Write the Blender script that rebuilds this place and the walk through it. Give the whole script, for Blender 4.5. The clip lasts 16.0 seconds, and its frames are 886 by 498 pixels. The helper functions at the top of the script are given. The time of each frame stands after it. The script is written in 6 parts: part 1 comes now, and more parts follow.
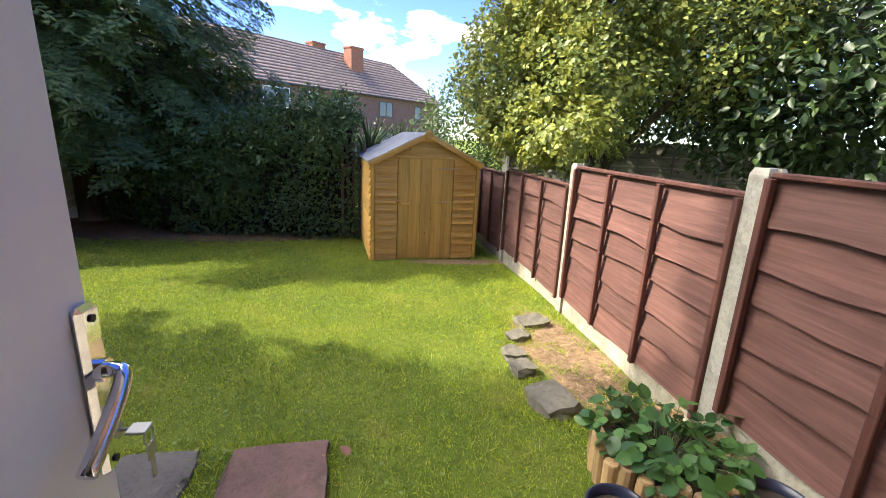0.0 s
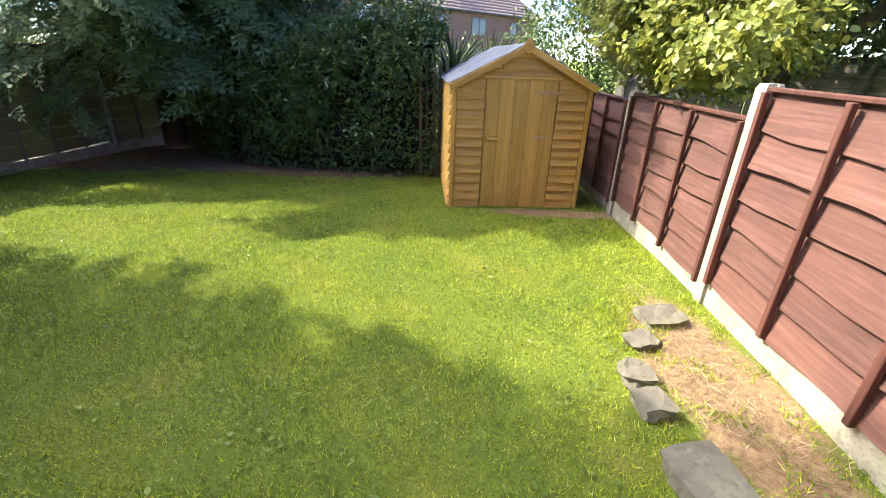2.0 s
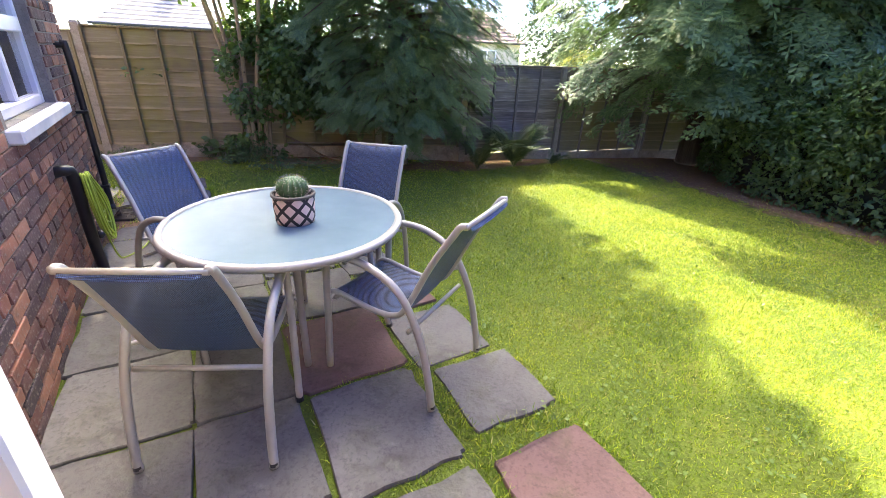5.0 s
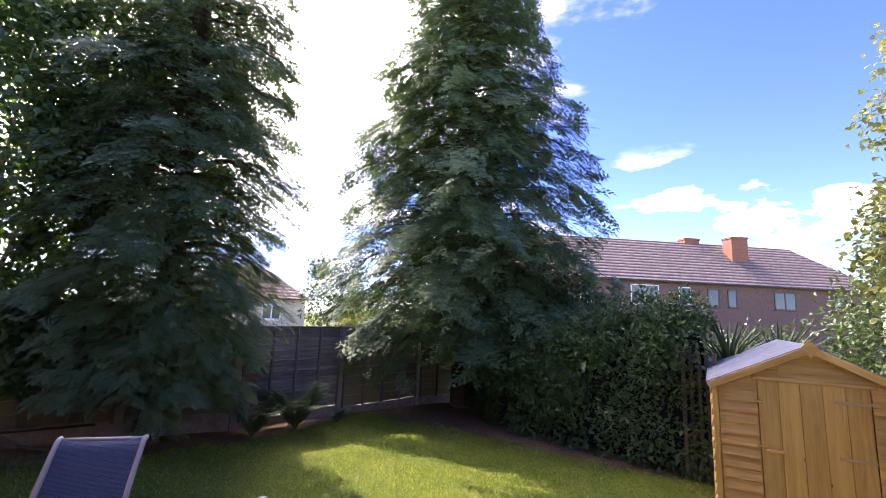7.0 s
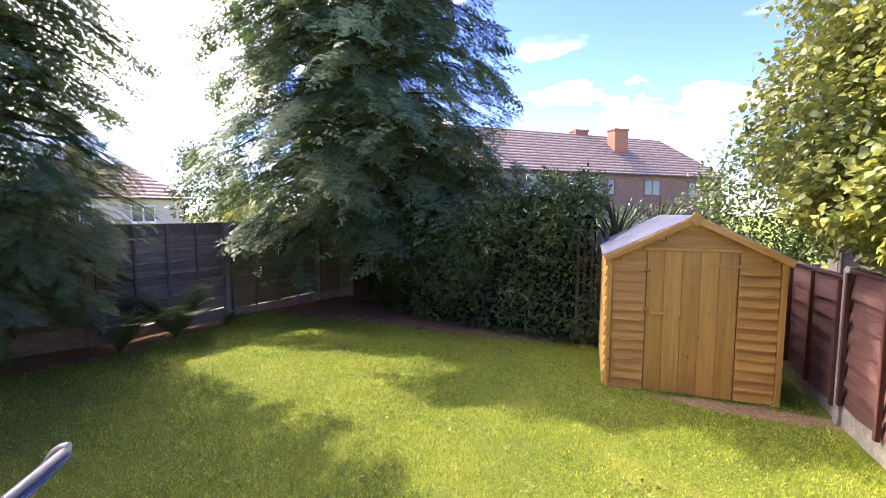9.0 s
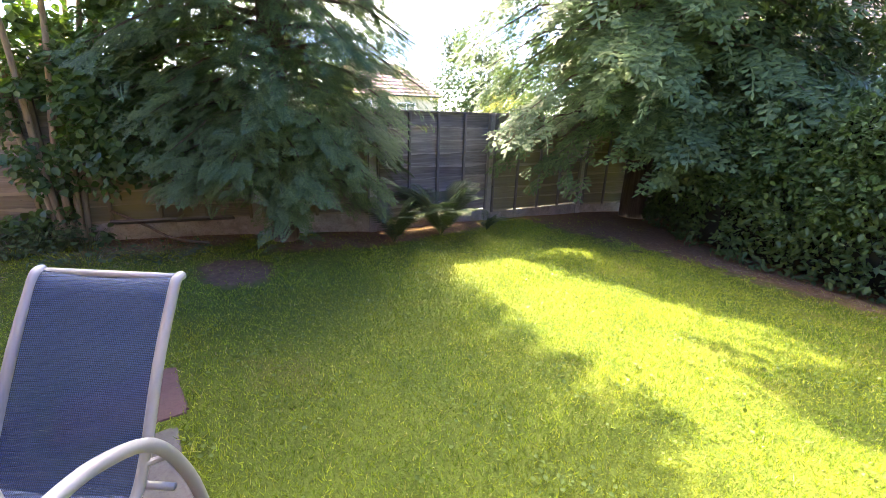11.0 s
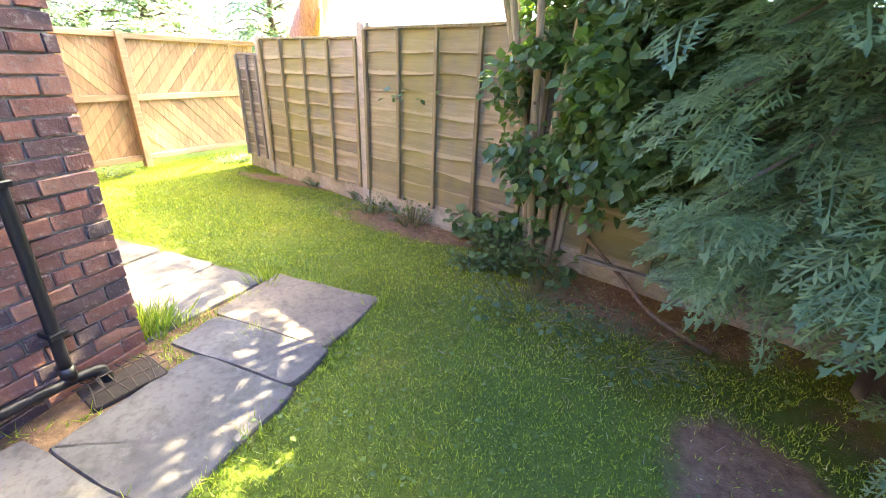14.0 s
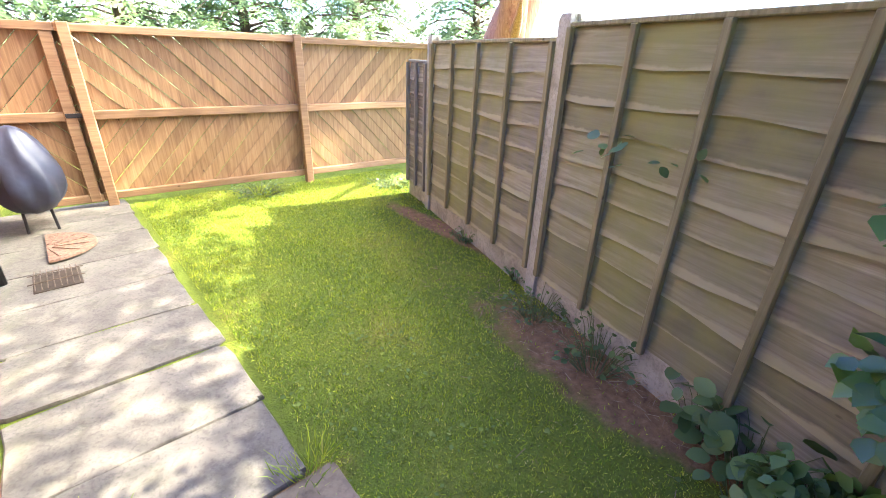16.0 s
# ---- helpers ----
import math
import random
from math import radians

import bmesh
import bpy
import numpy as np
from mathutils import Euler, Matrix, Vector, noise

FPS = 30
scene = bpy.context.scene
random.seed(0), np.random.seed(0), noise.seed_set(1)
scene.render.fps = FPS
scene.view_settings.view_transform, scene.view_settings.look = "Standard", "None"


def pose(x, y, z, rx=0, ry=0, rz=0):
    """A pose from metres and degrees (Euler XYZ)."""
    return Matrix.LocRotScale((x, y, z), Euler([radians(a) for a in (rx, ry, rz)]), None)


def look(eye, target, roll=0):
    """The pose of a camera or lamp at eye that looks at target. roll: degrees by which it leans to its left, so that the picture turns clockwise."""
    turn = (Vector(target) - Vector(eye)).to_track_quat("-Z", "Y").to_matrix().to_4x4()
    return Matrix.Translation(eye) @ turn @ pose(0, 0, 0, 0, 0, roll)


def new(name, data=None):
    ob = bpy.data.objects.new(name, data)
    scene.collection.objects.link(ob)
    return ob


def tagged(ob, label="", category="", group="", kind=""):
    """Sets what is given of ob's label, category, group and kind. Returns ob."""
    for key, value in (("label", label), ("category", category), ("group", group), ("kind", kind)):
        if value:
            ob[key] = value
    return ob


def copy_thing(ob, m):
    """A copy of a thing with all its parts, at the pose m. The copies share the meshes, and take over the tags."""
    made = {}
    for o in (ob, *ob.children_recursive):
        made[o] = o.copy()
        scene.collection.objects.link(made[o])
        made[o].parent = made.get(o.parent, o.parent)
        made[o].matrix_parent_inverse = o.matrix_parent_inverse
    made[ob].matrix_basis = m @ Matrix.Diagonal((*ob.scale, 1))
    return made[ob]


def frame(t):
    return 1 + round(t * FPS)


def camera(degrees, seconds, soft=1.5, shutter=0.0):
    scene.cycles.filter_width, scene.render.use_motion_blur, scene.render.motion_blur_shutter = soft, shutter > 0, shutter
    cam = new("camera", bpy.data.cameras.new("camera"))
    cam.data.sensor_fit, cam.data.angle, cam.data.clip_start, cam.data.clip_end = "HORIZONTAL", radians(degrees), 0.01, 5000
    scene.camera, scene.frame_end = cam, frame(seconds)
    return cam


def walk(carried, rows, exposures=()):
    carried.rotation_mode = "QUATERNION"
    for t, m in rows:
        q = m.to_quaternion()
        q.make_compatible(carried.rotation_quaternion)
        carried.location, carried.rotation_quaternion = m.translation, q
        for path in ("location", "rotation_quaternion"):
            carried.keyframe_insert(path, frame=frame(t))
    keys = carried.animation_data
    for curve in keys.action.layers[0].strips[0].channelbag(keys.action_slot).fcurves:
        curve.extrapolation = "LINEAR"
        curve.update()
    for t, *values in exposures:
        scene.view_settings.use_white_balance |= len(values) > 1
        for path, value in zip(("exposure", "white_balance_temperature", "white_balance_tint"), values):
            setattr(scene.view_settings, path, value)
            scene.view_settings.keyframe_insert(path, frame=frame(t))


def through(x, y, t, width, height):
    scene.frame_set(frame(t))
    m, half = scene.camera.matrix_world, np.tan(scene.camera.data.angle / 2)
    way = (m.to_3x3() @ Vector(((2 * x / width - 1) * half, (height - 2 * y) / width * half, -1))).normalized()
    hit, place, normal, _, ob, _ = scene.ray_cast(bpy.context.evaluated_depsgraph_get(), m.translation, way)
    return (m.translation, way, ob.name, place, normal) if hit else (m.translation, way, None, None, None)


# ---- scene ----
cam = camera(92.0, 16.0, 0.8)
PATH = [
    (0, (0.102, 0.087, 1.488), (0.5, 1.981, 0.985), 2.5),
    (0.5, (0.148, 0.343, 1.417), (0.497, 2.167, 0.674), 2.4),
    (1, (0.18, 0.665, 1.378), (0.5, 2.478, 0.598), 2.1),
    (1.5, (0.203, 0.906, 1.386), (0.496, 2.716, 0.588), 1.9),
    (2, (0.224, 1.043, 1.407), (0.234, 2.867, 0.586), 1.7),
    (2.5, (0.26, 1.039, 1.407), (-0.356, 2.751, 0.575), 2.4),
    (3, (0.321, 0.936, 1.395), (-0.857, 2.318, 0.558), 3.0),
    (3.2, (0.307, 0.876, 1.392), (-1.002, 2.114, 0.522), 4.1),
    (5.3, (0.506, 0.716, 1.554), (-1.141, 1.555, 0.789), 1.9),
    (5.5, (0.515, 0.72, 1.603), (-1.151, 1.693, 1.074), 2.5),
    (6, (0.539, 0.683, 1.665), (-0.974, 1.988, 1.754), 3.4),
    (6.5, (0.567, 0.686, 1.683), (-0.75, 2.163, 1.968), 2.7),
    (7, (0.603, 0.748, 1.663), (-0.543, 2.356, 1.975), 2.3),
    (7.5, (0.628, 0.824, 1.652), (-0.306, 2.557, 2.005), 2.1),
    (8, (0.67, 0.991, 1.623), (-0.093, 2.809, 1.961), 1.8),
    (8.2, (0.649, 1.048, 1.611), (-0.069, 2.899, 1.852), 1.6),
    (10.3, (-0.426, 1.483, 1.415), (-1.533, 3.054, 0.864), 2.4),
    (10.5, (-0.559, 1.556, 1.392), (-1.79, 3.026, 0.826), 2.5),
    (11, (-0.877, 1.774, 1.387), (-2.371, 2.958, 0.783), 1.9),
    (11.5, (-1.243, 2.019, 1.353), (-2.934, 2.878, 0.717), 2.0),
    (12, (-1.616, 2.117, 1.346), (-3.451, 2.556, 0.682), 2.3),
    (12.5, (-2.032, 2.197, 1.381), (-3.899, 2.317, 0.673), 2.3),
    (13, (-2.47, 2.189, 1.374), (-4.314, 1.954, 0.637), 2.3),
    (13.5, (-2.904, 2.036, 1.411), (-4.675, 1.512, 0.644), 2.0),
    (14, (-3.4, 1.86, 1.401), (-5.104, 1.177, 0.609), 2.0),
    (14.5, (-3.823, 1.627, 1.378), (-5.433, 0.754, 0.574), 1.9),
    (15, (-4.214, 1.416, 1.419), (-5.724, 0.394, 0.598), 1.9),
    (15.5, (-4.638, 1.2, 1.439), (-6.029, 0.025, 0.612), 2.2),
    (16, (-4.947, 0.949, 1.51), (-6.186, -0.385, 0.684), 2.2),
]
EXPOSURES = [(0, 2.05, 6800, 7), (0.5, 2.35, 6800, 7), (2.0, 2.4, 6800, 7), (3.0, 2.8, 6900, 8), (5.5, 3.35, 7200, 10), (6.0, 2.8, 6900, 20), (6.5, 2.15, 6600, 30), (8.2, 2.2, 6600, 30), (10.3, 3.25, 7600, 13), (12.0, 4.15, 8100, 9), (12.5, 4.4, 8300, 6), (14.5, 4.65, 7800, 1), (16.0, 3.75, 6800, 5)]
walk(cam, [(t, look(eye, target, roll)) for t, eye, target, roll in PATH], EXPOSURES)

# ---- world and sun ----
SUN_AZ, SUN_EL = -73.0, 43.0            # degrees: from +y towards +x, above the horizon
world = bpy.data.worlds.new("world")
scene.world = world
world.use_nodes = True
wn, wl = world.node_tree.nodes, world.node_tree.links
wn.clear()
w_out = wn.new("ShaderNodeOutputWorld")
w_bg = wn.new("ShaderNodeBackground")
w_sky = wn.new("ShaderNodeTexSky")
w_sky.sky_type = "NISHITA"
w_sky.sun_disc = False
w_sky.sun_elevation = radians(SUN_EL)
w_sky.sun_rotation = radians(SUN_AZ)
w_sky.dust_density = 0.05
w_sky.ozone_density = 4.0
w_sky.air_density = 1.0
w_sky.altitude = 1800
w_bg.inputs[1].default_value = 0.15
w_geo = wn.new("ShaderNodeTexCoord")
w_map = wn.new("ShaderNodeMapping")
w_map.inputs["Scale"].default_value = (1.0, 1.0, 2.6)
w_noise = wn.new("ShaderNodeTexNoise")
w_noise.inputs["Scale"].default_value = 4.2
w_noise.inputs["Detail"].default_value = 7
w_noise.inputs["Roughness"].default_value = 0.52
w_ramp = wn.new("ShaderNodeValToRGB")
w_ramp.color_ramp.elements[0].position, w_ramp.color_ramp.elements[1].position = 0.54, 0.64
w_sep = wn.new("ShaderNodeSeparateXYZ")
w_low = wn.new("ShaderNodeMapRange")
w_low.inputs["From Min"].default_value, w_low.inputs["From Max"].default_value = 0.37, 0.22
w_mul = wn.new("ShaderNodeMath")
w_mul.operation = "MULTIPLY"
w_mix = wn.new("ShaderNodeMix")
w_mix.data_type = "RGBA"
w_mix.inputs["B"].default_value = (9.0, 9.0, 9.4, 1)
wl.new(w_geo.outputs["Generated"], w_map.inputs["Vector"])
wl.new(w_map.outputs[0], w_noise.inputs["Vector"])
wl.new(w_noise.outputs["Fac"], w_ramp.inputs[0])
wl.new(w_geo.outputs["Generated"], w_sep.inputs[0])
wl.new(w_sep.outputs["Z"], w_low.inputs["Value"])
wl.new(w_ramp.outputs[0], w_mul.inputs[0])
wl.new(w_low.outputs[0], w_mul.inputs[1])
wl.new(w_mul.outputs[0], w_mix.inputs["Factor"])
w_dot = wn.new("ShaderNodeVectorMath")
w_dot.operation = "DOT_PRODUCT"
w_dot.inputs[1].default_value = (math.sin(radians(SUN_AZ)) * math.cos(radians(SUN_EL)), math.cos(radians(SUN_AZ)) * math.cos(radians(SUN_EL)), math.sin(radians(SUN_EL)))
w_veil = wn.new("ShaderNodeMapRange")
w_veil.inputs["From Min"].default_value, w_veil.inputs["From Max"].default_value, w_veil.inputs["To Max"].default_value = 0.72, 1.0, 0.92
w_veil.interpolation_type = "SMOOTHSTEP"
w_wisp = wn.new("ShaderNodeMath")
w_wisp.operation = "MULTIPLY_ADD"
w_wisp.inputs[1].default_value = 0.5
w_hazy = wn.new("ShaderNodeMix")
w_hazy.data_type = "RGBA"
w_hazy.inputs["B"].default_value = (27.0, 25.8, 24.0, 1)      # thin bright cloud round the sun
wl.new(w_geo.outputs["Generated"], w_dot.inputs[0])
wl.new(w_noise.outputs["Fac"], w_wisp.inputs[0])
w_off = wn.new("ShaderNodeMath")
w_off.operation = "SUBTRACT"
w_off.inputs[1].default_value = 0.25
wl.new(w_dot.outputs["Value"], w_off.inputs[0])
wl.new(w_off.outputs[0], w_wisp.inputs[2])
wl.new(w_wisp.outputs[0], w_veil.inputs["Value"])
wl.new(w_veil.outputs[0], w_hazy.inputs["Factor"])
w_deep = wn.new("ShaderNodeHueSaturation")
w_deep.inputs["Hue"].default_value, w_deep.inputs["Saturation"].default_value, w_deep.inputs["Value"].default_value = 0.525, 1.2, 0.88
wl.new(w_sky.outputs[0], w_deep.inputs["Color"])
wl.new(w_deep.outputs[0], w_hazy.inputs["A"])
wl.new(w_hazy.outputs["Result"], w_mix.inputs["A"])
wl.new(w_mix.outputs["Result"], w_bg.inputs[0])
wl.new(w_bg.outputs[0], w_out.inputs[0])

SUN_WAY = Vector((math.sin(radians(SUN_AZ)) * math.cos(radians(SUN_EL)), math.cos(radians(SUN_AZ)) * math.cos(radians(SUN_EL)), math.sin(radians(SUN_EL))))
sun = new("sun", bpy.data.lights.new("sun", "SUN"))
sun.data.energy, sun.data.angle, sun.data.color = 2.4, radians(0.55), (1.0, 0.92, 0.78)
sun.matrix_world = look(SUN_WAY * 50, (0, 0, 0))

# ---- materials ----


class Mat:
    """A small wrapper to build node materials."""

    def __init__(self, name, rough=0.7, metal=0.0):
        self.m = bpy.data.materials.new(name)
        self.m.use_nodes = True
        self.n, self.l = self.m.node_tree.nodes, self.m.node_tree.links
        self.b = self.n["Principled BSDF"]
        self.b.inputs["Roughness"].default_value = rough
        self.b.inputs["Metallic"].default_value = metal
        self.co = self.n.new("ShaderNodeTexCoord").outputs["Object"]

    def mapped(self, scale, source=None):
        node = self.n.new("ShaderNodeMapping")
        node.inputs["Scale"].default_value = scale
        self.l.new(source or self.co, node.inputs["Vector"])
        return node.outputs[0]

    def noise(self, scale, detail=4, rough=0.55, vec=None, distort=0.0):
        node = self.n.new("ShaderNodeTexNoise")
        node.inputs["Scale"].default_value = scale
        node.inputs["Detail"].default_value = detail
        node.inputs["Roughness"].default_value = rough
        node.inputs["Distortion"].default_value = distort
        self.l.new(vec or self.co, node.inputs["Vector"])
        return node.outputs["Fac"]

    def voronoi(self, scale, vec=None, out="Distance"):
        node = self.n.new("ShaderNodeTexVoronoi")
        node.inputs["Scale"].default_value = scale
        self.l.new(vec or self.co, node.inputs["Vector"])
        return node.outputs[out]

    def ramp(self, fac, stops):
        node = self.n.new("ShaderNodeValToRGB")
        e = node.color_ramp.elements
        while len(e) < len(stops):
            e.new(0.5)
        for k, (p, c) in enumerate(stops):
            e[k].position = p
            e[k].color = (*c, 1) if len(c) == 3 else c
        self.l.new(fac, node.inputs[0])
        return node.outputs[0]

    def steps(self, fac, a, b):
        node = self.n.new("ShaderNodeMapRange")
        node.inputs["From Min"].default_value, node.inputs["From Max"].default_value = a, b
        self.l.new(fac, node.inputs["Value"])
        return node.outputs[0]

    def math(self, op, a, b):
        node = self.n.new("ShaderNodeMath")
        node.operation = op
        for k, v in enumerate((a, b)):
            if isinstance(v, (int, float)):
                node.inputs[k].default_value = v
            else:
                self.l.new(v, node.inputs[k])
        return node.outputs[0]

    def mix(self, fac, a, b, kind="MIX"):
        node = self.n.new("ShaderNodeMix")
        node.data_type = "RGBA"
        node.blend_type = kind
        for key, v in (("Factor", fac), ("A", a), ("B", b)):
            if isinstance(v, (int, float)):
                node.inputs[key].default_value = v
            elif isinstance(v, tuple):
                node.inputs[key].default_value = (*v, 1)
            else:
                self.l.new(v, node.inputs[key])
        return node.outputs["Result"]

    def random(self):
        return self.n.new("ShaderNodeObjectInfo").outputs["Random"]

    def island(self):
        return self.n.new("ShaderNodeNewGeometry").outputs["Random Per Island"]

    def color(self, c):
        if isinstance(c, tuple):
            self.b.inputs["Base Color"].default_value = (*c, 1)
        else:
            self.l.new(c, self.b.inputs["Base Color"])
        return self

    def bump(self, fac, strength=0.4, far=0.01):
        node = self.n.new("ShaderNodeBump")
        node.inputs["Strength"].default_value = strength
        node.inputs["Distance"].default_value = far
        self.l.new(fac, node.inputs["Height"])
        self.l.new(node.outputs[0], self.b.inputs["Normal"])
        return self

    def thin(self, c, amount):
        """Lets light through a leaf: part of the surface is translucent."""
        tr = self.n.new("ShaderNodeBsdfTranslucent")
        if isinstance(c, tuple):
            tr.inputs[0].default_value = (*c, 1)
        else:
            self.l.new(c, tr.inputs[0])
        mx = self.n.new("ShaderNodeMixShader")
        mx.inputs[0].default_value = amount
        self.l.new(self.b.outputs[0], mx.inputs[1])
        self.l.new(tr.outputs[0], mx.inputs[2])
        self.l.new(mx.outputs[0], self.n["Material Output"].inputs[0])
        return self


def wood(name, dark, mid, light, along="x", rough=0.75, moss=None, worn=0.25, per_piece=0.35, lip=None):
    w = Mat(name, rough)
    stretch = {"x": (1.2, 22, 22), "z": (22, 22, 1.2)}[along]
    vec = w.mapped(stretch)
    rnd = w.random()
    off = w.n.new("ShaderNodeVectorMath")
    w.l.new(vec, off.inputs[0])
    comb = w.n.new("ShaderNodeCombineXYZ")
    shift = w.math("MULTIPLY", rnd, 37.0)
    for k in range(3):
        w.l.new(shift, comb.inputs[k])
    w.l.new(comb.outputs[0], off.inputs[1])
    grain = w.noise(1.6, 6, 0.6, off.outputs[0], 0.8)
    col = w.ramp(grain, [(0.25, dark), (0.5, mid), (0.78, light)])
    knots = w.voronoi(5.5, w.mapped((0.7, 1, 1.6) if along == "x" else (1.6, 1, 0.7)))
    col = w.mix(w.steps(knots, 0.075, 0.03), col, tuple(v * 0.35 for v in dark))
    stain = w.noise(2.2, 5, 0.6)
    col = w.mix(w.math("MULTIPLY", w.steps(stain, 0.5, 0.72), worn), col, tuple(v * 0.45 for v in mid))
    tone = w.math("ADD", w.math("MULTIPLY", rnd, per_piece), 1.0 - per_piece / 2)
    tn = w.n.new("ShaderNodeCombineColor")
    for k in range(3):
        w.l.new(tone, tn.inputs[k])
    col = w.mix(1.0, col, tn.outputs[0], "MULTIPLY")
    if moss:
        col = w.mix(w.math("MULTIPLY", w.steps(w.noise(1.3, 6, 0.65), 0.38, 0.62), 0.8), col, moss)
    if lip:                                             # a sun-bleached, ragged lower edge
        low = w.n.new("ShaderNodeSeparateXYZ")
        w.l.new(w.co, low.inputs[0])
        ragged = w.math("ADD", low.outputs["Z"], w.math("MULTIPLY", w.noise(9, 4, 0.6), -0.05))
        col = w.mix(w.math("MULTIPLY", w.steps(ragged, 0.0, -0.012), 0.7), col, lip)
    w.color(col)
    return w.bump(grain, 0.35, 0.004)


def concrete(name, a, b, rough=0.9, grit=60, moss=0.0):
    c = Mat(name, rough)
    big, fine = c.noise(2.0, 6, 0.6), c.noise(grit, 3, 0.6)
    col = c.ramp(big, [(0.3, a), (0.7, b)])
    col = c.mix(c.math("MULTIPLY", c.steps(fine, 0.5, 0.72), 0.55), col, tuple(v * 0.5 for v in a))
    patch = c.noise(8.0, 6, 0.65, None, 0.6)
    col = c.mix(c.math("MULTIPLY", c.steps(patch, 0.46, 0.68), 0.6), col, tuple(v * 0.5 for v in a))
    pale = c.noise(13.0, 5, 0.7, None, 0.4)
    col = c.mix(c.math("MULTIPLY", c.steps(pale, 0.58, 0.72), 0.35), col, tuple(min(1, v * 1.5) for v in b))
    rnd = c.random()
    tone = c.math("ADD", c.math("MULTIPLY", rnd, 0.25), 0.87)
    tn = c.n.new("ShaderNodeCombineColor")
    for k in range(3):
        c.l.new(tone, tn.inputs[k])
    col = c.mix(1.0, col, tn.outputs[0], "MULTIPLY")
    if moss:
        col = c.mix(c.math("MULTIPLY", c.steps(c.noise(3.5, 6, 0.7), 0.5, 0.7), moss), col, (0.12, 0.13, 0.05))
    c.color(col)
    return c.bump(fine, 0.5, 0.004)


def leaf_mat(name, dark, mid, light, through=0.3, rough=0.45, glow=None):
    f = Mat(name, rough)
    rnd = f.island()
    col = f.ramp(rnd, [(0.0, dark), (0.55, mid), (1.0, light)])
    big = f.noise(0.9, 3)
    col = f.mix(f.math("MULTIPLY", f.steps(big, 0.45, 0.7), 0.4), col, light)
    f.color(col)
    f.thin(glow or light, through)
    return f.m


M_RED = wood("red_stained_wood", (0.07, 0.03, 0.025), (0.125, 0.055, 0.045), (0.19, 0.092, 0.075), worn=0.35).m
M_REDDARK = wood("dark_stained_batten", (0.045, 0.015, 0.012), (0.09, 0.03, 0.022), (0.14, 0.05, 0.035), along="z").m
M_OLIVE = wood("weathered_green_wood", (0.12, 0.102, 0.082), (0.21, 0.185, 0.15), (0.31, 0.28, 0.23), moss=(0.2, 0.195, 0.06), worn=0.5, per_piece=0.62, lip=(0.34, 0.31, 0.2)).m
M_OLIVEB = wood("weathered_batten", (0.12, 0.1, 0.05), (0.2, 0.175, 0.095), (0.29, 0.255, 0.15), along="z").m
M_GREYW = wood("grey_weathered_wood", (0.085, 0.076, 0.062), (0.175, 0.16, 0.135), (0.3, 0.28, 0.24), worn=0.5, per_piece=0.6, lip=(0.33, 0.31, 0.27)).m
M_GREYB = wood("grey_batten", (0.08, 0.07, 0.06), (0.14, 0.13, 0.115), (0.22, 0.2, 0.18), along="z").m
M_SHED = wood("golden_shed_wood", (0.46, 0.24, 0.055), (0.64, 0.37, 0.09), (0.75, 0.48, 0.16), worn=0.16, per_piece=0.28).m
M_SHEDV = wood("golden_shed_board", (0.46, 0.25, 0.05), (0.62, 0.36, 0.08), (0.72, 0.46, 0.13), along="z", worn=0.12, per_piece=0.34).m
M_GATE = wood("new_gate_wood", (0.16, 0.082, 0.038), (0.28, 0.155, 0.072), (0.38, 0.235, 0.122), along="z", worn=0.15, per_piece=0.5).m
M_GATEX = wood("new_gate_rail", (0.19, 0.1, 0.05), (0.29, 0.165, 0.085), (0.38, 0.24, 0.135), worn=0.15).m
M_POST = concrete("post_concrete", (0.3, 0.28, 0.24), (0.43, 0.41, 0.36), moss=0.25).m
M_GRAVEL = concrete("board_concrete", (0.32, 0.29, 0.23), (0.44, 0.41, 0.34), moss=0.3).m
M_SLAB = concrete("paving_concrete", (0.105, 0.096, 0.086), (0.19, 0.172, 0.155), moss=0.35).m
M_SLABPALE = concrete("pale_paving", (0.1, 0.09, 0.08), (0.175, 0.157, 0.138), moss=0.2).m
M_SLABTAN = concrete("tan_paving", (0.13, 0.105, 0.075), (0.24, 0.19, 0.135), grit=35, moss=0.2).m
M_SLABWORN = concrete("worn_paving", (0.075, 0.068, 0.062), (0.16, 0.145, 0.13), grit=28, moss=0.15).m
M_SLABRED = concrete("red_paving", (0.12, 0.07, 0.06), (0.19, 0.105, 0.09), moss=0.3).m
M_STONE = concrete("edging_stone", (0.11, 0.1, 0.078), (0.21, 0.19, 0.15), grit=30, moss=0.4).m
M_FELT = concrete("roof_felt", (0.2, 0.21, 0.23), (0.3, 0.31, 0.33), grit=150).m
M_BARK = wood("grey_brown_bark", (0.05, 0.035, 0.025), (0.12, 0.09, 0.06), (0.2, 0.16, 0.11), along="z", rough=0.9).m
M_BARKRED = wood("reddish_bark", (0.16, 0.07, 0.04), (0.32, 0.16, 0.1), (0.45, 0.27, 0.18), along="z", rough=0.9).m
M_STEM = wood("pale_stems", (0.2, 0.16, 0.1), (0.34, 0.28, 0.18), (0.46, 0.39, 0.27), along="z", rough=0.85).m
M_CONIFER = leaf_mat("conifer_needles", (0.05, 0.105, 0.036), (0.105, 0.185, 0.062), (0.2, 0.29, 0.1), 0.2, 0.6)
M_HEDGE = leaf_mat("hedge_leaves", (0.045, 0.095, 0.03), (0.085, 0.155, 0.045), (0.14, 0.22, 0.06), 0.25, 0.35)
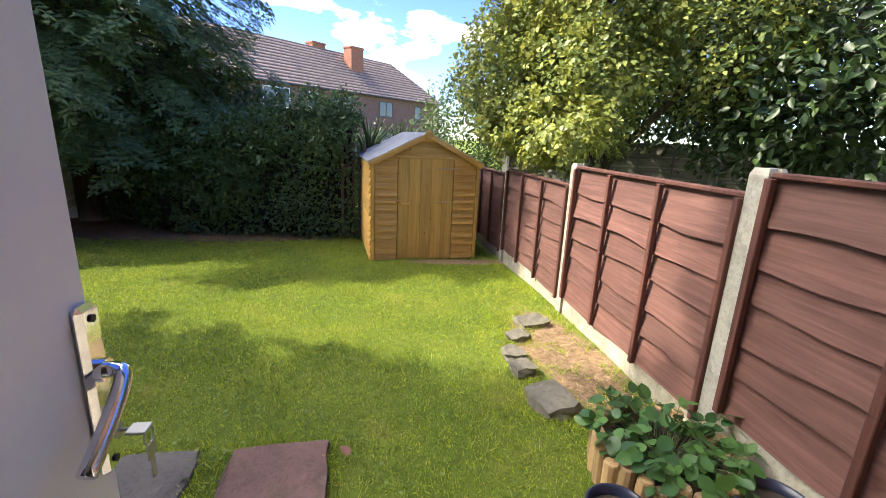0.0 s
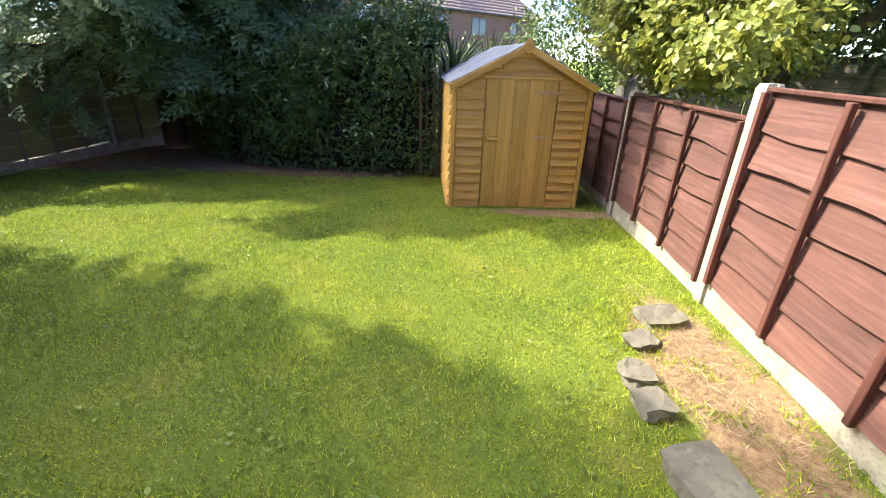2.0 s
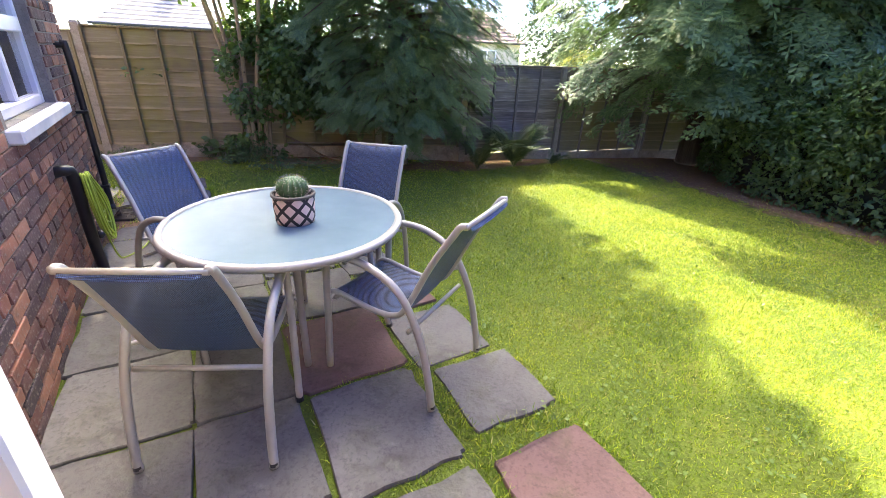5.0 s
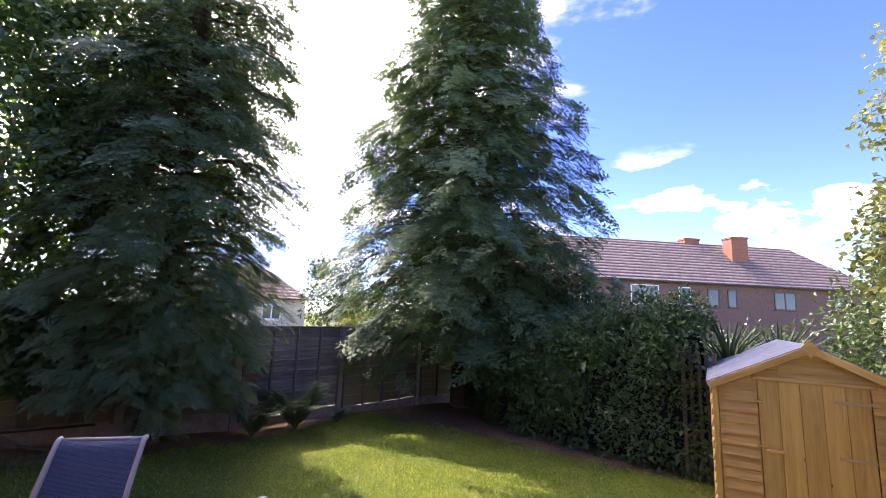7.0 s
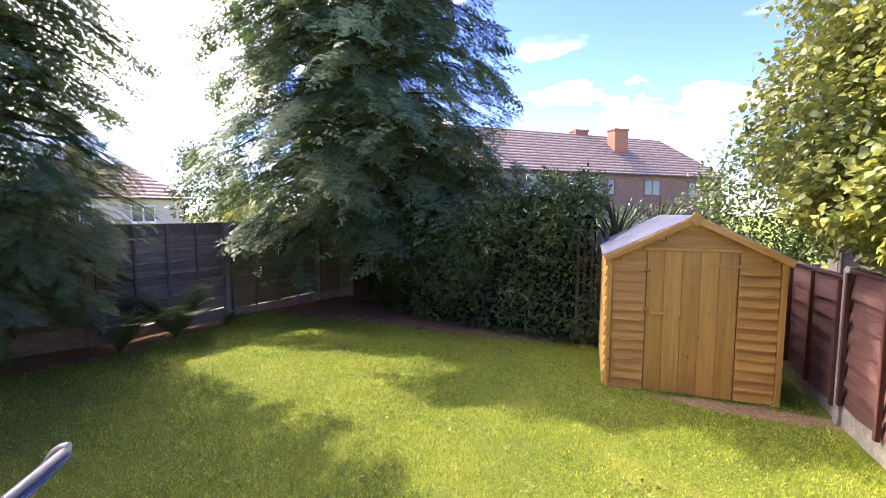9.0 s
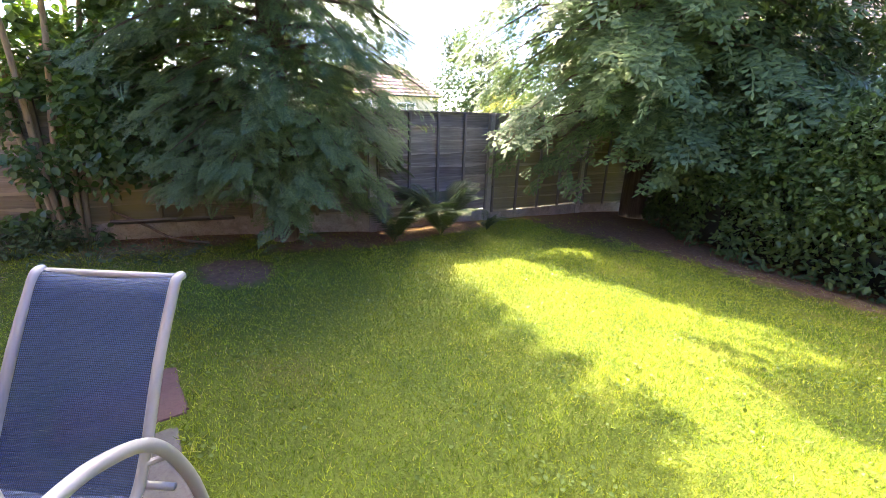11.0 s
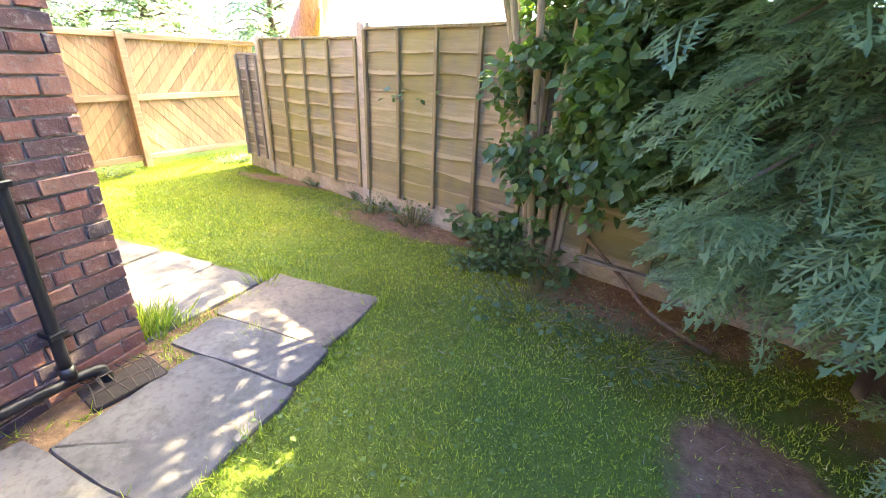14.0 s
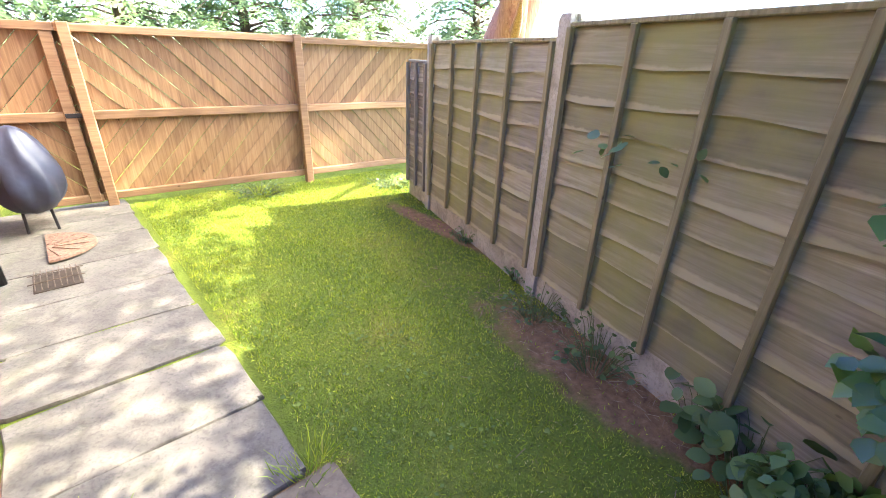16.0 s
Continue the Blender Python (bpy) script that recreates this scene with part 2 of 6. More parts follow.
M_SHRUB = leaf_mat("shrub_leaves", (0.03, 0.065, 0.018), (0.06, 0.115, 0.028), (0.12, 0.18, 0.04), 0.25, 0.45)
M_YELLOW = leaf_mat("yellow_green_leaves", (0.1, 0.16, 0.05), (0.22, 0.28, 0.075), (0.46, 0.46, 0.1), 0.28, 0.45)
M_LILAC = leaf_mat("broad_dark_leaves", (0.045, 0.105, 0.05), (0.08, 0.165, 0.07), (0.13, 0.23, 0.08), 0.3, 0.4, (0.2, 0.34, 0.03))
M_DARKLEAF = leaf_mat("dark_tree_leaves", (0.015, 0.035, 0.012), (0.03, 0.06, 0.02), (0.06, 0.1, 0.03), 0.25, 0.45)
M_FARLEAF = leaf_mat("far_leaves", (0.03, 0.06, 0.02), (0.06, 0.1, 0.03), (0.11, 0.16, 0.05), 0.3, 0.5)
M_FERN = leaf_mat("fern_fronds", (0.03, 0.065, 0.025), (0.055, 0.1, 0.035), (0.1, 0.15, 0.055), 0.2, 0.5)


def plain(name, c, rough=0.5, metal=0.0, vary=0.12, scale=6.0, coat=0.0):
    p = Mat(name, rough, metal)
    n = p.noise(scale, 5)
    p.color(p.ramp(n, [(0.3, tuple(v * (1 - vary) for v in c)), (0.7, tuple(min(1, v * (1 + vary)) for v in c))]))
    p.b.inputs["Coat Weight"].default_value = coat
    return p.bump(p.noise(scale * 20, 2), 0.05, 0.002).m


def brick_mat(name, joined):
    b = Mat(name, 0.9)
    rnd = b.island() if joined else b.random()
    col = b.ramp(rnd, [(0.0, (0.085, 0.06, 0.06)), (0.3, (0.15, 0.08, 0.068)), (0.55, (0.22, 0.095, 0.065)), (0.8, (0.32, 0.13, 0.08)), (1.0, (0.42, 0.2, 0.12))])
    fine, big = b.noise(38, 5, 0.65), b.noise(9, 5, 0.6)
    col = b.mix(b.steps(big, 0.5, 0.75), col, b.mix(0.55, col, (0.06, 0.045, 0.04)))
    col = b.mix(b.math("MULTIPLY", b.steps(fine, 0.53, 0.7), 0.6), col, (0.42, 0.34, 0.27))
    b.color(col)
    return b.bump(fine, 0.8, 0.006).m


M_BRICK, M_BRICKS = brick_mat("brick", False), brick_mat("brick_run", True)
M_MORTAR = concrete("mortar", (0.19, 0.165, 0.14), (0.31, 0.275, 0.235), grit=90).m
M_UPVC = plain("white_upvc", (0.78, 0.78, 0.8), 0.35, vary=0.03)
M_BLACK = plain("black_plastic", (0.015, 0.015, 0.017), 0.4)
M_CHROME = plain("chrome", (0.75, 0.76, 0.78), 0.08, 1.0, vary=0.03)
M_STEEL = plain("galvanised_metal", (0.45, 0.45, 0.44), 0.4, 0.9)
M_RUST = plain("rusty_iron", (0.1, 0.075, 0.055), 0.8, 0.3, vary=0.4, scale=20)
M_SOIL = concrete("soil", (0.035, 0.025, 0.018), (0.09, 0.065, 0.045), grit=25).m
M_DARK = plain("dark_interior", (0.05, 0.05, 0.05), 0.9)
M_PLASTER = plain("room_plaster", (0.6, 0.57, 0.52), 0.9, vary=0.05)


def glass_mat(name, tint=(1, 1, 1), rough=0.0):
    g = Mat(name, rough)
    g.b.inputs["Base Color"].default_value = (*tint, 1)
    g.b.inputs["Transmission Weight"].default_value = 1.0
    g.b.inputs["IOR"].default_value = 1.45
    return g.m


M_GLASS = glass_mat("window_glass")

# ---- mesh helpers ----


def big_mesh(name, verts, faces, mat, smooth=False):
    """A mesh from arrays of corners and of faces that all have the same number of corners."""
    verts, faces = np.asarray(verts, np.float32), np.asarray(faces, np.int32)
    me = bpy.data.meshes.new(name)
    me.vertices.add(len(verts))
    me.vertices.foreach_set("co", verts.ravel())
    me.loops.add(faces.size)
    me.loops.foreach_set("vertex_index", faces.ravel())
    me.polygons.add(len(faces))
    me.polygons.foreach_set("loop_start", np.arange(0, faces.size, faces.shape[1], dtype=np.int32))
    if smooth:
        me.polygons.foreach_set("use_smooth", np.ones(len(faces), bool))
    me.update(calc_edges=True)
    me.materials.append(mat)
    return me


def bm_mesh(name, bm, mat, smooth=False):
    me = bpy.data.meshes.new(name)
    bmesh.ops.recalc_face_normals(bm, faces=bm.faces)
    bm.to_mesh(me)
    bm.free()
    if smooth:
        for p in me.polygons:
            p.use_smooth = True
    me.materials.append(mat)
    return me


def hang(name, me, parent=None, label="", m=None):
    """An object on a mesh, as a part of parent."""
    ob = new(name, me)
    if parent:
        ob.parent = parent
    if m is not None:
        ob.matrix_basis = m
    if label:
        ob["label"] = label
    return ob


def part(name, bm, mat, parent, label="", smooth=False, m=None):
    return hang(name, bm_mesh(name, bm, mat, smooth), parent, label, m)


def thing(name, label, category, m, group="", kind=""):
    ob = new(name)
    ob.empty_display_size = 0.1
    ob.matrix_basis = m
    return tagged(ob, label, category, group, kind)


def box(bm, lo, hi, bevel=0.0, m=None):
    """Adds a box between two corners to bm, with its edges rounded by bevel."""
    lo, hi = Vector(lo), Vector(hi)
    mat = Matrix.Translation((lo + hi) / 2) @ Matrix.Diagonal((*(hi - lo), 1))
    got = bmesh.ops.create_cube(bm, size=1.0, matrix=(m @ mat) if m is not None else mat)
    if bevel:
        edges = list({e for v in got["verts"] for e in v.link_edges})
        bmesh.ops.bevel(bm, geom=edges, offset=bevel, segments=1, affect="EDGES", clamp_overlap=True)
    return bm


def boxed(lo, hi, bevel=0.0):
    return box(bmesh.new(), lo, hi, bevel)


def tube_arrays(points, radii, n=8, close=True):
    pts = [Vector(p) for p in points]
    verts, faces = [], []
    up = Vector((0.13, 0.07, 1)).normalized()
    last = None
    for k, p in enumerate(pts):
        d = (pts[min(k + 1, len(pts) - 1)] - pts[max(k - 1, 0)]).normalized()
        if last is None:
            side = d.cross(up if abs(d.dot(up)) < 0.95 else Vector((1, 0, 0))).normalized()
        else:
            side = (last - d * last.dot(d)).normalized()
        last = side
        other = d.cross(side)
        for j in range(n):
            a = 2 * math.pi * j / n
            verts.append(p + (side * math.cos(a) + other * math.sin(a)) * radii[k])
    for k in range(len(pts) - 1):
        for j in range(n):
            a, b = k * n + j, k * n + (j + 1) % n
            faces.append((a, b, b + n, a + n))
    return verts, faces


def tubes(list_of, n=8):
    """One mesh of several tubes: pairs of points and radii."""
    bm = bmesh.new()
    for points, radii in list_of:
        if isinstance(radii, (int, float)):
            radii = [radii] * len(points)
        v, f = tube_arrays(points, radii, n)
        vs = [bm.verts.new(p) for p in v]
        for face in f:
            bm.faces.new([vs[i] for i in face])
        bm.faces.new(vs[:n][::-1])
        bm.faces.new(vs[-n:])
    return bm


def curve_points(points, steps=6):
    """A smooth line through points (Catmull-Rom)."""
    p = [Vector(q) for q in points]
    p = [p[0] * 2 - p[1], *p, p[-1] * 2 - p[-2]]
    out = []
    for k in range(1, len(p) - 2):
        for s in range(steps):
            t = s / steps
            out.append(0.5 * (2 * p[k] + (p[k + 1] - p[k - 1]) * t + (2 * p[k - 1] - 5 * p[k] + 4 * p[k + 1] - p[k + 2]) * t * t + (3 * p[k] - p[k - 1] - 3 * p[k + 1] + p[k + 2]) * t ** 3))
    out.append(p[-2])
    return out


def lathe(profile, n=24):
    """A turned body from (radius, height) pairs."""
    bm = bmesh.new()
    rings = []
    for r, z in profile:
        rings.append([bm.verts.new((r * math.cos(2 * math.pi * j / n), r * math.sin(2 * math.pi * j / n), z)) for j in range(n)])
    for a, b in zip(rings, rings[1:]):
        for j in range(n):
            bm.faces.new((a[j], a[(j + 1) % n], b[(j + 1) % n], b[j]))
    return bm


def scatter(name, centres, ways, normals, sizes, template, tris, mat):
    """Many copies of a small leaf shape as one mesh. The leaf grows along ways, and its face looks along normals."""
    c, d, n = (np.asarray(a, float) for a in (centres, ways, normals))
    d = d / np.linalg.norm(d, axis=1, keepdims=True)
    r = np.cross(d, n)
    r = r / np.maximum(np.linalg.norm(r, axis=1, keepdims=True), 1e-6)
    n = np.cross(r, d)
    t = np.asarray(template, float)
    s = np.asarray(sizes, float).reshape(-1, 1, 1)
    v = c[:, None] + s * (t[None, :, 0:1] * r[:, None] + t[None, :, 1:2] * d[:, None] + t[None, :, 2:3] * n[:, None])
    f = np.asarray(tris)[None] + (np.arange(len(c)) * len(t))[:, None, None]
    return big_mesh(name, v.reshape(-1, 3), f.reshape(-1, len(tris[0])), mat)


LEAF = [(0, 0, 0), (0.26, 0.35, 0.06), (0.2, 0.7, 0.05), (0, 1, -0.08), (-0.2, 0.7, 0.05), (-0.26, 0.35, 0.06)]
LEAF_F = [(0, 1, 2, 3), (0, 3, 4, 5)]
WIDE = [(0, 0, 0), (0.36, 0.25, 0.08), (0.38, 0.55, 0.08), (0, 1, -0.15), (-0.38, 0.55, 0.08), (-0.36, 0.25, 0.08)]


def spray(stems=5, droop=0.22, fan=True, wide=1.0):
    """A flat feathery cypress spray: side stems along a drooping midrib, each a fan of narrow fingers."""
    v, f = [], []

    def finger(a, b, w):
        a, b = Vector(a), Vector(b)
        side = Vector((-(b - a).y, (b - a).x)).normalized() * w
        k = len(v)
        mid = a.lerp(b, 0.6)
        for p in (a, mid + side, b, mid - side):
            v.append((p.x, p.y, -droop * p.y * p.y - 0.3 * p.x * p.x))
        f.append((k, k + 1, k + 2, k + 3))

    for k in range(stems):
        t = (k + 0.35) / (stems + 0.4)
        ln = 0.46 * (1 - t) ** 0.6
        for s in (-1, 1):
            y0 = t + 0.05 * (s > 0)
            tip = (s * ln * 0.8, y0 + ln * 0.62)
            mid = (s * ln * 0.38, y0 + ln * 0.26)
            finger((0, y0), tip, 0.026 * wide)
            finger(mid, (s * ln * 0.86, y0 + ln * 0.2), 0.023 * wide)
            if fan:
                finger(mid, (s * ln * 0.34, y0 + ln * 0.78), 0.023)
    finger((0, 0), (0, 1.0), 0.02)
    finger((0, 0.72), (0.02, 1.12), 0.04)
    return v, f


SPRAY, SPRAY_F = spray()
TUFT, TUFT_F = spray(3, 0.26, False, 2.6)


def ground_z(x, y):
    """The lawn falls gently towards the back."""
    return -0.03 * np.clip(np.asarray(y, float) - 2.0, 0, 7.0)


def gz(x, y):
    return float(ground_z(x, y))

# ---- ground ----
RNG = np.random.default_rng(4)
g_x = np.concatenate([[-600, -150, -60, -30, -16], np.linspace(-10, 4, 95), [8, 16, 40, 120, 600]])
g_y = np.concatenate([[-600, -150, -50, -20, -9], np.linspace(-5.2, 10, 105), [14, 25, 60, 150, 600]])
GX, GY = np.meshgrid(g_x, g_y)
GZ = ground_z(GX, GY) + np.where((np.abs(GX) < 12) & (np.abs(GY) < 12), 0.012 * np.sin(GX * 3.1 + GY) * np.sin(GY * 2.7), 0) - 0.012
nx, ny = len(g_x), len(g_y)
idx = np.arange(nx * ny).reshape(ny, nx)
quads = np.stack([idx[:-1, :-1], idx[:-1, 1:], idx[1:, 1:], idx[1:, :-1]], -1).reshape(-1, 4)
turf = Mat("turf", 0.9)
t_col = turf.ramp(turf.noise(1.4, 6, 0.65), [(0.3, (0.1, 0.15, 0.02)), (0.55, (0.16, 0.205, 0.026)), (0.75, (0.27, 0.25, 0.05))])
t_fine = turf.noise(70, 4, 0.7)
t_col = turf.mix(turf.steps(t_fine, 0.4, 0.7), t_col, turf.mix(0.6, t_col, (0.045, 0.055, 0.02)))


def bare_patch(mat, col, centre, radii, soil, edge=0.35):
    """Bare soil with a ragged outline round centre."""
    vec = mat.n.new("ShaderNodeMapping")
    vec.inputs["Location"].default_value = (-centre[0] / radii[0], -centre[1] / radii[1], 0)
    vec.inputs["Scale"].default_value = (1 / radii[0], 1 / radii[1], 0.0)
    mat.l.new(mat.co, vec.inputs["Vector"])
    ln = mat.n.new("ShaderNodeVectorMath")
    ln.operation = "LENGTH"
    mat.l.new(vec.outputs[0], ln.inputs[0])
    d = mat.math("ADD", ln.outputs["Value"], mat.math("MULTIPLY", mat.math("SUBTRACT", mat.noise(5, 6, 0.7), 0.5), 1.1))
    return mat.mix(mat.steps(d, 1.0 + edge / 2, 1.0 - edge / 2), col, soil)


t_soil = turf.ramp(turf.noise(22, 6, 0.7), [(0.3, (0.14, 0.085, 0.045)), (0.6, (0.28, 0.17, 0.088)), (0.8, (0.39, 0.27, 0.16))])
t_straw = turf.ramp(turf.noise(30, 5, 0.7), [(0.3, (0.16, 0.1, 0.06)), (0.6, (0.33, 0.22, 0.13)), (0.8, (0.45, 0.34, 0.22))])
PATCHES = [((-4.85, 2.55), (0.42, 0.3), t_soil), ((1.62, 2.75), (0.3, 0.85), t_straw), ((-6.25, 2.3), (0.5, 0.85), t_soil), ((-6.85, 0.5), (0.3, 1.1), t_soil), ((-4.1, -0.12), (0.6, 0.13), t_soil),
           ((-4.6, 8.0), (2.4, 1.2), t_soil), ((-1.8, 7.6), (2.6, 0.75), t_soil), ((1.5, 5.45), (0.75, 0.14), t_straw), ((-7.55, -1.5), (0.14, 1.2), t_soil), ((-5.4, 4.6), (0.4, 1.6), t_soil), ((-4.95, -0.2), (0.55, 0.12), t_soil), ((-4.35, 0.25), (0.75, 0.4), t_soil)]
for c0, r0, soil0 in PATCHES:
    t_col = bare_patch(turf, t_col, c0, r0, soil0)
turf.b.inputs["Specular IOR Level"].default_value = 0.15
turf.color(t_col).bump(t_fine, 0.8, 0.02)
tagged(new("ground", big_mesh("ground", np.stack([GX, GY, GZ], -1).reshape(-1, 3), quads, turf.m, True)), "mown green lawn with bare earth patches", "lawn", kind="structure")

# ---- house ----
WALL_A, WALL_B = Vector((1.9, 0.06)), Vector((-4.52, -0.22))     # outer face of the back wall, from the door's side to the corner
WALL_DIR = (WALL_B - WALL_A).normalized()
WALL_TURN = math.degrees(math.atan2(-WALL_DIR.y, -WALL_DIR.x))    # local x runs along the wall towards +x
WALL_LEN = (WALL_B - WALL_A).length
HOUSE = pose(WALL_B.x, WALL_B.y, 0, 0, 0, WALL_TURN)              # local: x from the corner, y outwards from the face
WIN_X0, WIN_X1, WIN_Z0, WIN_Z1 = 0.9, 2.12, 1.09, 2.12
DOOR_X0, DOOR_X1, DOOR_Z0, DOOR_Z1 = 4.28, 5.25, 0.17, 2.25

wall_n = thing("wall_north", "old red brick house wall with weathered mortar", "wall", HOUSE, kind="structure")


def solid(pieces, mat, name, parent, bevel=0.0):
    bm = bmesh.new()
    for lo, hi in pieces:
        box(bm, lo, hi, bevel)
    return part(name, bm, mat, parent)


T = 0.012
solid([((0.02, -0.3, -0.2), (WIN_X0, -T, 5.0)), ((WIN_X0, -0.3, -0.2), (WIN_X1, -T, WIN_Z0)), ((WIN_X0, -0.3, WIN_Z1), (WIN_X1, -T, 5.0)), ((WIN_X1, -0.3, -0.2), (DOOR_X0, -T, 5.0)),
       ((DOOR_X0, -0.3, -0.2), (DOOR_X1, -T, DOOR_Z0)), ((DOOR_X0, -0.3, DOOR_Z1), (DOOR_X1, -T, 5.0)), ((DOOR_X1, -0.3, -0.2), (WALL_LEN, -T, 5.0))], M_MORTAR, "mortar", wall_n)
side_w = thing("wall_west", "old red brick side wall of the house", "wall", HOUSE, kind="structure")
solid([((T, -7.0, -0.2), (0.3, -0.31, 5.0))], M_MORTAR, "mortar", side_w)
rest_w = thing("wall_inner", "plain plastered inner walls of the house", "wall", HOUSE, kind="structure")
solid([((0.31, -7.0, -0.2), (WALL_LEN, -6.8, 5.0)), ((WALL_LEN - 0.2, -6.8, -0.2), (WALL_LEN, -0.31, 5.0)), ((3.9, -6.8, 0.0), (4.0, -0.31, 2.5)), ((5.6, -6.8, 0.0), (5.7, -0.31, 2.5))], M_PLASTER, "plaster", rest_w)
floor_o = thing("floor", "dark floor inside the house", "floor", HOUSE, kind="structure")
solid([((0.31, -6.8, 0.0), (WALL_LEN - 0.2, -0.31, 0.17))], plain("floor_boards", (0.2, 0.13, 0.08), 0.5), "boards", floor_o)
ceil_o = new("ceiling", bm_mesh("ceiling", boxed((0.31, -6.8, 2.5), (WALL_LEN - 0.2, -0.31, 2.6)), M_PLASTER))
ceil_o.matrix_basis = HOUSE
tagged(ceil_o, "plain white ceiling inside the house", "ceiling", kind="structure")
roof_o = thing("roof", "tiled roof of the brick house", "roof", HOUSE, kind="structure")
bm = bmesh.new()
pr = [(-0.35, 0.35, 4.9), (-0.35, -7.35, 4.9), (-0.35, -3.5, 7.3), (WALL_LEN + 0.35, 0.35, 4.9), (WALL_LEN + 0.35, -7.35, 4.9), (WALL_LEN + 0.35, -3.5, 7.3)]
vs = [bm.verts.new(p) for p in pr]
for f in ((0, 2, 1), (3, 4, 5), (0, 3, 5, 2), (1, 2, 5, 4), (0, 1, 4, 3)):
    bm.faces.new([vs[i] for i in f])
part("tiles", bm, plain("roof_tile", (0.13, 0.085, 0.07), 0.8, vary=0.3), roof_o)

# ---- window in the back wall ----
win = thing("window_1", "white framed window with a transom, closed", "window", HOUSE, kind="structure")
FY0, FY1 = -0.14, -0.07
for nm, lo, hi in (("window_frame", (WIN_X0, FY0, WIN_Z0), (WIN_X0 + 0.065, FY1, WIN_Z1)), ("window_frame", (WIN_X1 - 0.065, FY0, WIN_Z0), (WIN_X1, FY1, WIN_Z1)),
                   ("window_frame", (WIN_X0 + 0.065, FY0, WIN_Z0), (WIN_X1 - 0.065, FY1, WIN_Z0 + 0.065)), ("window_frame", (WIN_X0 + 0.065, FY0, WIN_Z1 - 0.065), (WIN_X1 - 0.065, FY1, WIN_Z1)),
                   ("transom", (WIN_X0 + 0.065, FY0, 1.53), (WIN_X1 - 0.065, FY1 + 0.01, 1.62)), ("mullion", ((WIN_X0 + WIN_X1) / 2 - 0.03, FY0, WIN_Z0 + 0.065), ((WIN_X0 + WIN_X1) / 2 + 0.03, FY1 - 0.002, 1.53))):
    part(nm, boxed(lo, hi, 0.008), M_UPVC, win)
for lo, hi in (((WIN_X0 + 0.06, -0.11, WIN_Z0 + 0.06), ((WIN_X0 + WIN_X1) / 2 - 0.028, -0.104, 1.533)), (((WIN_X0 + WIN_X1) / 2 + 0.028, -0.11, WIN_Z0 + 0.06), (WIN_X1 - 0.06, -0.104, 1.533)), ((WIN_X0 + 0.06, -0.11, 1.617), (WIN_X1 - 0.06, -0.104, WIN_Z1 - 0.06))):
    p = part("pane", boxed(lo, hi), M_GLASS, win)
    p.visible_shadow = False
part("window_sill", boxed((WIN_X0 - 0.06, -0.13, WIN_Z0 - 0.075), (WIN_X1 + 0.06, 0.055, WIN_Z0 - 0.002), 0.01), plain("sill_paint", (0.72, 0.72, 0.72), 0.6, vary=0.12), win)

# ---- doorway ----
door = thing("door_1", "white glazed back door standing open outwards", "door", HOUSE, kind="structure")
part("door_frame", boxed((DOOR_X0, -0.29, DOOR_Z0), (DOOR_X0 + 0.06, -0.22, DOOR_Z1), 0.006), M_UPVC, door)
part("door_frame", boxed((DOOR_X1 - 0.06, -0.29, DOOR_Z0), (DOOR_X1, -0.22, DOOR_Z1), 0.006), M_UPVC, door)
part("door_frame", boxed((DOOR_X0 + 0.06, -0.29, DOOR_Z1 - 0.06), (DOOR_X1 - 0.06, -0.22, DOOR_Z1), 0.006), M_UPVC, door)
part("threshold", boxed((DOOR_X0 + 0.06, -0.29, DOOR_Z0 - 0.005), (DOOR_X1 - 0.06, -0.0, DOOR_Z0 + 0.02), 0.004), M_STEEL, door)

# The leaf: local x from the hinge to the closing edge, y is its thickness, the room's face looks along -y.
LEAF_EDGE = Vector((-0.13, 0.436))
LEAF_AZ = 2.0
LW, LH = 0.72, 2.0
l_dir = Vector((math.sin(radians(LEAF_AZ)), math.cos(radians(LEAF_AZ))))
hinge = LEAF_EDGE - l_dir * LW
leaf_o = thing("door_leaf", "open white plastic door leaf with clear glass", "door", pose(hinge.x, hinge.y, DOOR_Z0 + 0.03, 0, 0, 90 - LEAF_AZ), kind="structure")
for lo, hi in (((0, -0.035, 0), (0.115, 0.035, LH)), ((LW - 0.115, -0.035, 0), (LW, 0.035, LH)), ((0.115, -0.035, 0), (LW - 0.115, 0.035, 0.18)), ((0.115, -0.035, LH - 0.115), (LW - 0.115, 0.035, LH)), ((0.115, -0.035, 0.8), (LW - 0.115, 0.035, 0.9))):
    part("stile" if hi[2] > 1.9 and lo[2] == 0 else "rail", boxed(lo, hi, 0.006), M_UPVC, leaf_o)
for z0, z1 in ((0.18, 0.8), (0.9, LH - 0.115)):
    bead = bmesh.new()
    for lo, hi in (((0.115, -0.045, z0), (0.13, -0.02, z1)), ((LW - 0.13, -0.045, z0), (LW - 0.115, -0.02, z1)), ((0.13, -0.045, z0), (LW - 0.13, -0.02, z0 + 0.015)), ((0.13, -0.045, z1 - 0.015), (LW - 0.13, -0.02, z1))):
        box(bead, lo, hi, 0.003)
    part("gasket", bead, plain("grey_gasket", (0.12, 0.12, 0.13), 0.6), leaf_o)
    p = part("pane", boxed((0.12, -0.004, z0 + 0.003), (LW - 0.12, 0.004, z1 - 0.003)), M_GLASS, leaf_o)
    p.visible_shadow = False
HX, HZ, HD = LW - 0.015, 1.108, -0.034
plate = part("handle_plate", boxed((HX - 0.012, HD - 0.009, HZ - 0.088), (HX + 0.012, HD, HZ + 0.053), 0.004), M_CHROME, leaf_o, "chrome handle plate")
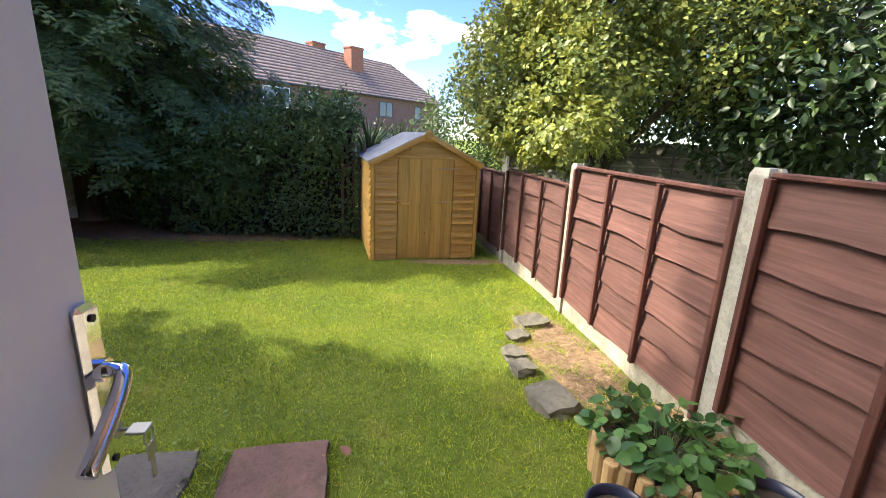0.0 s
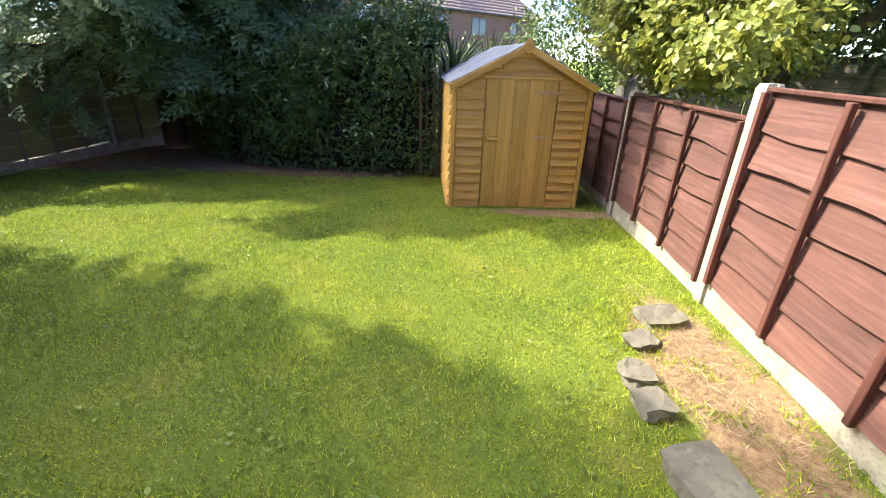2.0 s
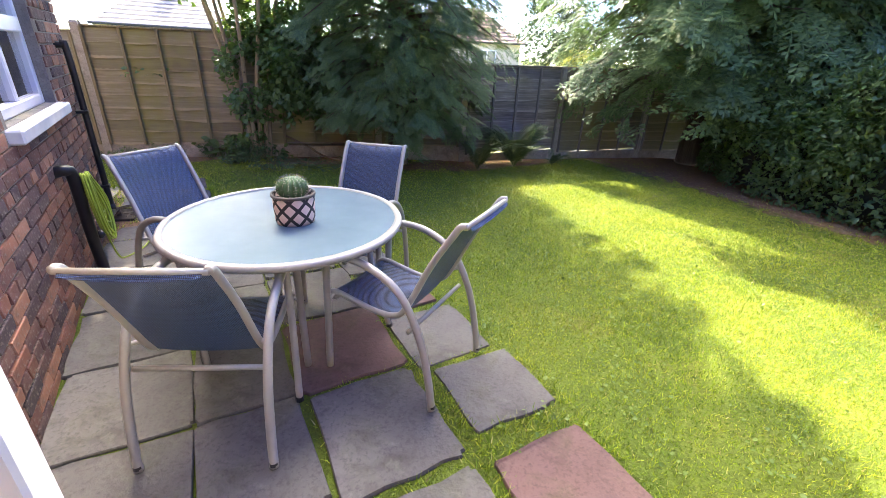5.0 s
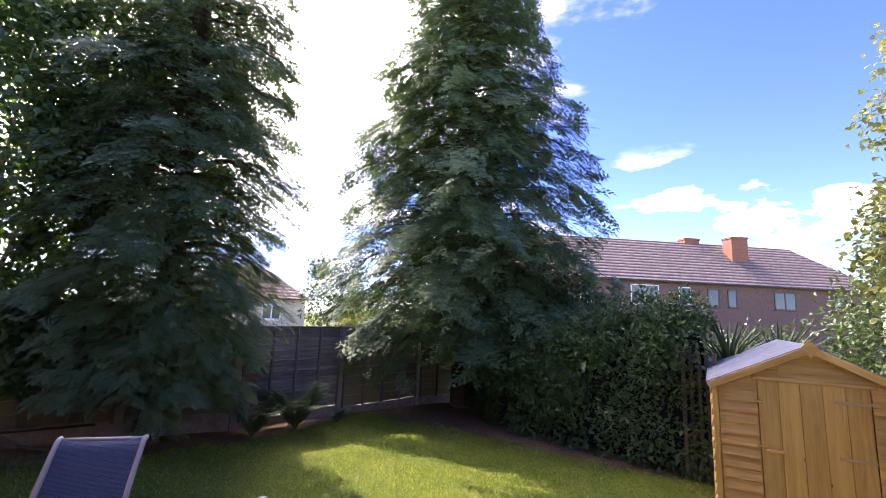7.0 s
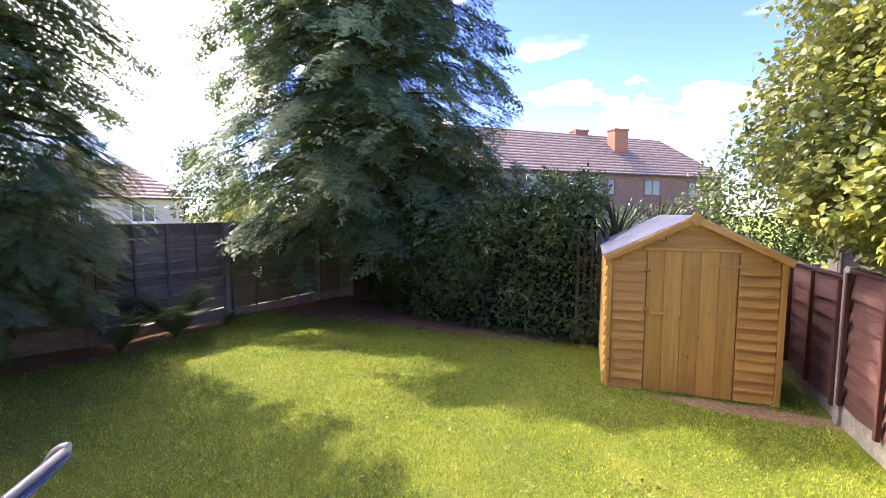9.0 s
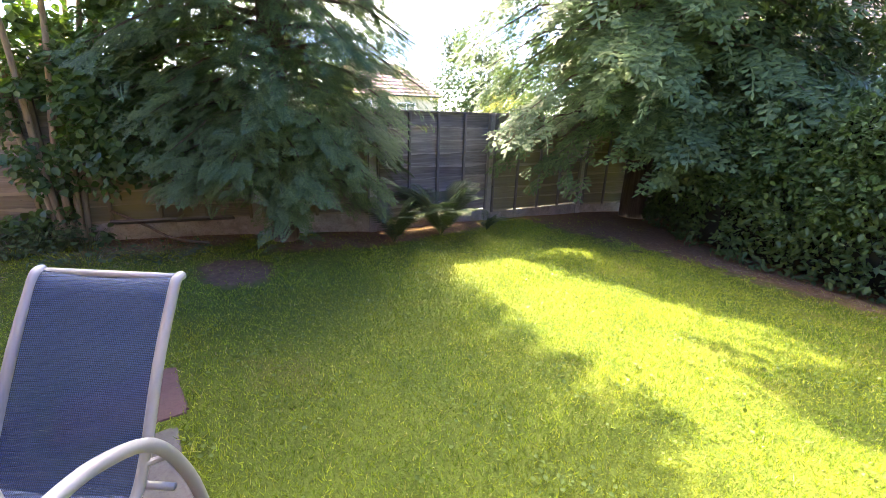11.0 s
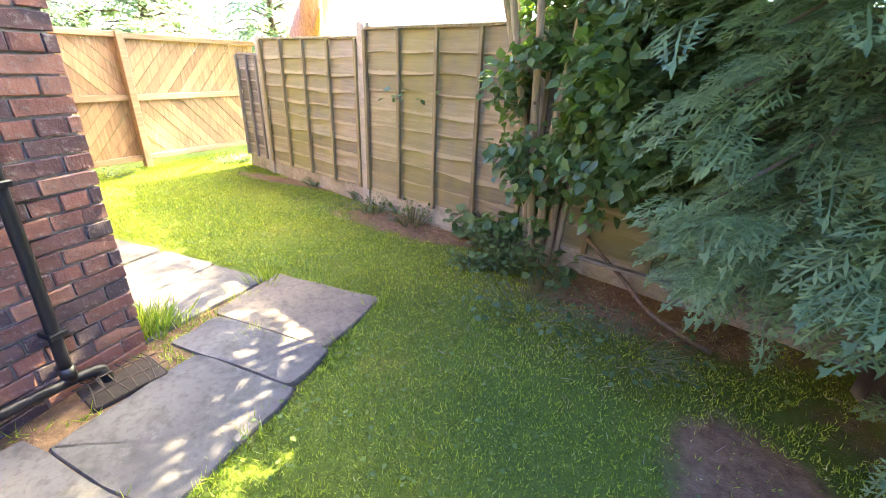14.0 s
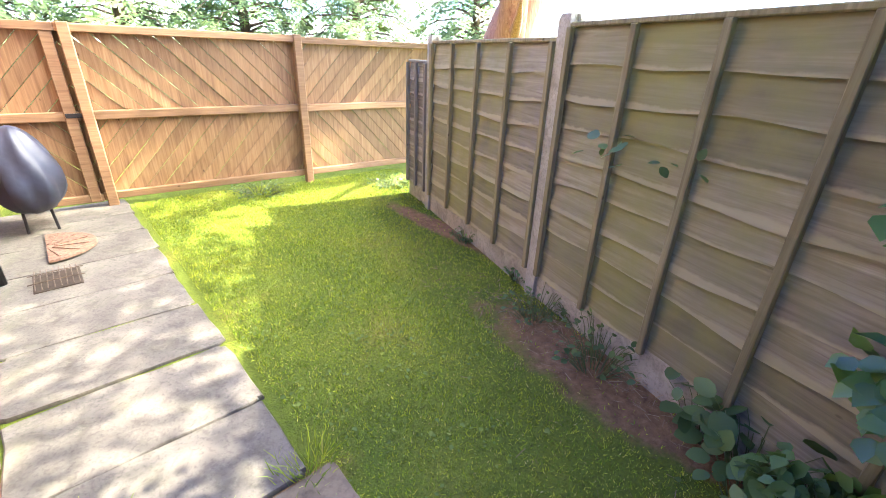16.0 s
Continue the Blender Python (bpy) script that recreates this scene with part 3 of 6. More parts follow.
part("lever", tubes([(curve_points([(HX, HD - 0.006, HZ), (HX, HD - 0.018, HZ), (HX - 0.004, HD - 0.026, HZ - 0.001), (HX - 0.016, HD - 0.029, HZ - 0.01), (HX - 0.038, HD - 0.029, HZ - 0.026), (HX - 0.062, HD - 0.028, HZ - 0.043)], 6), 0.0062)], 12), M_CHROME, plate, "chrome lever handle", True)
part("rose", tubes([([(HX, HD - 0.008, HZ), (HX, HD - 0.014, HZ)], 0.009)], 14), M_CHROME, plate)
for zs in (HZ + 0.042, HZ - 0.078):
    part("screw", tubes([([(HX, HD - 0.008, zs), (HX, HD - 0.0105, zs)], 0.003)], 10), M_BLACK, plate)
part("key_barrel", tubes([([(HX, HD - 0.008, HZ - 0.053), (HX, HD - 0.015, HZ - 0.053)], 0.006)], 12), M_STEEL, plate)
key = tubes([([(HX, HD - 0.015, HZ - 0.053), (HX, HD - 0.021, HZ - 0.053)], 0.0014)], 6)
box(key, (HX - 0.007, HD - 0.036, HZ - 0.054), (HX + 0.007, HD - 0.021, HZ - 0.052), 0.0006)
part("key", key, M_STEEL, plate, "steel key in the lock")
ring_p = [(HX + 0.0075 * math.cos(a), HD - 0.035, HZ - 0.06 + 0.0075 * math.sin(a)) for a in np.linspace(0, 2 * math.pi, 17)]
part("key_ring", tubes([(ring_p, 0.0007)], 5), M_STEEL, plate)
key2 = boxed((HX - 0.0025, HD - 0.036, HZ - 0.098), (HX + 0.0025, HD - 0.0345, HZ - 0.08), 0.0003)
box(key2, (HX - 0.007, HD - 0.036, HZ - 0.08), (HX + 0.007, HD - 0.0345, HZ - 0.066), 0.0006)
part("spare_key", key2, M_STEEL, plate, "spare steel key hanging from the ring")

# ---- fences ----


def frame_of(a, b, z=0.0):
    """The pose of a run from a to b: x along it, y to its inner side."""
    d = Vector(b) - Vector(a)
    return pose(a[0], a[1], z, 0, 0, math.degrees(math.atan2(d.y, d.x))), d.length


def waney_board(length, height, seed, waves=0.014, thick=0.016):
    """A board with a wavy lower edge that leans out over the board below."""
    rnd = random.Random(seed)
    n = 18
    ph = [rnd.uniform(0, 6.3) for _ in range(4)]
    bm = bmesh.new()
    rows = []
    for i in range(n + 1):
        x = length * i / n
        w = waves * (math.sin(x * 2.1 + ph[0]) + 0.6 * math.sin(x * 5.3 + ph[1]) + 0.35 * math.sin(x * 11 + ph[2]))
        z0, z1 = w, height + 0.03
        out = 0.006 * math.sin(x * 1.7 + ph[3])
        rows.append([bm.verts.new(p) for p in ((x, 0.032 + thick + out, z0), (x, 0.0 + thick, z1), (x, 0.0, z1), (x, 0.028 + out, z0))])
    for a, b in zip(rows, rows[1:]):
        for j in range(4):
            bm.faces.new((a[j], a[(j + 1) % 4], b[(j + 1) % 4], b[j]))
    bm.faces.new(rows[0])
    bm.faces.new(rows[-1][::-1])
    return bm


POOL = {}


def board_mesh(kind, length, height, mat, n):
    key = (kind, round(length, 2), round(height, 3), n % 7)
    if key not in POOL:
        POOL[key] = bm_mesh("board", waney_board(length, height, hash_seed(key)), mat)
    return POOL[key]


def hash_seed(key):
    return sum(ord(ch) * (i + 3) for i, ch in enumerate(str(key)))


def fence_panel(a, b, z0, z1, mats, rows, battens, label, proud=0.0, posts=0.06, tilt=0.0):
    """An overlapping board panel between the posts at a and b, from z0 to z1."""
    m, length = frame_of(a, b, z0)
    top = thing("overlap_fence", label, "fence", m @ pose(posts, proud, 0, 0, -tilt, 0), "garden fence panels")
    ln, h = length - 2 * posts, z1 - z0
    rh = h / rows
    for k in range(rows):
        hang("board", board_mesh(mats[0].name, ln, rh, mats[0], k * 3 + int(abs(a[0] * 10))), top, m=pose(0, -0.008, k * rh))
    for k in range(battens + 2):
        x = 0.0 + (ln - 0.04) * k / (battens + 1)
        part("batten", boxed((x, 0.042, -0.01), (x + 0.036, 0.075, h + 0.03), 0.004), mats[1], top)
    part("capping", boxed((0, -0.02, h + 0.03), (ln, 0.045, h + 0.055), 0.005), mats[1], top)
    return top


def fence_post(p, turn, z0, z1, w=0.1):
    """A slotted concrete post with a chamfered head."""
    bm = bmesh.new()
    c, s = w / 2, 0.022
    outline = [(-c, -c), (c, -c), (c, -s), (c - 0.025, -s), (c - 0.025, s), (c, s), (c, c), (-c, c), (-c, s), (-c + 0.025, s), (-c + 0.025, -s), (-c, -s)]
    lower = [bm.verts.new((x, y, z0)) for x, y in outline]
    upper = [bm.verts.new((x, y, z1 - 0.03)) for x, y in outline]
    cap = [bm.verts.new((x * 0.8, y * 0.8, z1)) for x, y in outline]
    for r0, r1 in ((lower, upper), (upper, cap)):
        for k in range(12):
            bm.faces.new((r0[k], r0[(k + 1) % 12], r1[(k + 1) % 12], r1[k]))
    bm.faces.new(cap)
    ob = new("fence_post", bm_mesh("fence_post", bm, M_POST))
    ob.matrix_basis = pose(p[0], p[1], 0, 0, 0, turn)
    return tagged(ob, "pale concrete slotted fence post", "fence post", "concrete fence posts")


def gravel_board(a, b, z0, z1, posts=0.035):
    m, length = frame_of(a, b, 0)
    bm = boxed((posts, -0.025, z0), (length - posts, 0.025, z1), 0.006)
    ob = new("gravel_board", bm_mesh("gravel_board", bm, M_GRAVEL))
    ob.matrix_basis = m
    return tagged(ob, "concrete gravel board under a fence panel", "gravel board", "gravel boards")


def turn_of(a, b):
    return math.degrees(math.atan2(b[1] - a[1], b[0] - a[0]))


RED, OLIVE, GREY = (M_RED, M_REDDARK), (M_OLIVE, M_OLIVEB), (M_GREYW, M_GREYB)
R_POSTS = [((1.76, -0.25), 1.47), ((1.87, 1.66), 1.42), ((2.01, 3.56), 1.32), ((2.09, 5.48), 1.15), ((2.16, 7.4), 1.08)]
for (p, top), (q, top2) in zip(R_POSTS, R_POSTS[1:]):
    zb = min(gz(*p), gz(*q))
    if p[1] < 0:
        zb += 0.1
    fence_panel(p, q, zb + 0.17, min(top, top2) - 0.07, RED, 6, 2, "dark red stained waney board fence panel", posts=0.05)
    gravel_board(p, q, -0.4, zb + 0.19)
for k, (p, top) in enumerate(R_POSTS):
    q = R_POSTS[min(k + 1, 4)][0] if k < 4 else p
    fence_post(p, turn_of(R_POSTS[max(k - 1, 0)][0], R_POSTS[min(k + 1, 4)][0]), gz(*p) - 0.3, top)

PA, PB, PC = (-5.59, 4.34), (-5.53, 6.26), (-5.24, 8.16)
PD = (-4.7, 10.0)
L3, L2, L1, L0, LE = (-6.07, 3.10), (-6.66, 1.27), (-7.25, -0.56), (-7.84, -2.39), (-8.02, -2.98)
BACK = [(PD, 1.42), (PC, 1.42), (PB, 1.42), (PA, 1.4)]
for k, ((p, top), (q, top2)) in enumerate(zip(BACK, BACK[1:])):
    zb = min(gz(*p), gz(*q))
    fence_panel(p, q, zb + 0.17, 1.36, GREY if k == 2 else (M_OLIVE, M_GREYB), 8, 3, "grey weathered overlap fence panel" if k == 2 else "brown weathered overlap fence panel in deep shade", posts=0.05)
    gravel_board(p, q, zb - 0.15, zb + 0.16)
for k, (p, top) in enumerate(BACK):
    fence_post(p, turn_of(BACK[max(k - 1, 0)][0], BACK[min(k + 1, 3)][0]), gz(*p) - 0.3, top)
LEFT = [(PA, 1.4), (L3, 1.74), (L2, 1.74), (L1, 1.74), (L0, 1.67), (LE, 1.5)]
for k, ((p, top), (q, top2)) in enumerate(zip(LEFT, LEFT[1:])):
    short = k in (0, 4)
    fence_panel(p, q, 0.175, (min(top, top2) - 0.1), OLIVE if k < 4 else GREY, 9, 1 if short else 3, "weathered green-brown overlap fence panel" if k < 4 else "short dark fence panel by the gate", posts=0.05)
    gravel_board(p, q, -0.15, 0.215)
for k, (p, top) in enumerate(LEFT[1:], 1):
    if k < 5:
        fence_post(p, turn_of(LEFT[k - 1][0], LEFT[min(k + 1, 5)][0]), -0.3, top)

# ---- timber boundary with the gate ----
G0, G1, G2, G3 = (-9.3, -3.98), (-7.3, -4.2), (-5.22, -4.42), (-4.62, -4.49)


def chevron_fence(a, b, z0, z1, lean, name="timber_fence", label=""):
    """Rails with slanting boards behind; lean: 1 if the upper boards rise towards b."""
    m, length = frame_of(a, b)
    top = thing(name, label, "fence", m)
    mid = (z0 + z1) / 2 + 0.03
    for nm, za, zb in (("top_rail", z1 - 0.05, z1 + 0.02), ("middle_rail", mid - 0.04, mid + 0.04), ("bottom_rail", z0, z0 + 0.07)):
        part(nm, boxed((0.0, -0.02, za), (length, 0.06 if nm != "top_rail" else 0.075, zb), 0.006), M_GATEX, top)
    step, half = 0.162, 0.077
    for z_lo, z_hi, way in ((z0 + 0.06, mid - 0.02, -lean), (mid + 0.02, z1 - 0.04, lean)):
        rise = z_hi - z_lo
        run = rise * 0.92
        n = int((length + run) / step) + 2
        for k in range(-7, n + 7):
            x = k * step - (run if way > 0 else 0)
            lo_x, hi_x = (x, x + run) if way > 0 else (x + run, x)
            poly = [(lo_x - half, z_lo), (lo_x + half, z_lo), (hi_x + half, z_hi), (hi_x - half, z_hi)]
            poly = clip_poly(poly, 0.0, length)
            if len(poly) < 3:
                continue
            bm = bmesh.new()
            y = -0.012 + 0.004 * ((k * 7) % 3 - 1)
            fr = [bm.verts.new((px, y + 0.016, pz)) for px, pz in poly]
            bk = [bm.verts.new((px, y, pz)) for px, pz in poly]
            bm.faces.new(fr)
            bm.faces.new(bk[::-1])
            for i in range(len(poly)):
                j = (i + 1) % len(poly)
                bm.faces.new((fr[i], bk[i], bk[j], fr[j]))
            part("board", bm, M_GATE, top)
    return top


def clip_poly(poly, lo, hi):
    for bound, keep in ((lo, 1), (hi, -1)):
        out = []
        for i, p in enumerate(poly):
            q = poly[(i + 1) % len(poly)]
            ip, iq = (p[0] - bound) * keep >= 0, (q[0] - bound) * keep >= 0
            if ip:
                out.append(p)
            if ip != iq:
                t = (bound - p[0]) / (q[0] - p[0])
                out.append((bound, p[1] + t * (q[1] - p[1])))
        poly = out
        if not poly:
            break
    return poly


def timber_post(p, turn, z1, w=0.09, name="timber_post"):
    ob = new(name, bm_mesh(name, boxed((-w / 2, -w / 2, -0.2), (w / 2, w / 2, z1), 0.008), M_GATEX))
    ob.matrix_basis = pose(p[0], p[1] + 0.06, 0, 0, 0, turn)
    return tagged(ob, "square new timber fence post", "fence post", "timber posts")


chevron_fence(G0, G1, 0.06, 1.62, -1, label="new orange-brown timber fence with slanted boards")
chevron_fence(G1, G2, 0.06, 1.63, 1, label="new orange-brown timber fence with slanted boards")
gate = chevron_fence(G2, G3, 0.05, 1.63, -1, name="gate", label="closed timber garden gate with slanted boards")
part("gate_stile", boxed((0.02, 0.0, 0.05), (0.11, 0.065, 1.62), 0.006), M_GATEX, gate)
part("latch", boxed((-0.05, 0.066, 0.86), (0.1, 0.082, 0.9), 0.004), M_BLACK, gate, "black metal gate latch")
timber_post(G1, turn_of(G1, G2), 1.66)
timber_post((G2[0] - 0.06, G2[1]), turn_of(G1, G2), 1.66)

# ---- shed ----
SX0, SX1, SY0, SY1 = 0.29, 1.73, 5.64, 7.5
SW = SX1 - SX0
SZ = gz(1.0, 6.2) - 0.01
EAVE, RIDGE = 1.30, 1.66
shed = thing("garden_shed", "golden overlap-clad timber shed with a closed door", "shed", pose(SX0, SY0 - 0.03, SZ, 0, 0, 3.5))
DX0, DX1, DZ1 = 0.345, 1.08, 1.36


def roof_at(x):
    return EAVE + (RIDGE - EAVE) * (1 - abs(x - SW / 2) / (SW / 2))


part("body", boxed((0.02, 0.02, 0), (SW - 0.02, SY1 - SY0, EAVE - 0.04)), M_SHED, shed)


def lap(x0, x1, z0, z1, seed, y=0.0):
    """A cladding board, thicker at its lower edge, with a slightly uneven edge."""
    rnd = random.Random(seed)
    bm = bmesh.new()
    n = 5
    rows = []
    for i in range(n + 1):
        x = x0 + (x1 - x0) * i / n
        e = rnd.uniform(-0.002, 0.002)
        rows.append([bm.verts.new(p) for p in ((x, y - 0.031, z0 + e), (x, y - 0.002, z1), (x, y + 0.012, z1), (x, y + 0.012, z0 + e))])
    for a, b in zip(rows, rows[1:]):
        for j in range(4):
            bm.faces.new((a[j], a[(j + 1) % 4], b[(j + 1) % 4], b[j]))
    bm.faces.new(rows[0])
    bm.faces.new(rows[-1][::-1])
    return bm


z, k = 0.02, 0
while z < RIDGE - 0.06:
    z1 = min(z + 0.095, RIDGE)
    inset = 0.05
    if z1 > EAVE:
        inset = max(inset, SW / 2 * (z1 - EAVE) / (RIDGE - EAVE) + 0.02)
    if z < DZ1 - 0.02:
        for x0, x1 in ((inset, DX0 - 0.008), (DX1 + 0.008, SW - inset)):
            if x1 - x0 > 0.06:
                part("cladding_board", lap(x0, x1, z, z1 + 0.012, k * 5 + int(x0 * 10)), M_SHED, shed)
    elif SW - 2 * inset > 0.1:
        part("cladding_board", lap(inset, SW - inset, z, z1 + 0.012, k * 5), M_SHED, shed)
    z += 0.095
    k += 1
for k in range(13):
    zz = 0.02 + 0.098 * k
    side = lap(0.0, SY1 - SY0, zz, zz + 0.108, 90 + k)
    part("cladding_board", side, M_SHED, shed, m=pose(0.01, SY1 - SY0, 0, 0, 0, -90))
for x in (0.0, SW - 0.045):
    part("corner_post", boxed((x, -0.042, 0), (x + 0.045, 0.012, EAVE - 0.01), 0.004), M_SHEDV, shed)
sdoor = part("door", boxed((DX0, 0.002, 0.015), (DX1, 0.014, DZ1)), M_SHEDV, shed, "closed door of vertical boards")
for k in range(5):
    bw = (DX1 - DX0) / 5
    part("door_board", boxed((DX0 + bw * k + 0.0012, -0.02, 0.015), (DX0 + bw * (k + 1) - 0.0012, 0.002, DZ1 - 0.003), 0.0015), M_SHEDV, sdoor)
for zz in (0.78, 1.22):
    part("hinge", boxed((DX1 - 0.22, -0.025, zz), (DX1 + 0.05, -0.0205, zz + 0.022), 0.001), plain("shed_hinge", (0.55, 0.38, 0.2), 0.5, 0.4), sdoor, "pale strap hinge")
part("turn_button", boxed((DX0 + 0.03, -0.045, 0.755), (DX0 + 0.16, -0.021, 0.785), 0.006), M_SHED, sdoor, "wooden door handle bar")
for zz in (0.79, 1.16):
    part("turn_button", boxed((DX0 - 0.03, -0.045, zz), (DX0 + 0.03, -0.021, zz + 0.02), 0.004), M_SHED, sdoor)
for s in (-1, 1):
    ang = math.degrees(math.atan2(RIDGE - EAVE, SW / 2))
    ln = math.hypot(RIDGE - EAVE, SW / 2) + 0.045
    m_r = pose(SW / 2, 0, RIDGE + 0.012) @ pose(0, 0, 0, 0, s * ang, 0)
    lo, hi = ((0, -0.07, 0.0), (ln, SY1 - SY0 + 0.08, 0.016)) if s > 0 else ((-ln, -0.07, 0.0), (0, SY1 - SY0 + 0.08, 0.016))
    part("roof", boxed(lo, hi, 0.003), M_FELT, shed, "grey mineral felt roof", m=m_r)
    lo, hi = ((0.0, -0.085, -0.055), (ln, -0.068, 0.006)) if s > 0 else ((-ln, -0.085, -0.055), (0.0, -0.068, 0.006))
    part("bargeboard", boxed(lo, hi, 0.003), M_SHED, shed, m=m_r)
bm = bmesh.new()
vs = [bm.verts.new((SW / 2 + x, y, RIDGE + zz)) for y in (-0.1, -0.086) for x, zz in ((0, -0.085), (0.062, -0.005), (0, 0.065), (-0.062, -0.005))]
for f in ((0, 1, 2, 3), (7, 6, 5, 4), (0, 4, 5, 1), (1, 5, 6, 2), (2, 6, 7, 3), (3, 7, 4, 0)):
    bm.faces.new([vs[i] for i in f])
part("finial", bm, M_SHED, shed, "diamond shaped wooden finial")
bm = bmesh.new()
vs = [bm.verts.new((x, y, zz)) for y in (SY1 - SY0 - 0.01, SY1 - SY0) for x, zz in ((0.03, EAVE - 0.05), (SW - 0.03, EAVE - 0.05), (SW / 2, RIDGE - 0.01))]
for f in ((0, 1, 2), (5, 4, 3)):
    bm.faces.new([vs[i] for i in f])
part("rear_gable", bm, M_SHED, shed)
bm = bmesh.new()
vs = [bm.verts.new((x, y, zz)) for y in (0.004, 0.016) for x, zz in ((0.01, EAVE - 0.06), (SW - 0.01, EAVE - 0.06), (SW - 0.01, EAVE), (SW / 2, RIDGE + 0.008), (0.01, EAVE))]
for f in ((4, 3, 2, 1, 0), (5, 6, 7, 8, 9), (0, 1, 6, 5), (1, 2, 7, 6), (2, 3, 8, 7), (3, 4, 9, 8), (4, 0, 5, 9)):
    bm.faces.new([vs[i] for i in f])
part("front_gable", bm, M_SHED, shed)
part("door_lintel", boxed((DX0 - 0.03, -0.032, DZ1 + 0.001), (DX1 + 0.03, 0.003, DZ1 + 0.028), 0.003), M_SHED, shed)

# ---- plants: builders ----


def rand_dirs(n, rng, up=0.0):
    v = rng.normal(size=(n, 3))
    v[:, 2] += up
    return v / np.linalg.norm(v, axis=1, keepdims=True)


def conifer(at, height, profile, seed, label, low=0.25, branches=230, per=26, size=0.42, thick=0.16, fine=0.0):
    """A drooping conifer. profile: pairs of height and crown radius; below the height fine its sprays are fully branched."""
    rng = np.random.default_rng(seed)
    top = thing("conifer_tree", label, "tree", pose(*at))
    hs, rs = np.array(profile).T
    part("trunk", tubes([([(0, 0, -0.2), (0.03, 0.02, height * 0.4), (0, 0, height)], [thick, thick * 0.65, 0.02])], 9), M_BARK, top, smooth=True)
    limbs = []
    C, D, N, S = [], [], [], []
    for k in range(branches):
        z = low + (height - low) * ((k + 0.5) / branches) ** 1.15
        a = k * 2.39996 + rng.uniform(-0.3, 0.3)
        r = np.interp(z, hs, rs) * rng.uniform(0.72, 1.12)
        out = np.array([math.cos(a), math.sin(a), 0])
        lift = 0.25 * r * (0.4 + z / height)
        pts = []
        for t in np.linspace(0, 1, 7):
            pts.append(out * r * t + np.array([0, 0, z + lift * math.sin(t * 2.2) - 0.32 * r * t * t]))
        pts = np.array(pts)
        if r > 0.3:
            limbs.append(([tuple(p) for p in pts[::2]], [0.035 * r / 2 + 0.008, 0.02, 0.012, 0.004]))
        n = max(6, int(per * r / 2.0 * (1.0 if z < fine or not fine else 0.55)))
        t = 1 - rng.uniform(0, 1, n) ** 1.5 * 0.78
        base = np.stack([np.interp(t, np.linspace(0, 1, 7), pts[:, j]) for j in range(3)], 1)
        side = np.array([-out[1], out[0], 0])
        lat = rng.normal(size=n)
        base += side * (lat * 0.2 * r * (1.15 - t))[:, None] + rng.normal(size=(n, 3)) * np.array([0.05, 0.05, 0.045]) - np.array([0, 0, 1.0]) * (np.abs(lat) ** 1.5 * 0.06 * r)[:, None]
        d = out * 0.8 + side * (lat * 0.55)[:, None] + np.array([0, 0, -0.36]) + rng.normal(size=(n, 3)) * 0.2
        nn = np.array([0, 0, 1.0]) + out * rng.uniform(0.2, 0.9) + side * rng.normal() * 0.25 + rng.normal(size=(n, 3)) * 0.16
        C.append(base), D.append(d), N.append(nn), S.append(rng.uniform(0.65, 1.2, n) * size * np.clip(r / 1.2, 0.5, 1.0))
    for pts_l, rad_l in limbs:
        part("branch", tubes([(pts_l, rad_l)], 4), M_BARK, top)
    C, D, N, S = (np.concatenate(q) for q in (C, D, N, S))
    near = C[:, 2] < fine
    if near.any():
        hang("foliage", scatter("foliage", C[near], D[near], N[near], S[near], SPRAY, SPRAY_F, M_CONIFER), top)
    far = ~near
    hang("foliage", scatter("foliage", C[far], D[far], N[far], S[far] * (1.35 if fine else 1.0), TUFT, TUFT_F, M_CONIFER), top)
    return top


def leafy(name, at, stems, blobs, leaf, mat, bark, label, category, seed, count, size, template=LEAF, droop=0.2):
    """A broadleaf tree or shrub: stems (points, radii) and clumps of leaves (centre, radii, share)."""
    rng = np.random.default_rng(seed)
    top = thing(name, label, category, pose(*at))
    if stems:
        part("trunk", tubes([(curve_points(p, 4), list(np.interp(np.linspace(0, 1, 4 * (len(p) - 1) + 1), np.linspace(0, 1, len(r)), r))) for p, r in stems], 8), bark, top, smooth=True)
    C, D, N = [], [], []
    share = sum(b[2] for b in blobs)
    for c, r, s in blobs:
        n = int(count * s / share)
        sub = max(4, n // 45)
        cen = rand_dirs(sub, rng) * (rng.uniform(0.25, 1, (sub, 1)) ** 0.45) * np.array(r) + np.array(c)
        pick = rng.integers(0, sub, n)
        off = rand_dirs(n, rng) * rng.uniform(0.1, 1, (n, 1)) ** 0.6 * (np.mean(r) * 0.3)
        p = cen[pick] + off
        out = (p - np.array(c)) / np.array(r)
        out /= np.maximum(np.linalg.norm(out, axis=1, keepdims=True), 0.1)
        C.append(p)
        D.append(out * 0.6 + rand_dirs(n, rng) * 0.8 + np.array([0, 0, -droop]))
        N.append(np.array([0, 0, 0.8]) + out * 0.6 + rng.normal(size=(n, 3)) * 0.45)
    C, D, N = (np.concatenate(q) for q in (C, D, N))
    hang("crown", scatter("crown", C, D, N, rng.uniform(0.6, 1.2, len(C)) * size, template, LEAF_F, mat), top)
    return top


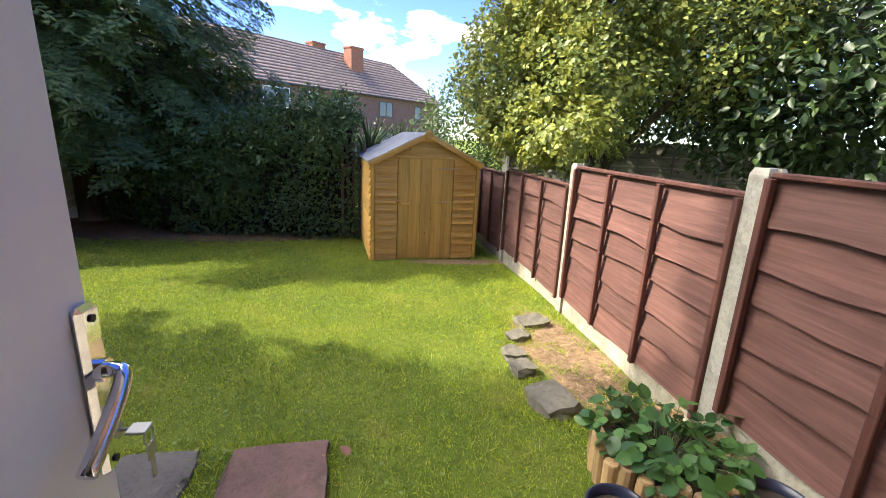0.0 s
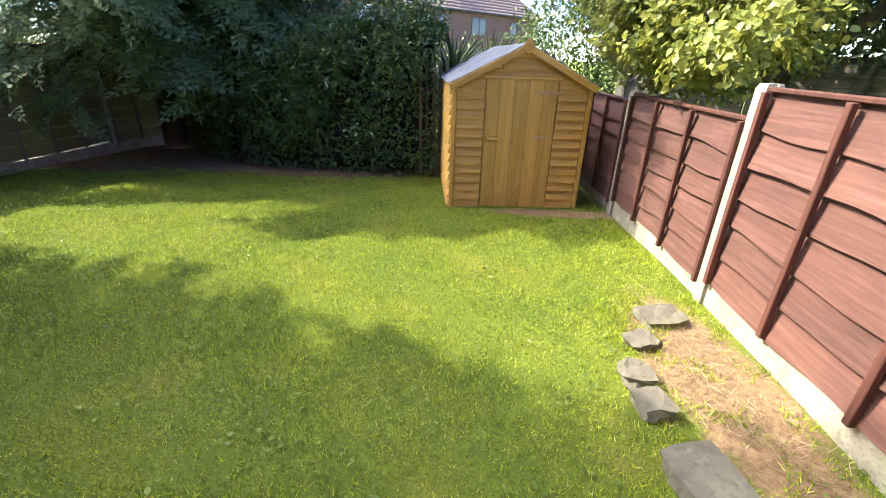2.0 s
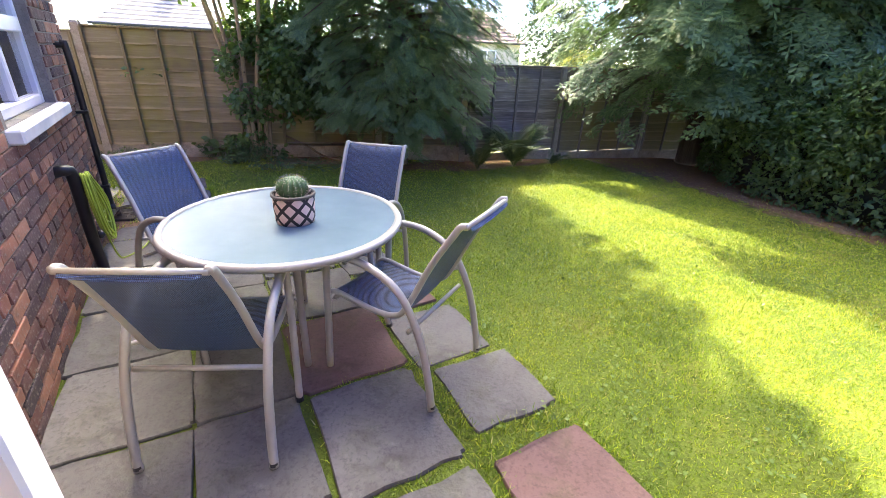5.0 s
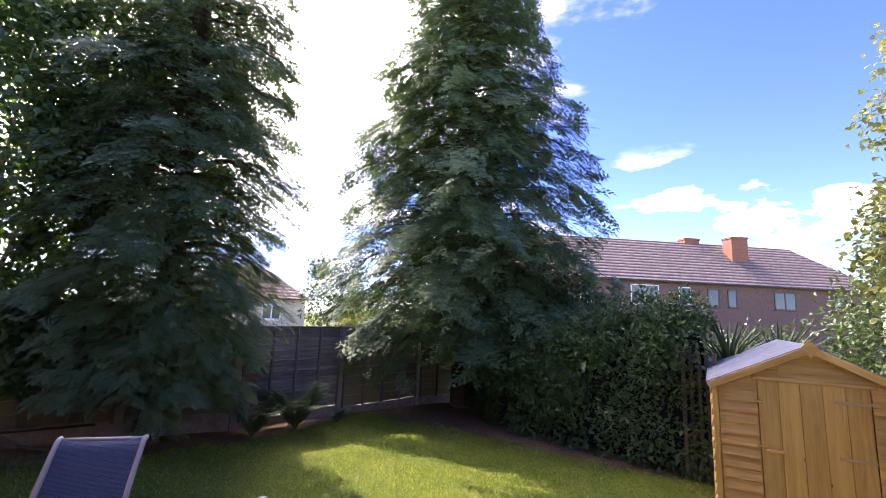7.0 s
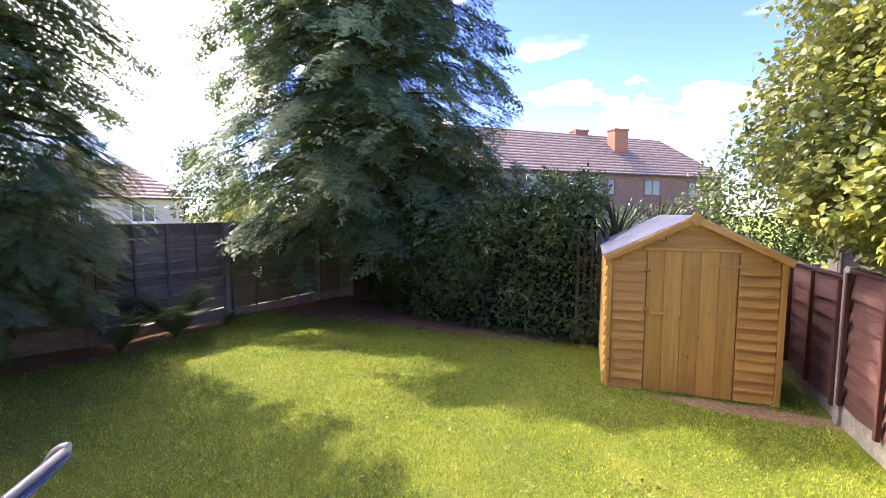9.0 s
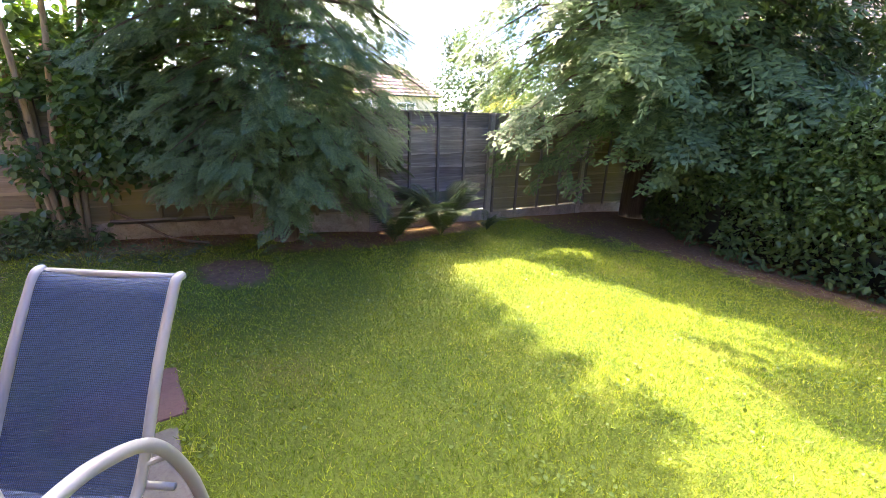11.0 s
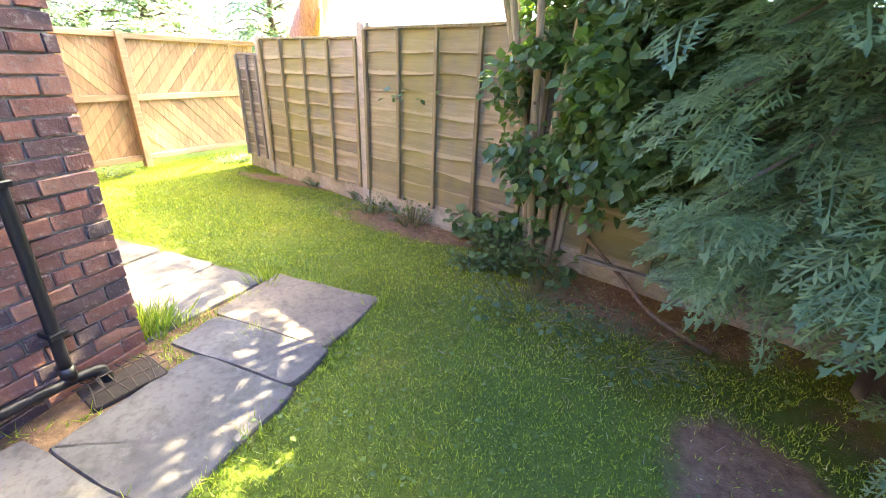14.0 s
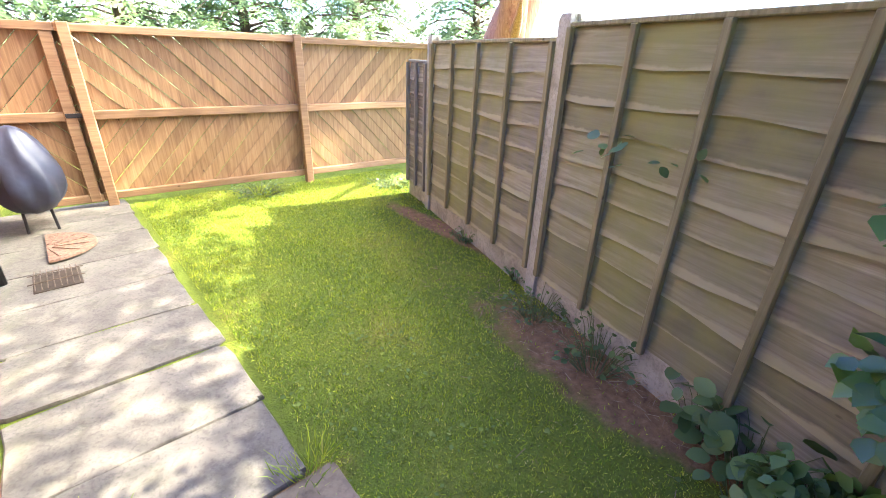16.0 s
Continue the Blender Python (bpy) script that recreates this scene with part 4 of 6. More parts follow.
def hedge_shape(name, path, height, depth, seed, count, size, mat, label):
    """A clipped hedge along a line of points: a near-black core as painted inner shade, with leaves all over it."""
    rng = np.random.default_rng(seed)
    top = thing(name, label, "hedge", pose(0, 0, 0))
    P = np.array(path, float)
    seg = np.linalg.norm(np.diff(P[:, :2], axis=0), axis=1)
    cum = np.r_[0, np.cumsum(seg)]

    def along(s):
        return np.stack([np.interp(s, cum, P[:, 0]), np.interp(s, cum, P[:, 1])], -1)

    n = 60
    s = np.linspace(0, cum[-1], n)
    c = along(s)
    tan = np.gradient(c, axis=0)
    tan /= np.linalg.norm(tan, axis=1, keepdims=True)
    nor = np.stack([-tan[:, 1], tan[:, 0]], -1)
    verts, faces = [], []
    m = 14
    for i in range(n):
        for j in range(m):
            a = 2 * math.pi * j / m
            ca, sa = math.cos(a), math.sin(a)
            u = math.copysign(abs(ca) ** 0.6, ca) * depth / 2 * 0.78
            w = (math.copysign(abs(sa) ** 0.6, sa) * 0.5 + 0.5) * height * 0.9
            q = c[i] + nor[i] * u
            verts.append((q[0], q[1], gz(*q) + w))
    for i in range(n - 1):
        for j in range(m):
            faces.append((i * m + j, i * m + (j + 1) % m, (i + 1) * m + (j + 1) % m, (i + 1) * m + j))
    hang("core", big_mesh("core", verts, faces, M_HEDGESHADE, True), top)
    s = rng.uniform(-0.15, cum[-1] + 0.15, count)
    th = rng.uniform(-0.35, math.pi + 0.35, count)
    ca, sa = np.cos(th), np.sin(th)
    bulge = 1 + 0.09 * np.sin(s * 3.1 + th * 2) + 0.07 * np.sin(s * 7.3 - th * 3) + rng.normal(size=count) * 0.04
    rad = rng.uniform(0.8, 1.0, count) ** 0.7 * bulge
    cc = along(np.clip(s, 0, cum[-1]))
    ti = np.clip(np.searchsorted(cum, np.clip(s, 0, cum[-1]), "right") - 1, 0, len(seg) - 1)
    tg = np.diff(P[:, :2], axis=0)[ti] / seg[ti][:, None]
    no = np.stack([-tg[:, 1], tg[:, 0]], -1)
    u = np.sign(ca) * np.abs(ca) ** 0.55 * depth / 2 * rad
    w = (np.sign(sa) * np.abs(sa) ** 0.55 * 0.5 + 0.5) * height * (0.94 + 0.06 * rad)
    w = np.where(sa < 0, rng.uniform(0.02, 0.5, count) * height, w) * np.where(np.abs(ca) > 0.75, rng.uniform(0.1, 1.0, count), 1.0)
    ext = s - np.clip(s, 0, cum[-1])
    q = cc + no * u[:, None] + tg * ext[:, None]
    pts = np.stack([q[:, 0], q[:, 1], ground_z(q[:, 0], q[:, 1]) + np.maximum(w, 0.03)], 1)
    out = np.stack([no[:, 0] * ca, no[:, 1] * ca, np.maximum(sa, 0)], 1)
    d = out * 0.5 + rand_dirs(count, rng) * 0.8
    nn = out + np.array([0, 0, 0.5]) + rng.normal(size=(count, 3)) * 0.4
    hang("foliage", scatter("foliage", pts, d, nn, rng.uniform(0.6, 1.25, count) * size, LEAF, LEAF_F, mat), top)
    return top


# near-black colour stands in for the shade between the hedge leaves
M_HEDGESHADE = concrete("twiggy_core", (0.012, 0.014, 0.008), (0.03, 0.03, 0.016), grit=40).m

# ---- plants ----
conifer((-5.74, 3.3, -0.03), 10.5, [(0, 0.5), (0.5, 0.85), (1.0, 1.18), (1.8, 1.45), (3.2, 1.6), (6, 1.35), (8.5, 0.8), (10.5, 0.1)], 11, "tall dark conifer tree with drooping feathery branches", branches=340, per=185, size=0.185, low=0.66, fine=2.7)
conifer((-4.6, 8.9, -0.2), 12.8, [(0, 1.7), (1.5, 2.55), (3, 3.0), (5, 2.75), (7.5, 2.1), (10, 1.3), (12.8, 0.1)], 23, "very tall dark conifer tree behind the hedge", low=1.5, branches=350, per=72, size=0.34, thick=0.22)
hedge_core = [(-4.1, 9.3), (-2.7, 7.95), (-1.2, 7.6), (0.05, 7.5)]
hedge_o = hedge_shape("hedge", hedge_core, 1.95, 1.0, 31, 26000, 0.07, M_HEDGE, "dense dark green garden hedge with an uneven top")
h_rng = np.random.default_rng(33)
hc, hd, hn = [], [], []
for k in range(120):
    t = h_rng.uniform(0, 1)
    p = np.array([np.interp(t, np.linspace(0, 1, 4), [q[j] for q in hedge_core]) for j in range(2)])
    z0 = h_rng.uniform(0.2, 1.0) ** 0.7 * (1.95 + 0.3 * math.sin(t * 9))
    front = h_rng.uniform(0.35, 0.62) if z0 < 1.8 else h_rng.uniform(-0.3, 0.5)
    c = np.array([p[0] - 0.2 * front, p[1] - front, gz(*p) + z0])
    n = 190
    o = rand_dirs(n, h_rng)
    hc.append(c + o * h_rng.uniform(0.3, 1, (n, 1)) * h_rng.uniform(0.2, 0.36))
    hd.append(o * 0.7 + rand_dirs(n, h_rng) * 0.7 + np.array([0, -0.3, 0.1]))
    hn.append(np.array([0, -0.5, 0.8]) + o * 0.4 + h_rng.normal(size=(n, 3)) * 0.4)
hc, hd, hn = (np.concatenate(q) for q in (hc, hd, hn))
hang("outer_foliage", scatter("outer_foliage", hc, hd, hn, h_rng.uniform(0.6, 1.2, len(hc)) * 0.07, LEAF, LEAF_F, M_HEDGE), hedge_o)

# ---- neighbouring houses ----
M_FARBRICK = brick_mat("far_brick", True)


def roof_mat(name, a, b):
    r = Mat(name, 0.85)
    w = r.n.new("ShaderNodeTexWave")
    w.bands_direction = "Z"
    w.inputs["Scale"].default_value = 1.15
    r.l.new(r.co, w.inputs["Vector"])
    n = r.noise(3, 5, 0.6)
    r.color(r.mix(r.steps(w.outputs["Fac"], 0.15, 0.5), tuple(v * 0.3 for v in a), r.mix(r.math("MULTIPLY", r.steps(r.voronoi(3.2, None, "Color"), 0.35, 0.8), 0.5), r.ramp(n, [(0.3, a), (0.7, b)]), tuple(v * 0.6 for v in a))))
    return r.bump(w.outputs["Fac"], 0.9, 0.05).m


M_ROOF = roof_mat("far_roof_tiles", (0.25, 0.175, 0.13), (0.37, 0.27, 0.21))
M_ROOFPINK = roof_mat("pink_roof_tiles", (0.33, 0.2, 0.16), (0.44, 0.29, 0.24))


def house(at, turn, length, depth, eave, ridge, hip, wall_mat, roof_m, windows, chimneys, label):
    """A house: x along its front, the front looks along -y. windows: (x, z, width, height)."""
    h = thing("house", label, "house", pose(at[0], at[1], -0.5, 0, 0, turn))
    bm = bmesh.new()
    box(bm, (0, 0, 0), (length, depth, eave + 0.5))
    part("wall", bm, wall_mat, h)
    bm = bmesh.new()
    o, e, r = 0.35, eave + 0.5, ridge + 0.5
    h0, h1 = hip
    v = [bm.verts.new(p) for p in ((-o, -o, e), (length + o, -o, e), (length + o, depth + o, e), (-o, depth + o, e), (h0, depth / 2, r), (length - h1, depth / 2, r))]
    for f in ((0, 1, 5, 4), (1, 2, 5), (2, 3, 4, 5), (3, 0, 4), (0, 3, 2, 1)):
        bm.faces.new([v[i] for i in f])
    roof = part("roof", bm, roof_m, h)
    part("gutter", boxed((-o, -o - 0.1, e - 0.08), (length + o, -o - 0.005, e + 0.05), 0.02), M_BLACK, h)
    for x, y, w, z0, z1 in chimneys:
        ch = part("chimney", boxed((x, y, z0 + 0.5), (x + w, y + w * 0.7, z1 + 0.5), 0.02), M_CHIMNEY, roof)
        box_b = boxed((x - 0.06, y - 0.06, z1 + 0.45), (x + w + 0.06, y + w * 0.7 + 0.06, z1 + 0.62), 0.02)
        part("chimney_cap", box_b, M_CHIMNEY, roof)
    for x, z, w, hh, *dark in windows:
        trim = M_DARKFRAME if dark else M_UPVC
        wd = part("window", boxed((x - 0.07, -0.05, z + 0.43), (x + w + 0.07, -0.004, z + 0.5)), trim, h)
        fr = bmesh.new()
        z += 0.5
        for lo, hi in (((x, -0.04, z), (x + 0.09, -0.004, z + hh)), ((x + w - 0.09, -0.04, z), (x + w, -0.004, z + hh)), ((x, -0.04, z + hh - 0.09), (x + w, -0.004, z + hh)), ((x, -0.04, z), (x + w, -0.004, z + 0.09))):
            box(fr, lo, hi)
        if w > 1.2:
            box(fr, (x + w / 2 - 0.05, -0.038, z), (x + w / 2 + 0.05, -0.004, z + hh))
        part("frame", fr, trim, wd)
        part("pane", boxed((x + 0.05, -0.02, z + 0.05), (x + w - 0.05, -0.002, z + hh - 0.05)), M_FARPANE, wd)
    return h


M_DARKFRAME = plain("brown_window_frame", (0.06, 0.04, 0.03), 0.5)
M_CHIMNEY = plain("chimney_brick", (0.32, 0.13, 0.08), 0.9, vary=0.25, scale=8)
M_FARPANE = plain("dark_window_pane", (0.05, 0.06, 0.07), 0.08, vary=0.1)
fb = Mat("far_wall", 0.9)
f_t = fb.n.new("ShaderNodeTexBrick")
f_t.inputs["Color1"].default_value, f_t.inputs["Color2"].default_value, f_t.inputs["Mortar"].default_value = (0.2, 0.09, 0.065, 1), (0.14, 0.065, 0.05, 1), (0.25, 0.21, 0.18, 1)
f_t.inputs["Scale"].default_value = 4.4
f_m = fb.n.new("ShaderNodeMapping")
f_m.inputs["Rotation"].default_value = (radians(-90), 0, 0)
fb.l.new(fb.co, f_m.inputs["Vector"])
fb.l.new(f_m.outputs[0], f_t.inputs["Vector"])
fb.color(f_t.outputs["Color"])
M_FARWALL = fb.m
M_RENDER = plain("cream_render", (0.55, 0.48, 0.38), 0.9)
house((-16.2, 26.7), 42.0, 34.5, 7.5, 5.0, 8.9, (0.3, 4.0), M_FARWALL, M_ROOF,
      [(9.0, 3.2, 1.0, 1.4), (13.0, 3.2, 2.3, 1.5), (16.9, 3.4, 1.0, 1.25), (19.3, 3.2, 1.0, 1.4, 1), (21.0, 3.2, 0.8, 1.4, 1), (25.0, 3.2, 1.9, 1.4, 1), (30.2, 3.2, 1.0, 1.3, 1)],
      [(23.3, 1.9, 1.5, 6.4, 9.2), (20.6, 4.0, 1.4, 7.0, 9.3)], "long brick terrace house with a brown tiled roof")
house((-32.0, 15.0), 75.0, 9.0, 7.0, 2.6, 5.2, (2.5, 2.5), M_RENDER, M_ROOFPINK, [(2, 0.9, 1.5, 1.2), (5.5, 0.9, 1.5, 1.2)], [(3, 3.2, 0.8, 4.6, 6.0)], "low cream house with a pink tiled roof")
house((-34.0, -4.0), 95.0, 8.0, 7.0, 2.5, 4.6, (2.5, 2.5), M_RENDER, roof_mat("grey_roof_tiles", (0.2, 0.18, 0.17), (0.3, 0.28, 0.27)), [(2, 0.9, 1.5, 1.2)], [(4, 3.2, 0.8, 4.2, 5.5)], "low house with a grey hipped roof")

# ---- more plants ----
BUSH_STEMS = [([(0.1 * k, 0, -0.1), (0.25 * (k - 1), 0.1, 0.8), (0.5 * (k - 1), 0.15, 1.7)], [0.03, 0.02, 0.008]) for k in range(3)]
leafy("multi_stem_shrub", (-6.58, 1.42, 0), [([(0.1 * math.cos(a) * 0.6, 0.1 * math.sin(a), -0.1), (0.22 * math.cos(a), 0.22 * math.sin(a), 0.9), (0.5 * math.cos(a + 0.3), 0.55 * math.sin(a + 0.3), 2.3), (0.95 * math.cos(a + 0.2), 0.95 * math.sin(a + 0.2), 4.4)], [0.032, 0.028, 0.022, 0.008]) for a in np.linspace(0, 5.7, 11)],
      [((0, -0.1, 3.6), (1.25, 1.25, 1.5), 5), ((0.4, 0.75, 4.7), (0.95, 0.95, 1.1), 4), ((-0.2, -0.3, 5.2), (1.0, 1.0, 0.9), 3), ((0.5, 0.9, 3.4), (0.7, 0.6, 0.8), 2), ((-0.3, -0.9, 3.0), (0.7, 0.7, 0.9), 2), ((0.1, -0.05, 1.2), (0.36, 0.4, 0.8), 0.8), ((0.2, 0.5, 1.6), (0.4, 0.4, 0.9), 1.2), ((0.05, -0.25, 0.5), (0.3, 0.3, 0.4), 0.3), ((0.5, 0.6, 1.25), (0.45, 0.45, 0.75), 1.6), ((0.25, 1.0, 2.2), (0.6, 0.5, 0.9), 1.8), ((-0.1, 0.1, 1.7), (0.35, 0.4, 0.5), 0.8)],
      LEAF, M_LILAC, M_STEM, "tall multi-stemmed shrub with broad dark green leaves", "shrub", 41, 36000, 0.08, WIDE)
leafy("garden_tree", (3.5, 5.6, -0.1), [([(0, 0, -0.2), (0.05, 0.02, 1.2), (-0.1, 0.05, 2.4), (-0.2, 0.1, 3.6)], [0.11, 0.09, 0.07, 0.03]), ([(0, 0, 1.1), (-0.6, -0.3, 1.8), (-1.3, -0.5, 2.1)], [0.06, 0.04, 0.012]), ([(0, 0, 1.3), (0.6, -0.6, 2.3), (1.2, -1.0, 3.0)], [0.06, 0.04, 0.015])],
      [((-0.8, -0.3, 2.2), (0.95, 1.0, 0.85), 4), ((-1.55, -0.45, 1.78), (0.42, 0.5, 0.28), 1.3), ((-0.3, 0.0, 3.3), (1.15, 1.2, 1.1), 5), ((0.8, -0.6, 3.0), (1.1, 1.1, 1.0), 4), ((-1.25, -0.1, 1.65), (0.45, 0.6, 0.35), 1.2), ((0.1, 0.4, 4.5), (1.0, 1.0, 1.0), 3), ((0.5, -0.2, 5.6), (0.8, 0.8, 0.8), 2), ((-1.2, -1.1, 1.75), (0.5, 0.6, 0.4), 1.5), ((-1.5, 0.3, 2.5), (0.55, 0.8, 0.8), 2), ((-1.25, 0.2, 3.7), (0.7, 0.9, 0.8), 2.2), ((-0.9, 0.3, 4.9), (0.7, 0.8, 0.7), 1.6)],
      LEAF, M_YELLOW, M_BARK, "leafy garden tree with yellowing green leaves", "tree", 43, 56000, 0.066, WIDE)
for k, (x, y, h, r) in enumerate([(6.5, 5.0, 5.5, 2.2), (7.5, 8.0, 6.5, 2.6), (5.2, 9.5, 5.8, 2.0), (6.8, 1.5, 6.0, 2.4), (9.5, 4.0, 8.0, 3.0)]):
    leafy("broadleaf_tree", (x, y, -0.2), [([(0, 0, -0.2), (0.1, 0.05, h * 0.4), (0, 0, h * 0.8)], [0.16, 0.11, 0.03]), ([(0.05, 0, h * 0.25), (-0.7, -0.4, h * 0.45), (-r * 0.7, -0.6, h * 0.6)], [0.08, 0.05, 0.015])],
          [((0, 0, h * 0.6), (r, r, h * 0.36), 5), ((-r * 0.4, -r * 0.4, h * 0.42), (r * 0.8, r * 0.8, h * 0.2), 3), ((-r * 0.5, r * 0.2, h * 0.8), (r * 0.6, r * 0.6, h * 0.2), 2)],
          LEAF, M_DARKLEAF if k != 2 else M_SHRUB, M_BARK, "dark broadleaf tree beyond the fence", "tree", 50 + k, 15000, 0.13)
leafy("garden_bush", (1.9, 10.4, -0.2), BUSH_STEMS, [((-0.9, 0, 0.9), (1.3, 0.9, 0.95), 3), ((0.9, 0.4, 1.7), (1.2, 1.0, 1.6), 4)], LEAF, M_SHRUB, M_BARK, "green bushes behind the shed", "bush", 61, 14000, 0.1)
leafy("garden_bush", (-2.0, 8.5, -0.2), BUSH_STEMS, [((-0.9, -0.1, 2.15), (0.85, 0.65, 0.8), 3), ((0.15, 0.0, 1.95), (0.75, 0.65, 0.65), 3)], LEAF, M_SHRUB, M_BARK, "bright green shrub growing above the hedge", "bush", 62, 6000, 0.09)
leafy("small_tree", (-10.2, 10.0, -0.2), [([(0, 0, -0.2), (0, 0, 1.5), (0.1, 0, 2.5)], [0.1, 0.08, 0.03])], [((0, 0, 2.5), (1.1, 1.1, 1.15), 4), ((0.7, 0.3, 1.9), (0.9, 0.8, 0.7), 2)], LEAF, M_DARKLEAF, M_BARK, "small round tree in the next garden", "tree", 63, 7000, 0.11)
leafy("small_bush", (-7.9, 9.2, -0.2), [], [((0, 0, 1.4), (0.9, 0.8, 0.6), 2)], LEAF, M_YELLOW, M_BARK, "yellow-green bush behind the back fence", "bush", 64, 3000, 0.09)

# ---- paving ----


def slab(parent, x0, y0, x1, y1, mat, seed, z=0.006, turn=0.0):
    """A worn flagstone with slightly uneven edges and rounded corners."""
    rnd = random.Random(seed)
    cx, cy = (x0 + x1) / 2, (y0 + y1) / 2
    bm = bmesh.new()
    pts = []
    corners = [(x0, y0), (x1, y0), (x1, y1), (x0, y1)]
    for k in range(4):
        a, b = Vector(corners[k]), Vector(corners[(k + 1) % 4])
        for t in (0.0, 0.03, 0.3, 0.55, 0.8, 0.97):
            p = a.lerp(b, t)
            shy = 0.955 if t == 0.0 else 1.0
            pts.append(((p.x - cx) * shy + rnd.uniform(-0.011, 0.011), (p.y - cy) * shy + rnd.uniform(-0.011, 0.011)))
    tilt = rnd.uniform(-0.006, 0.006), rnd.uniform(-0.006, 0.006)
    top = [bm.verts.new((x * 0.985, y * 0.985, z + x * tilt[0] + y * tilt[1])) for x, y in pts]
    mid = [bm.verts.new((x, y, z - 0.008)) for x, y in pts]
    low = [bm.verts.new((x, y, -0.06)) for x, y in pts]
    n = len(pts)
    bm.faces.new(top)
    for a, b in ((mid, top), (low, mid)):
        for k in range(n):
            bm.faces.new((a[k], a[(k + 1) % n], b[(k + 1) % n], b[k]))
    return part("slab", bm, mat, parent, m=pose(cx, cy, gz(cx, cy), 0, 0, turn))


patio = thing("pavement", "uneven old paving slabs with grass in the joints", "paving", pose(0, 0, 0), kind="structure")
S = []
for k in range(8):
    x1 = 1.2 - 0.6 * k
    S.append((x1 - 0.592, 0.07 - (2.2 - x1) * 0.0436, x1 - 0.004, 0.46, M_SLAB))
    S.append((x1 - 0.592, 0.468, x1 - 0.004, 0.9, M_SLAB))
S += [(-1.16, 0.94, -0.56, 1.45, M_SLAB), (-1.8, 0.92, -1.19, 1.46, M_SLABRED), (-2.42, 0.92, -1.83, 1.46, M_SLAB), (-2.94, 0.92, -2.45, 1.42, M_SLAB), (-3.4, 0.93, -2.97, 1.34, M_SLAB),
      (-1.08, 1.55, -0.63, 2.0, M_SLAB), (-0.48, 1.52, -0.04, 1.98, M_SLABRED), (-0.5, 0.95, 0.05, 1.45, M_SLAB), (-1.62, 1.49, -1.12, 1.95, M_SLAB), (-2.2, 1.5, -1.7, 1.9, M_SLABRED), (-2.86, 1.46, -2.28, 1.84, M_SLAB), (-3.4, 1.4, -2.94, 1.9, M_SLABRED),
      (-5.48, -0.22, -4.9, 0.61, M_SLABTAN), (-4.895, -0.16, -4.6, 0.64, M_SLABWORN), (-4.596, 0.04, -3.93, 0.68, M_SLABWORN), (-3.925, -0.1, -3.6, 0.7, M_SLABWORN)]
for k, y1 in enumerate((-0.25, -0.74, -1.3, -1.84, -2.38, -2.92, -3.46, -3.98)):
    S.append((-5.38 - 0.01 * (k % 3), y1 - (0.535 if k else 0.485), -4.51 - 0.0436 * (y1 + 0.3), y1, M_SLABPALE))
for k, (x0, y0, x1, y1, mt) in enumerate(S):
    slab(patio, x0, y0, x1, y1, mt, k, turn=random.Random(k).uniform(-1.0, 1.0) if 15 < k < 28 else 0.0)

# ---- bricks of the back and side walls ----
BL, BH, BD, J = 0.214, 0.0645, 0.1, 0.0105


def brick_mesh(length, seed):
    rnd = random.Random(seed)
    bm = boxed((0, -BD, 0), (length, 0, BH), 0.0035)
    for v in bm.verts:
        v.co += Vector((rnd.uniform(-1, 1), rnd.uniform(-1, 1), rnd.uniform(-1, 1))) * 0.0025
    return bm


BRICK_M = {(ln, s): bm_mesh("brick", brick_mesh(ln, s), M_BRICK) for ln in (BL, 0.1025) for s in range(4)}
loose_v, loose_f = [], []


def lay(parent, base, length, z_top, clear, near):
    """Courses of bricks along local x from 0 to length; clear(x0, x1, z0, z1) tells where none go, near(x, z) which are single objects."""
    z, row = -0.03, 0
    while z < z_top:
        ln = 0.1025 if row % 4 == 3 else BL
        x = 0.0 if row % 2 == 0 else (-(ln + J) / 2)
        col = 0
        while x < length:
            x0, x1 = max(x, 0.0), min(x + ln, length)
            if x1 - x0 > 0.03 and not clear(x0, x1, z, z + BH):
                rnd = random.Random(row * 131 + col * 7 + int(length * 10))
                m = pose(x0, rnd.uniform(-0.004, 0.003), z)
                if near(x0, z):
                    ob = hang("brick", BRICK_M[(BL if ln == BL else 0.1025, rnd.randrange(4))], parent, m=m @ Matrix.Diagonal(((x1 - x0) / ln, 1, 1, 1)))
                else:
                    src = BRICK_M[(ln, rnd.randrange(4))]
                    k0 = len(loose_v)
                    mm = base @ m @ Matrix.Diagonal(((x1 - x0) / ln, 1, 1, 1))
                    loose_v.extend(tuple(mm @ v.co) for v in src.vertices)
                    loose_f.extend(tuple(k0 + i for i in p.vertices) for p in src.polygons)
            x += ln + J
            col += 1
        z += BH + J
        row += 1


def opening(x0, x1, z0, z1):
    return (x1 > WIN_X0 and x0 < WIN_X1 and z1 > WIN_Z0 - 0.07 and z0 < WIN_Z1) or (x1 > DOOR_X0 and x0 < DOOR_X1 and z1 > DOOR_Z0 and z0 < DOOR_Z1)


lay(wall_n, HOUSE, WALL_LEN, 3.0, opening, lambda x, z: x < 3.2 and z < 1.25)
SIDE = HOUSE @ pose(0.0, -4.6, 0, 0, 0, 90) @ pose(0, 0, 0)
lay(side_w, SIDE, 4.6 - 0.003, 2.2, lambda *a: False, lambda x, z: False)
rest = bpy.data.meshes.new("brick_courses")
rest.from_pydata(loose_v, [], loose_f)
rest.materials.append(M_BRICKS)
tagged(hang("brick_courses", rest, wall_n, m=HOUSE.inverted()), kind="stuff")

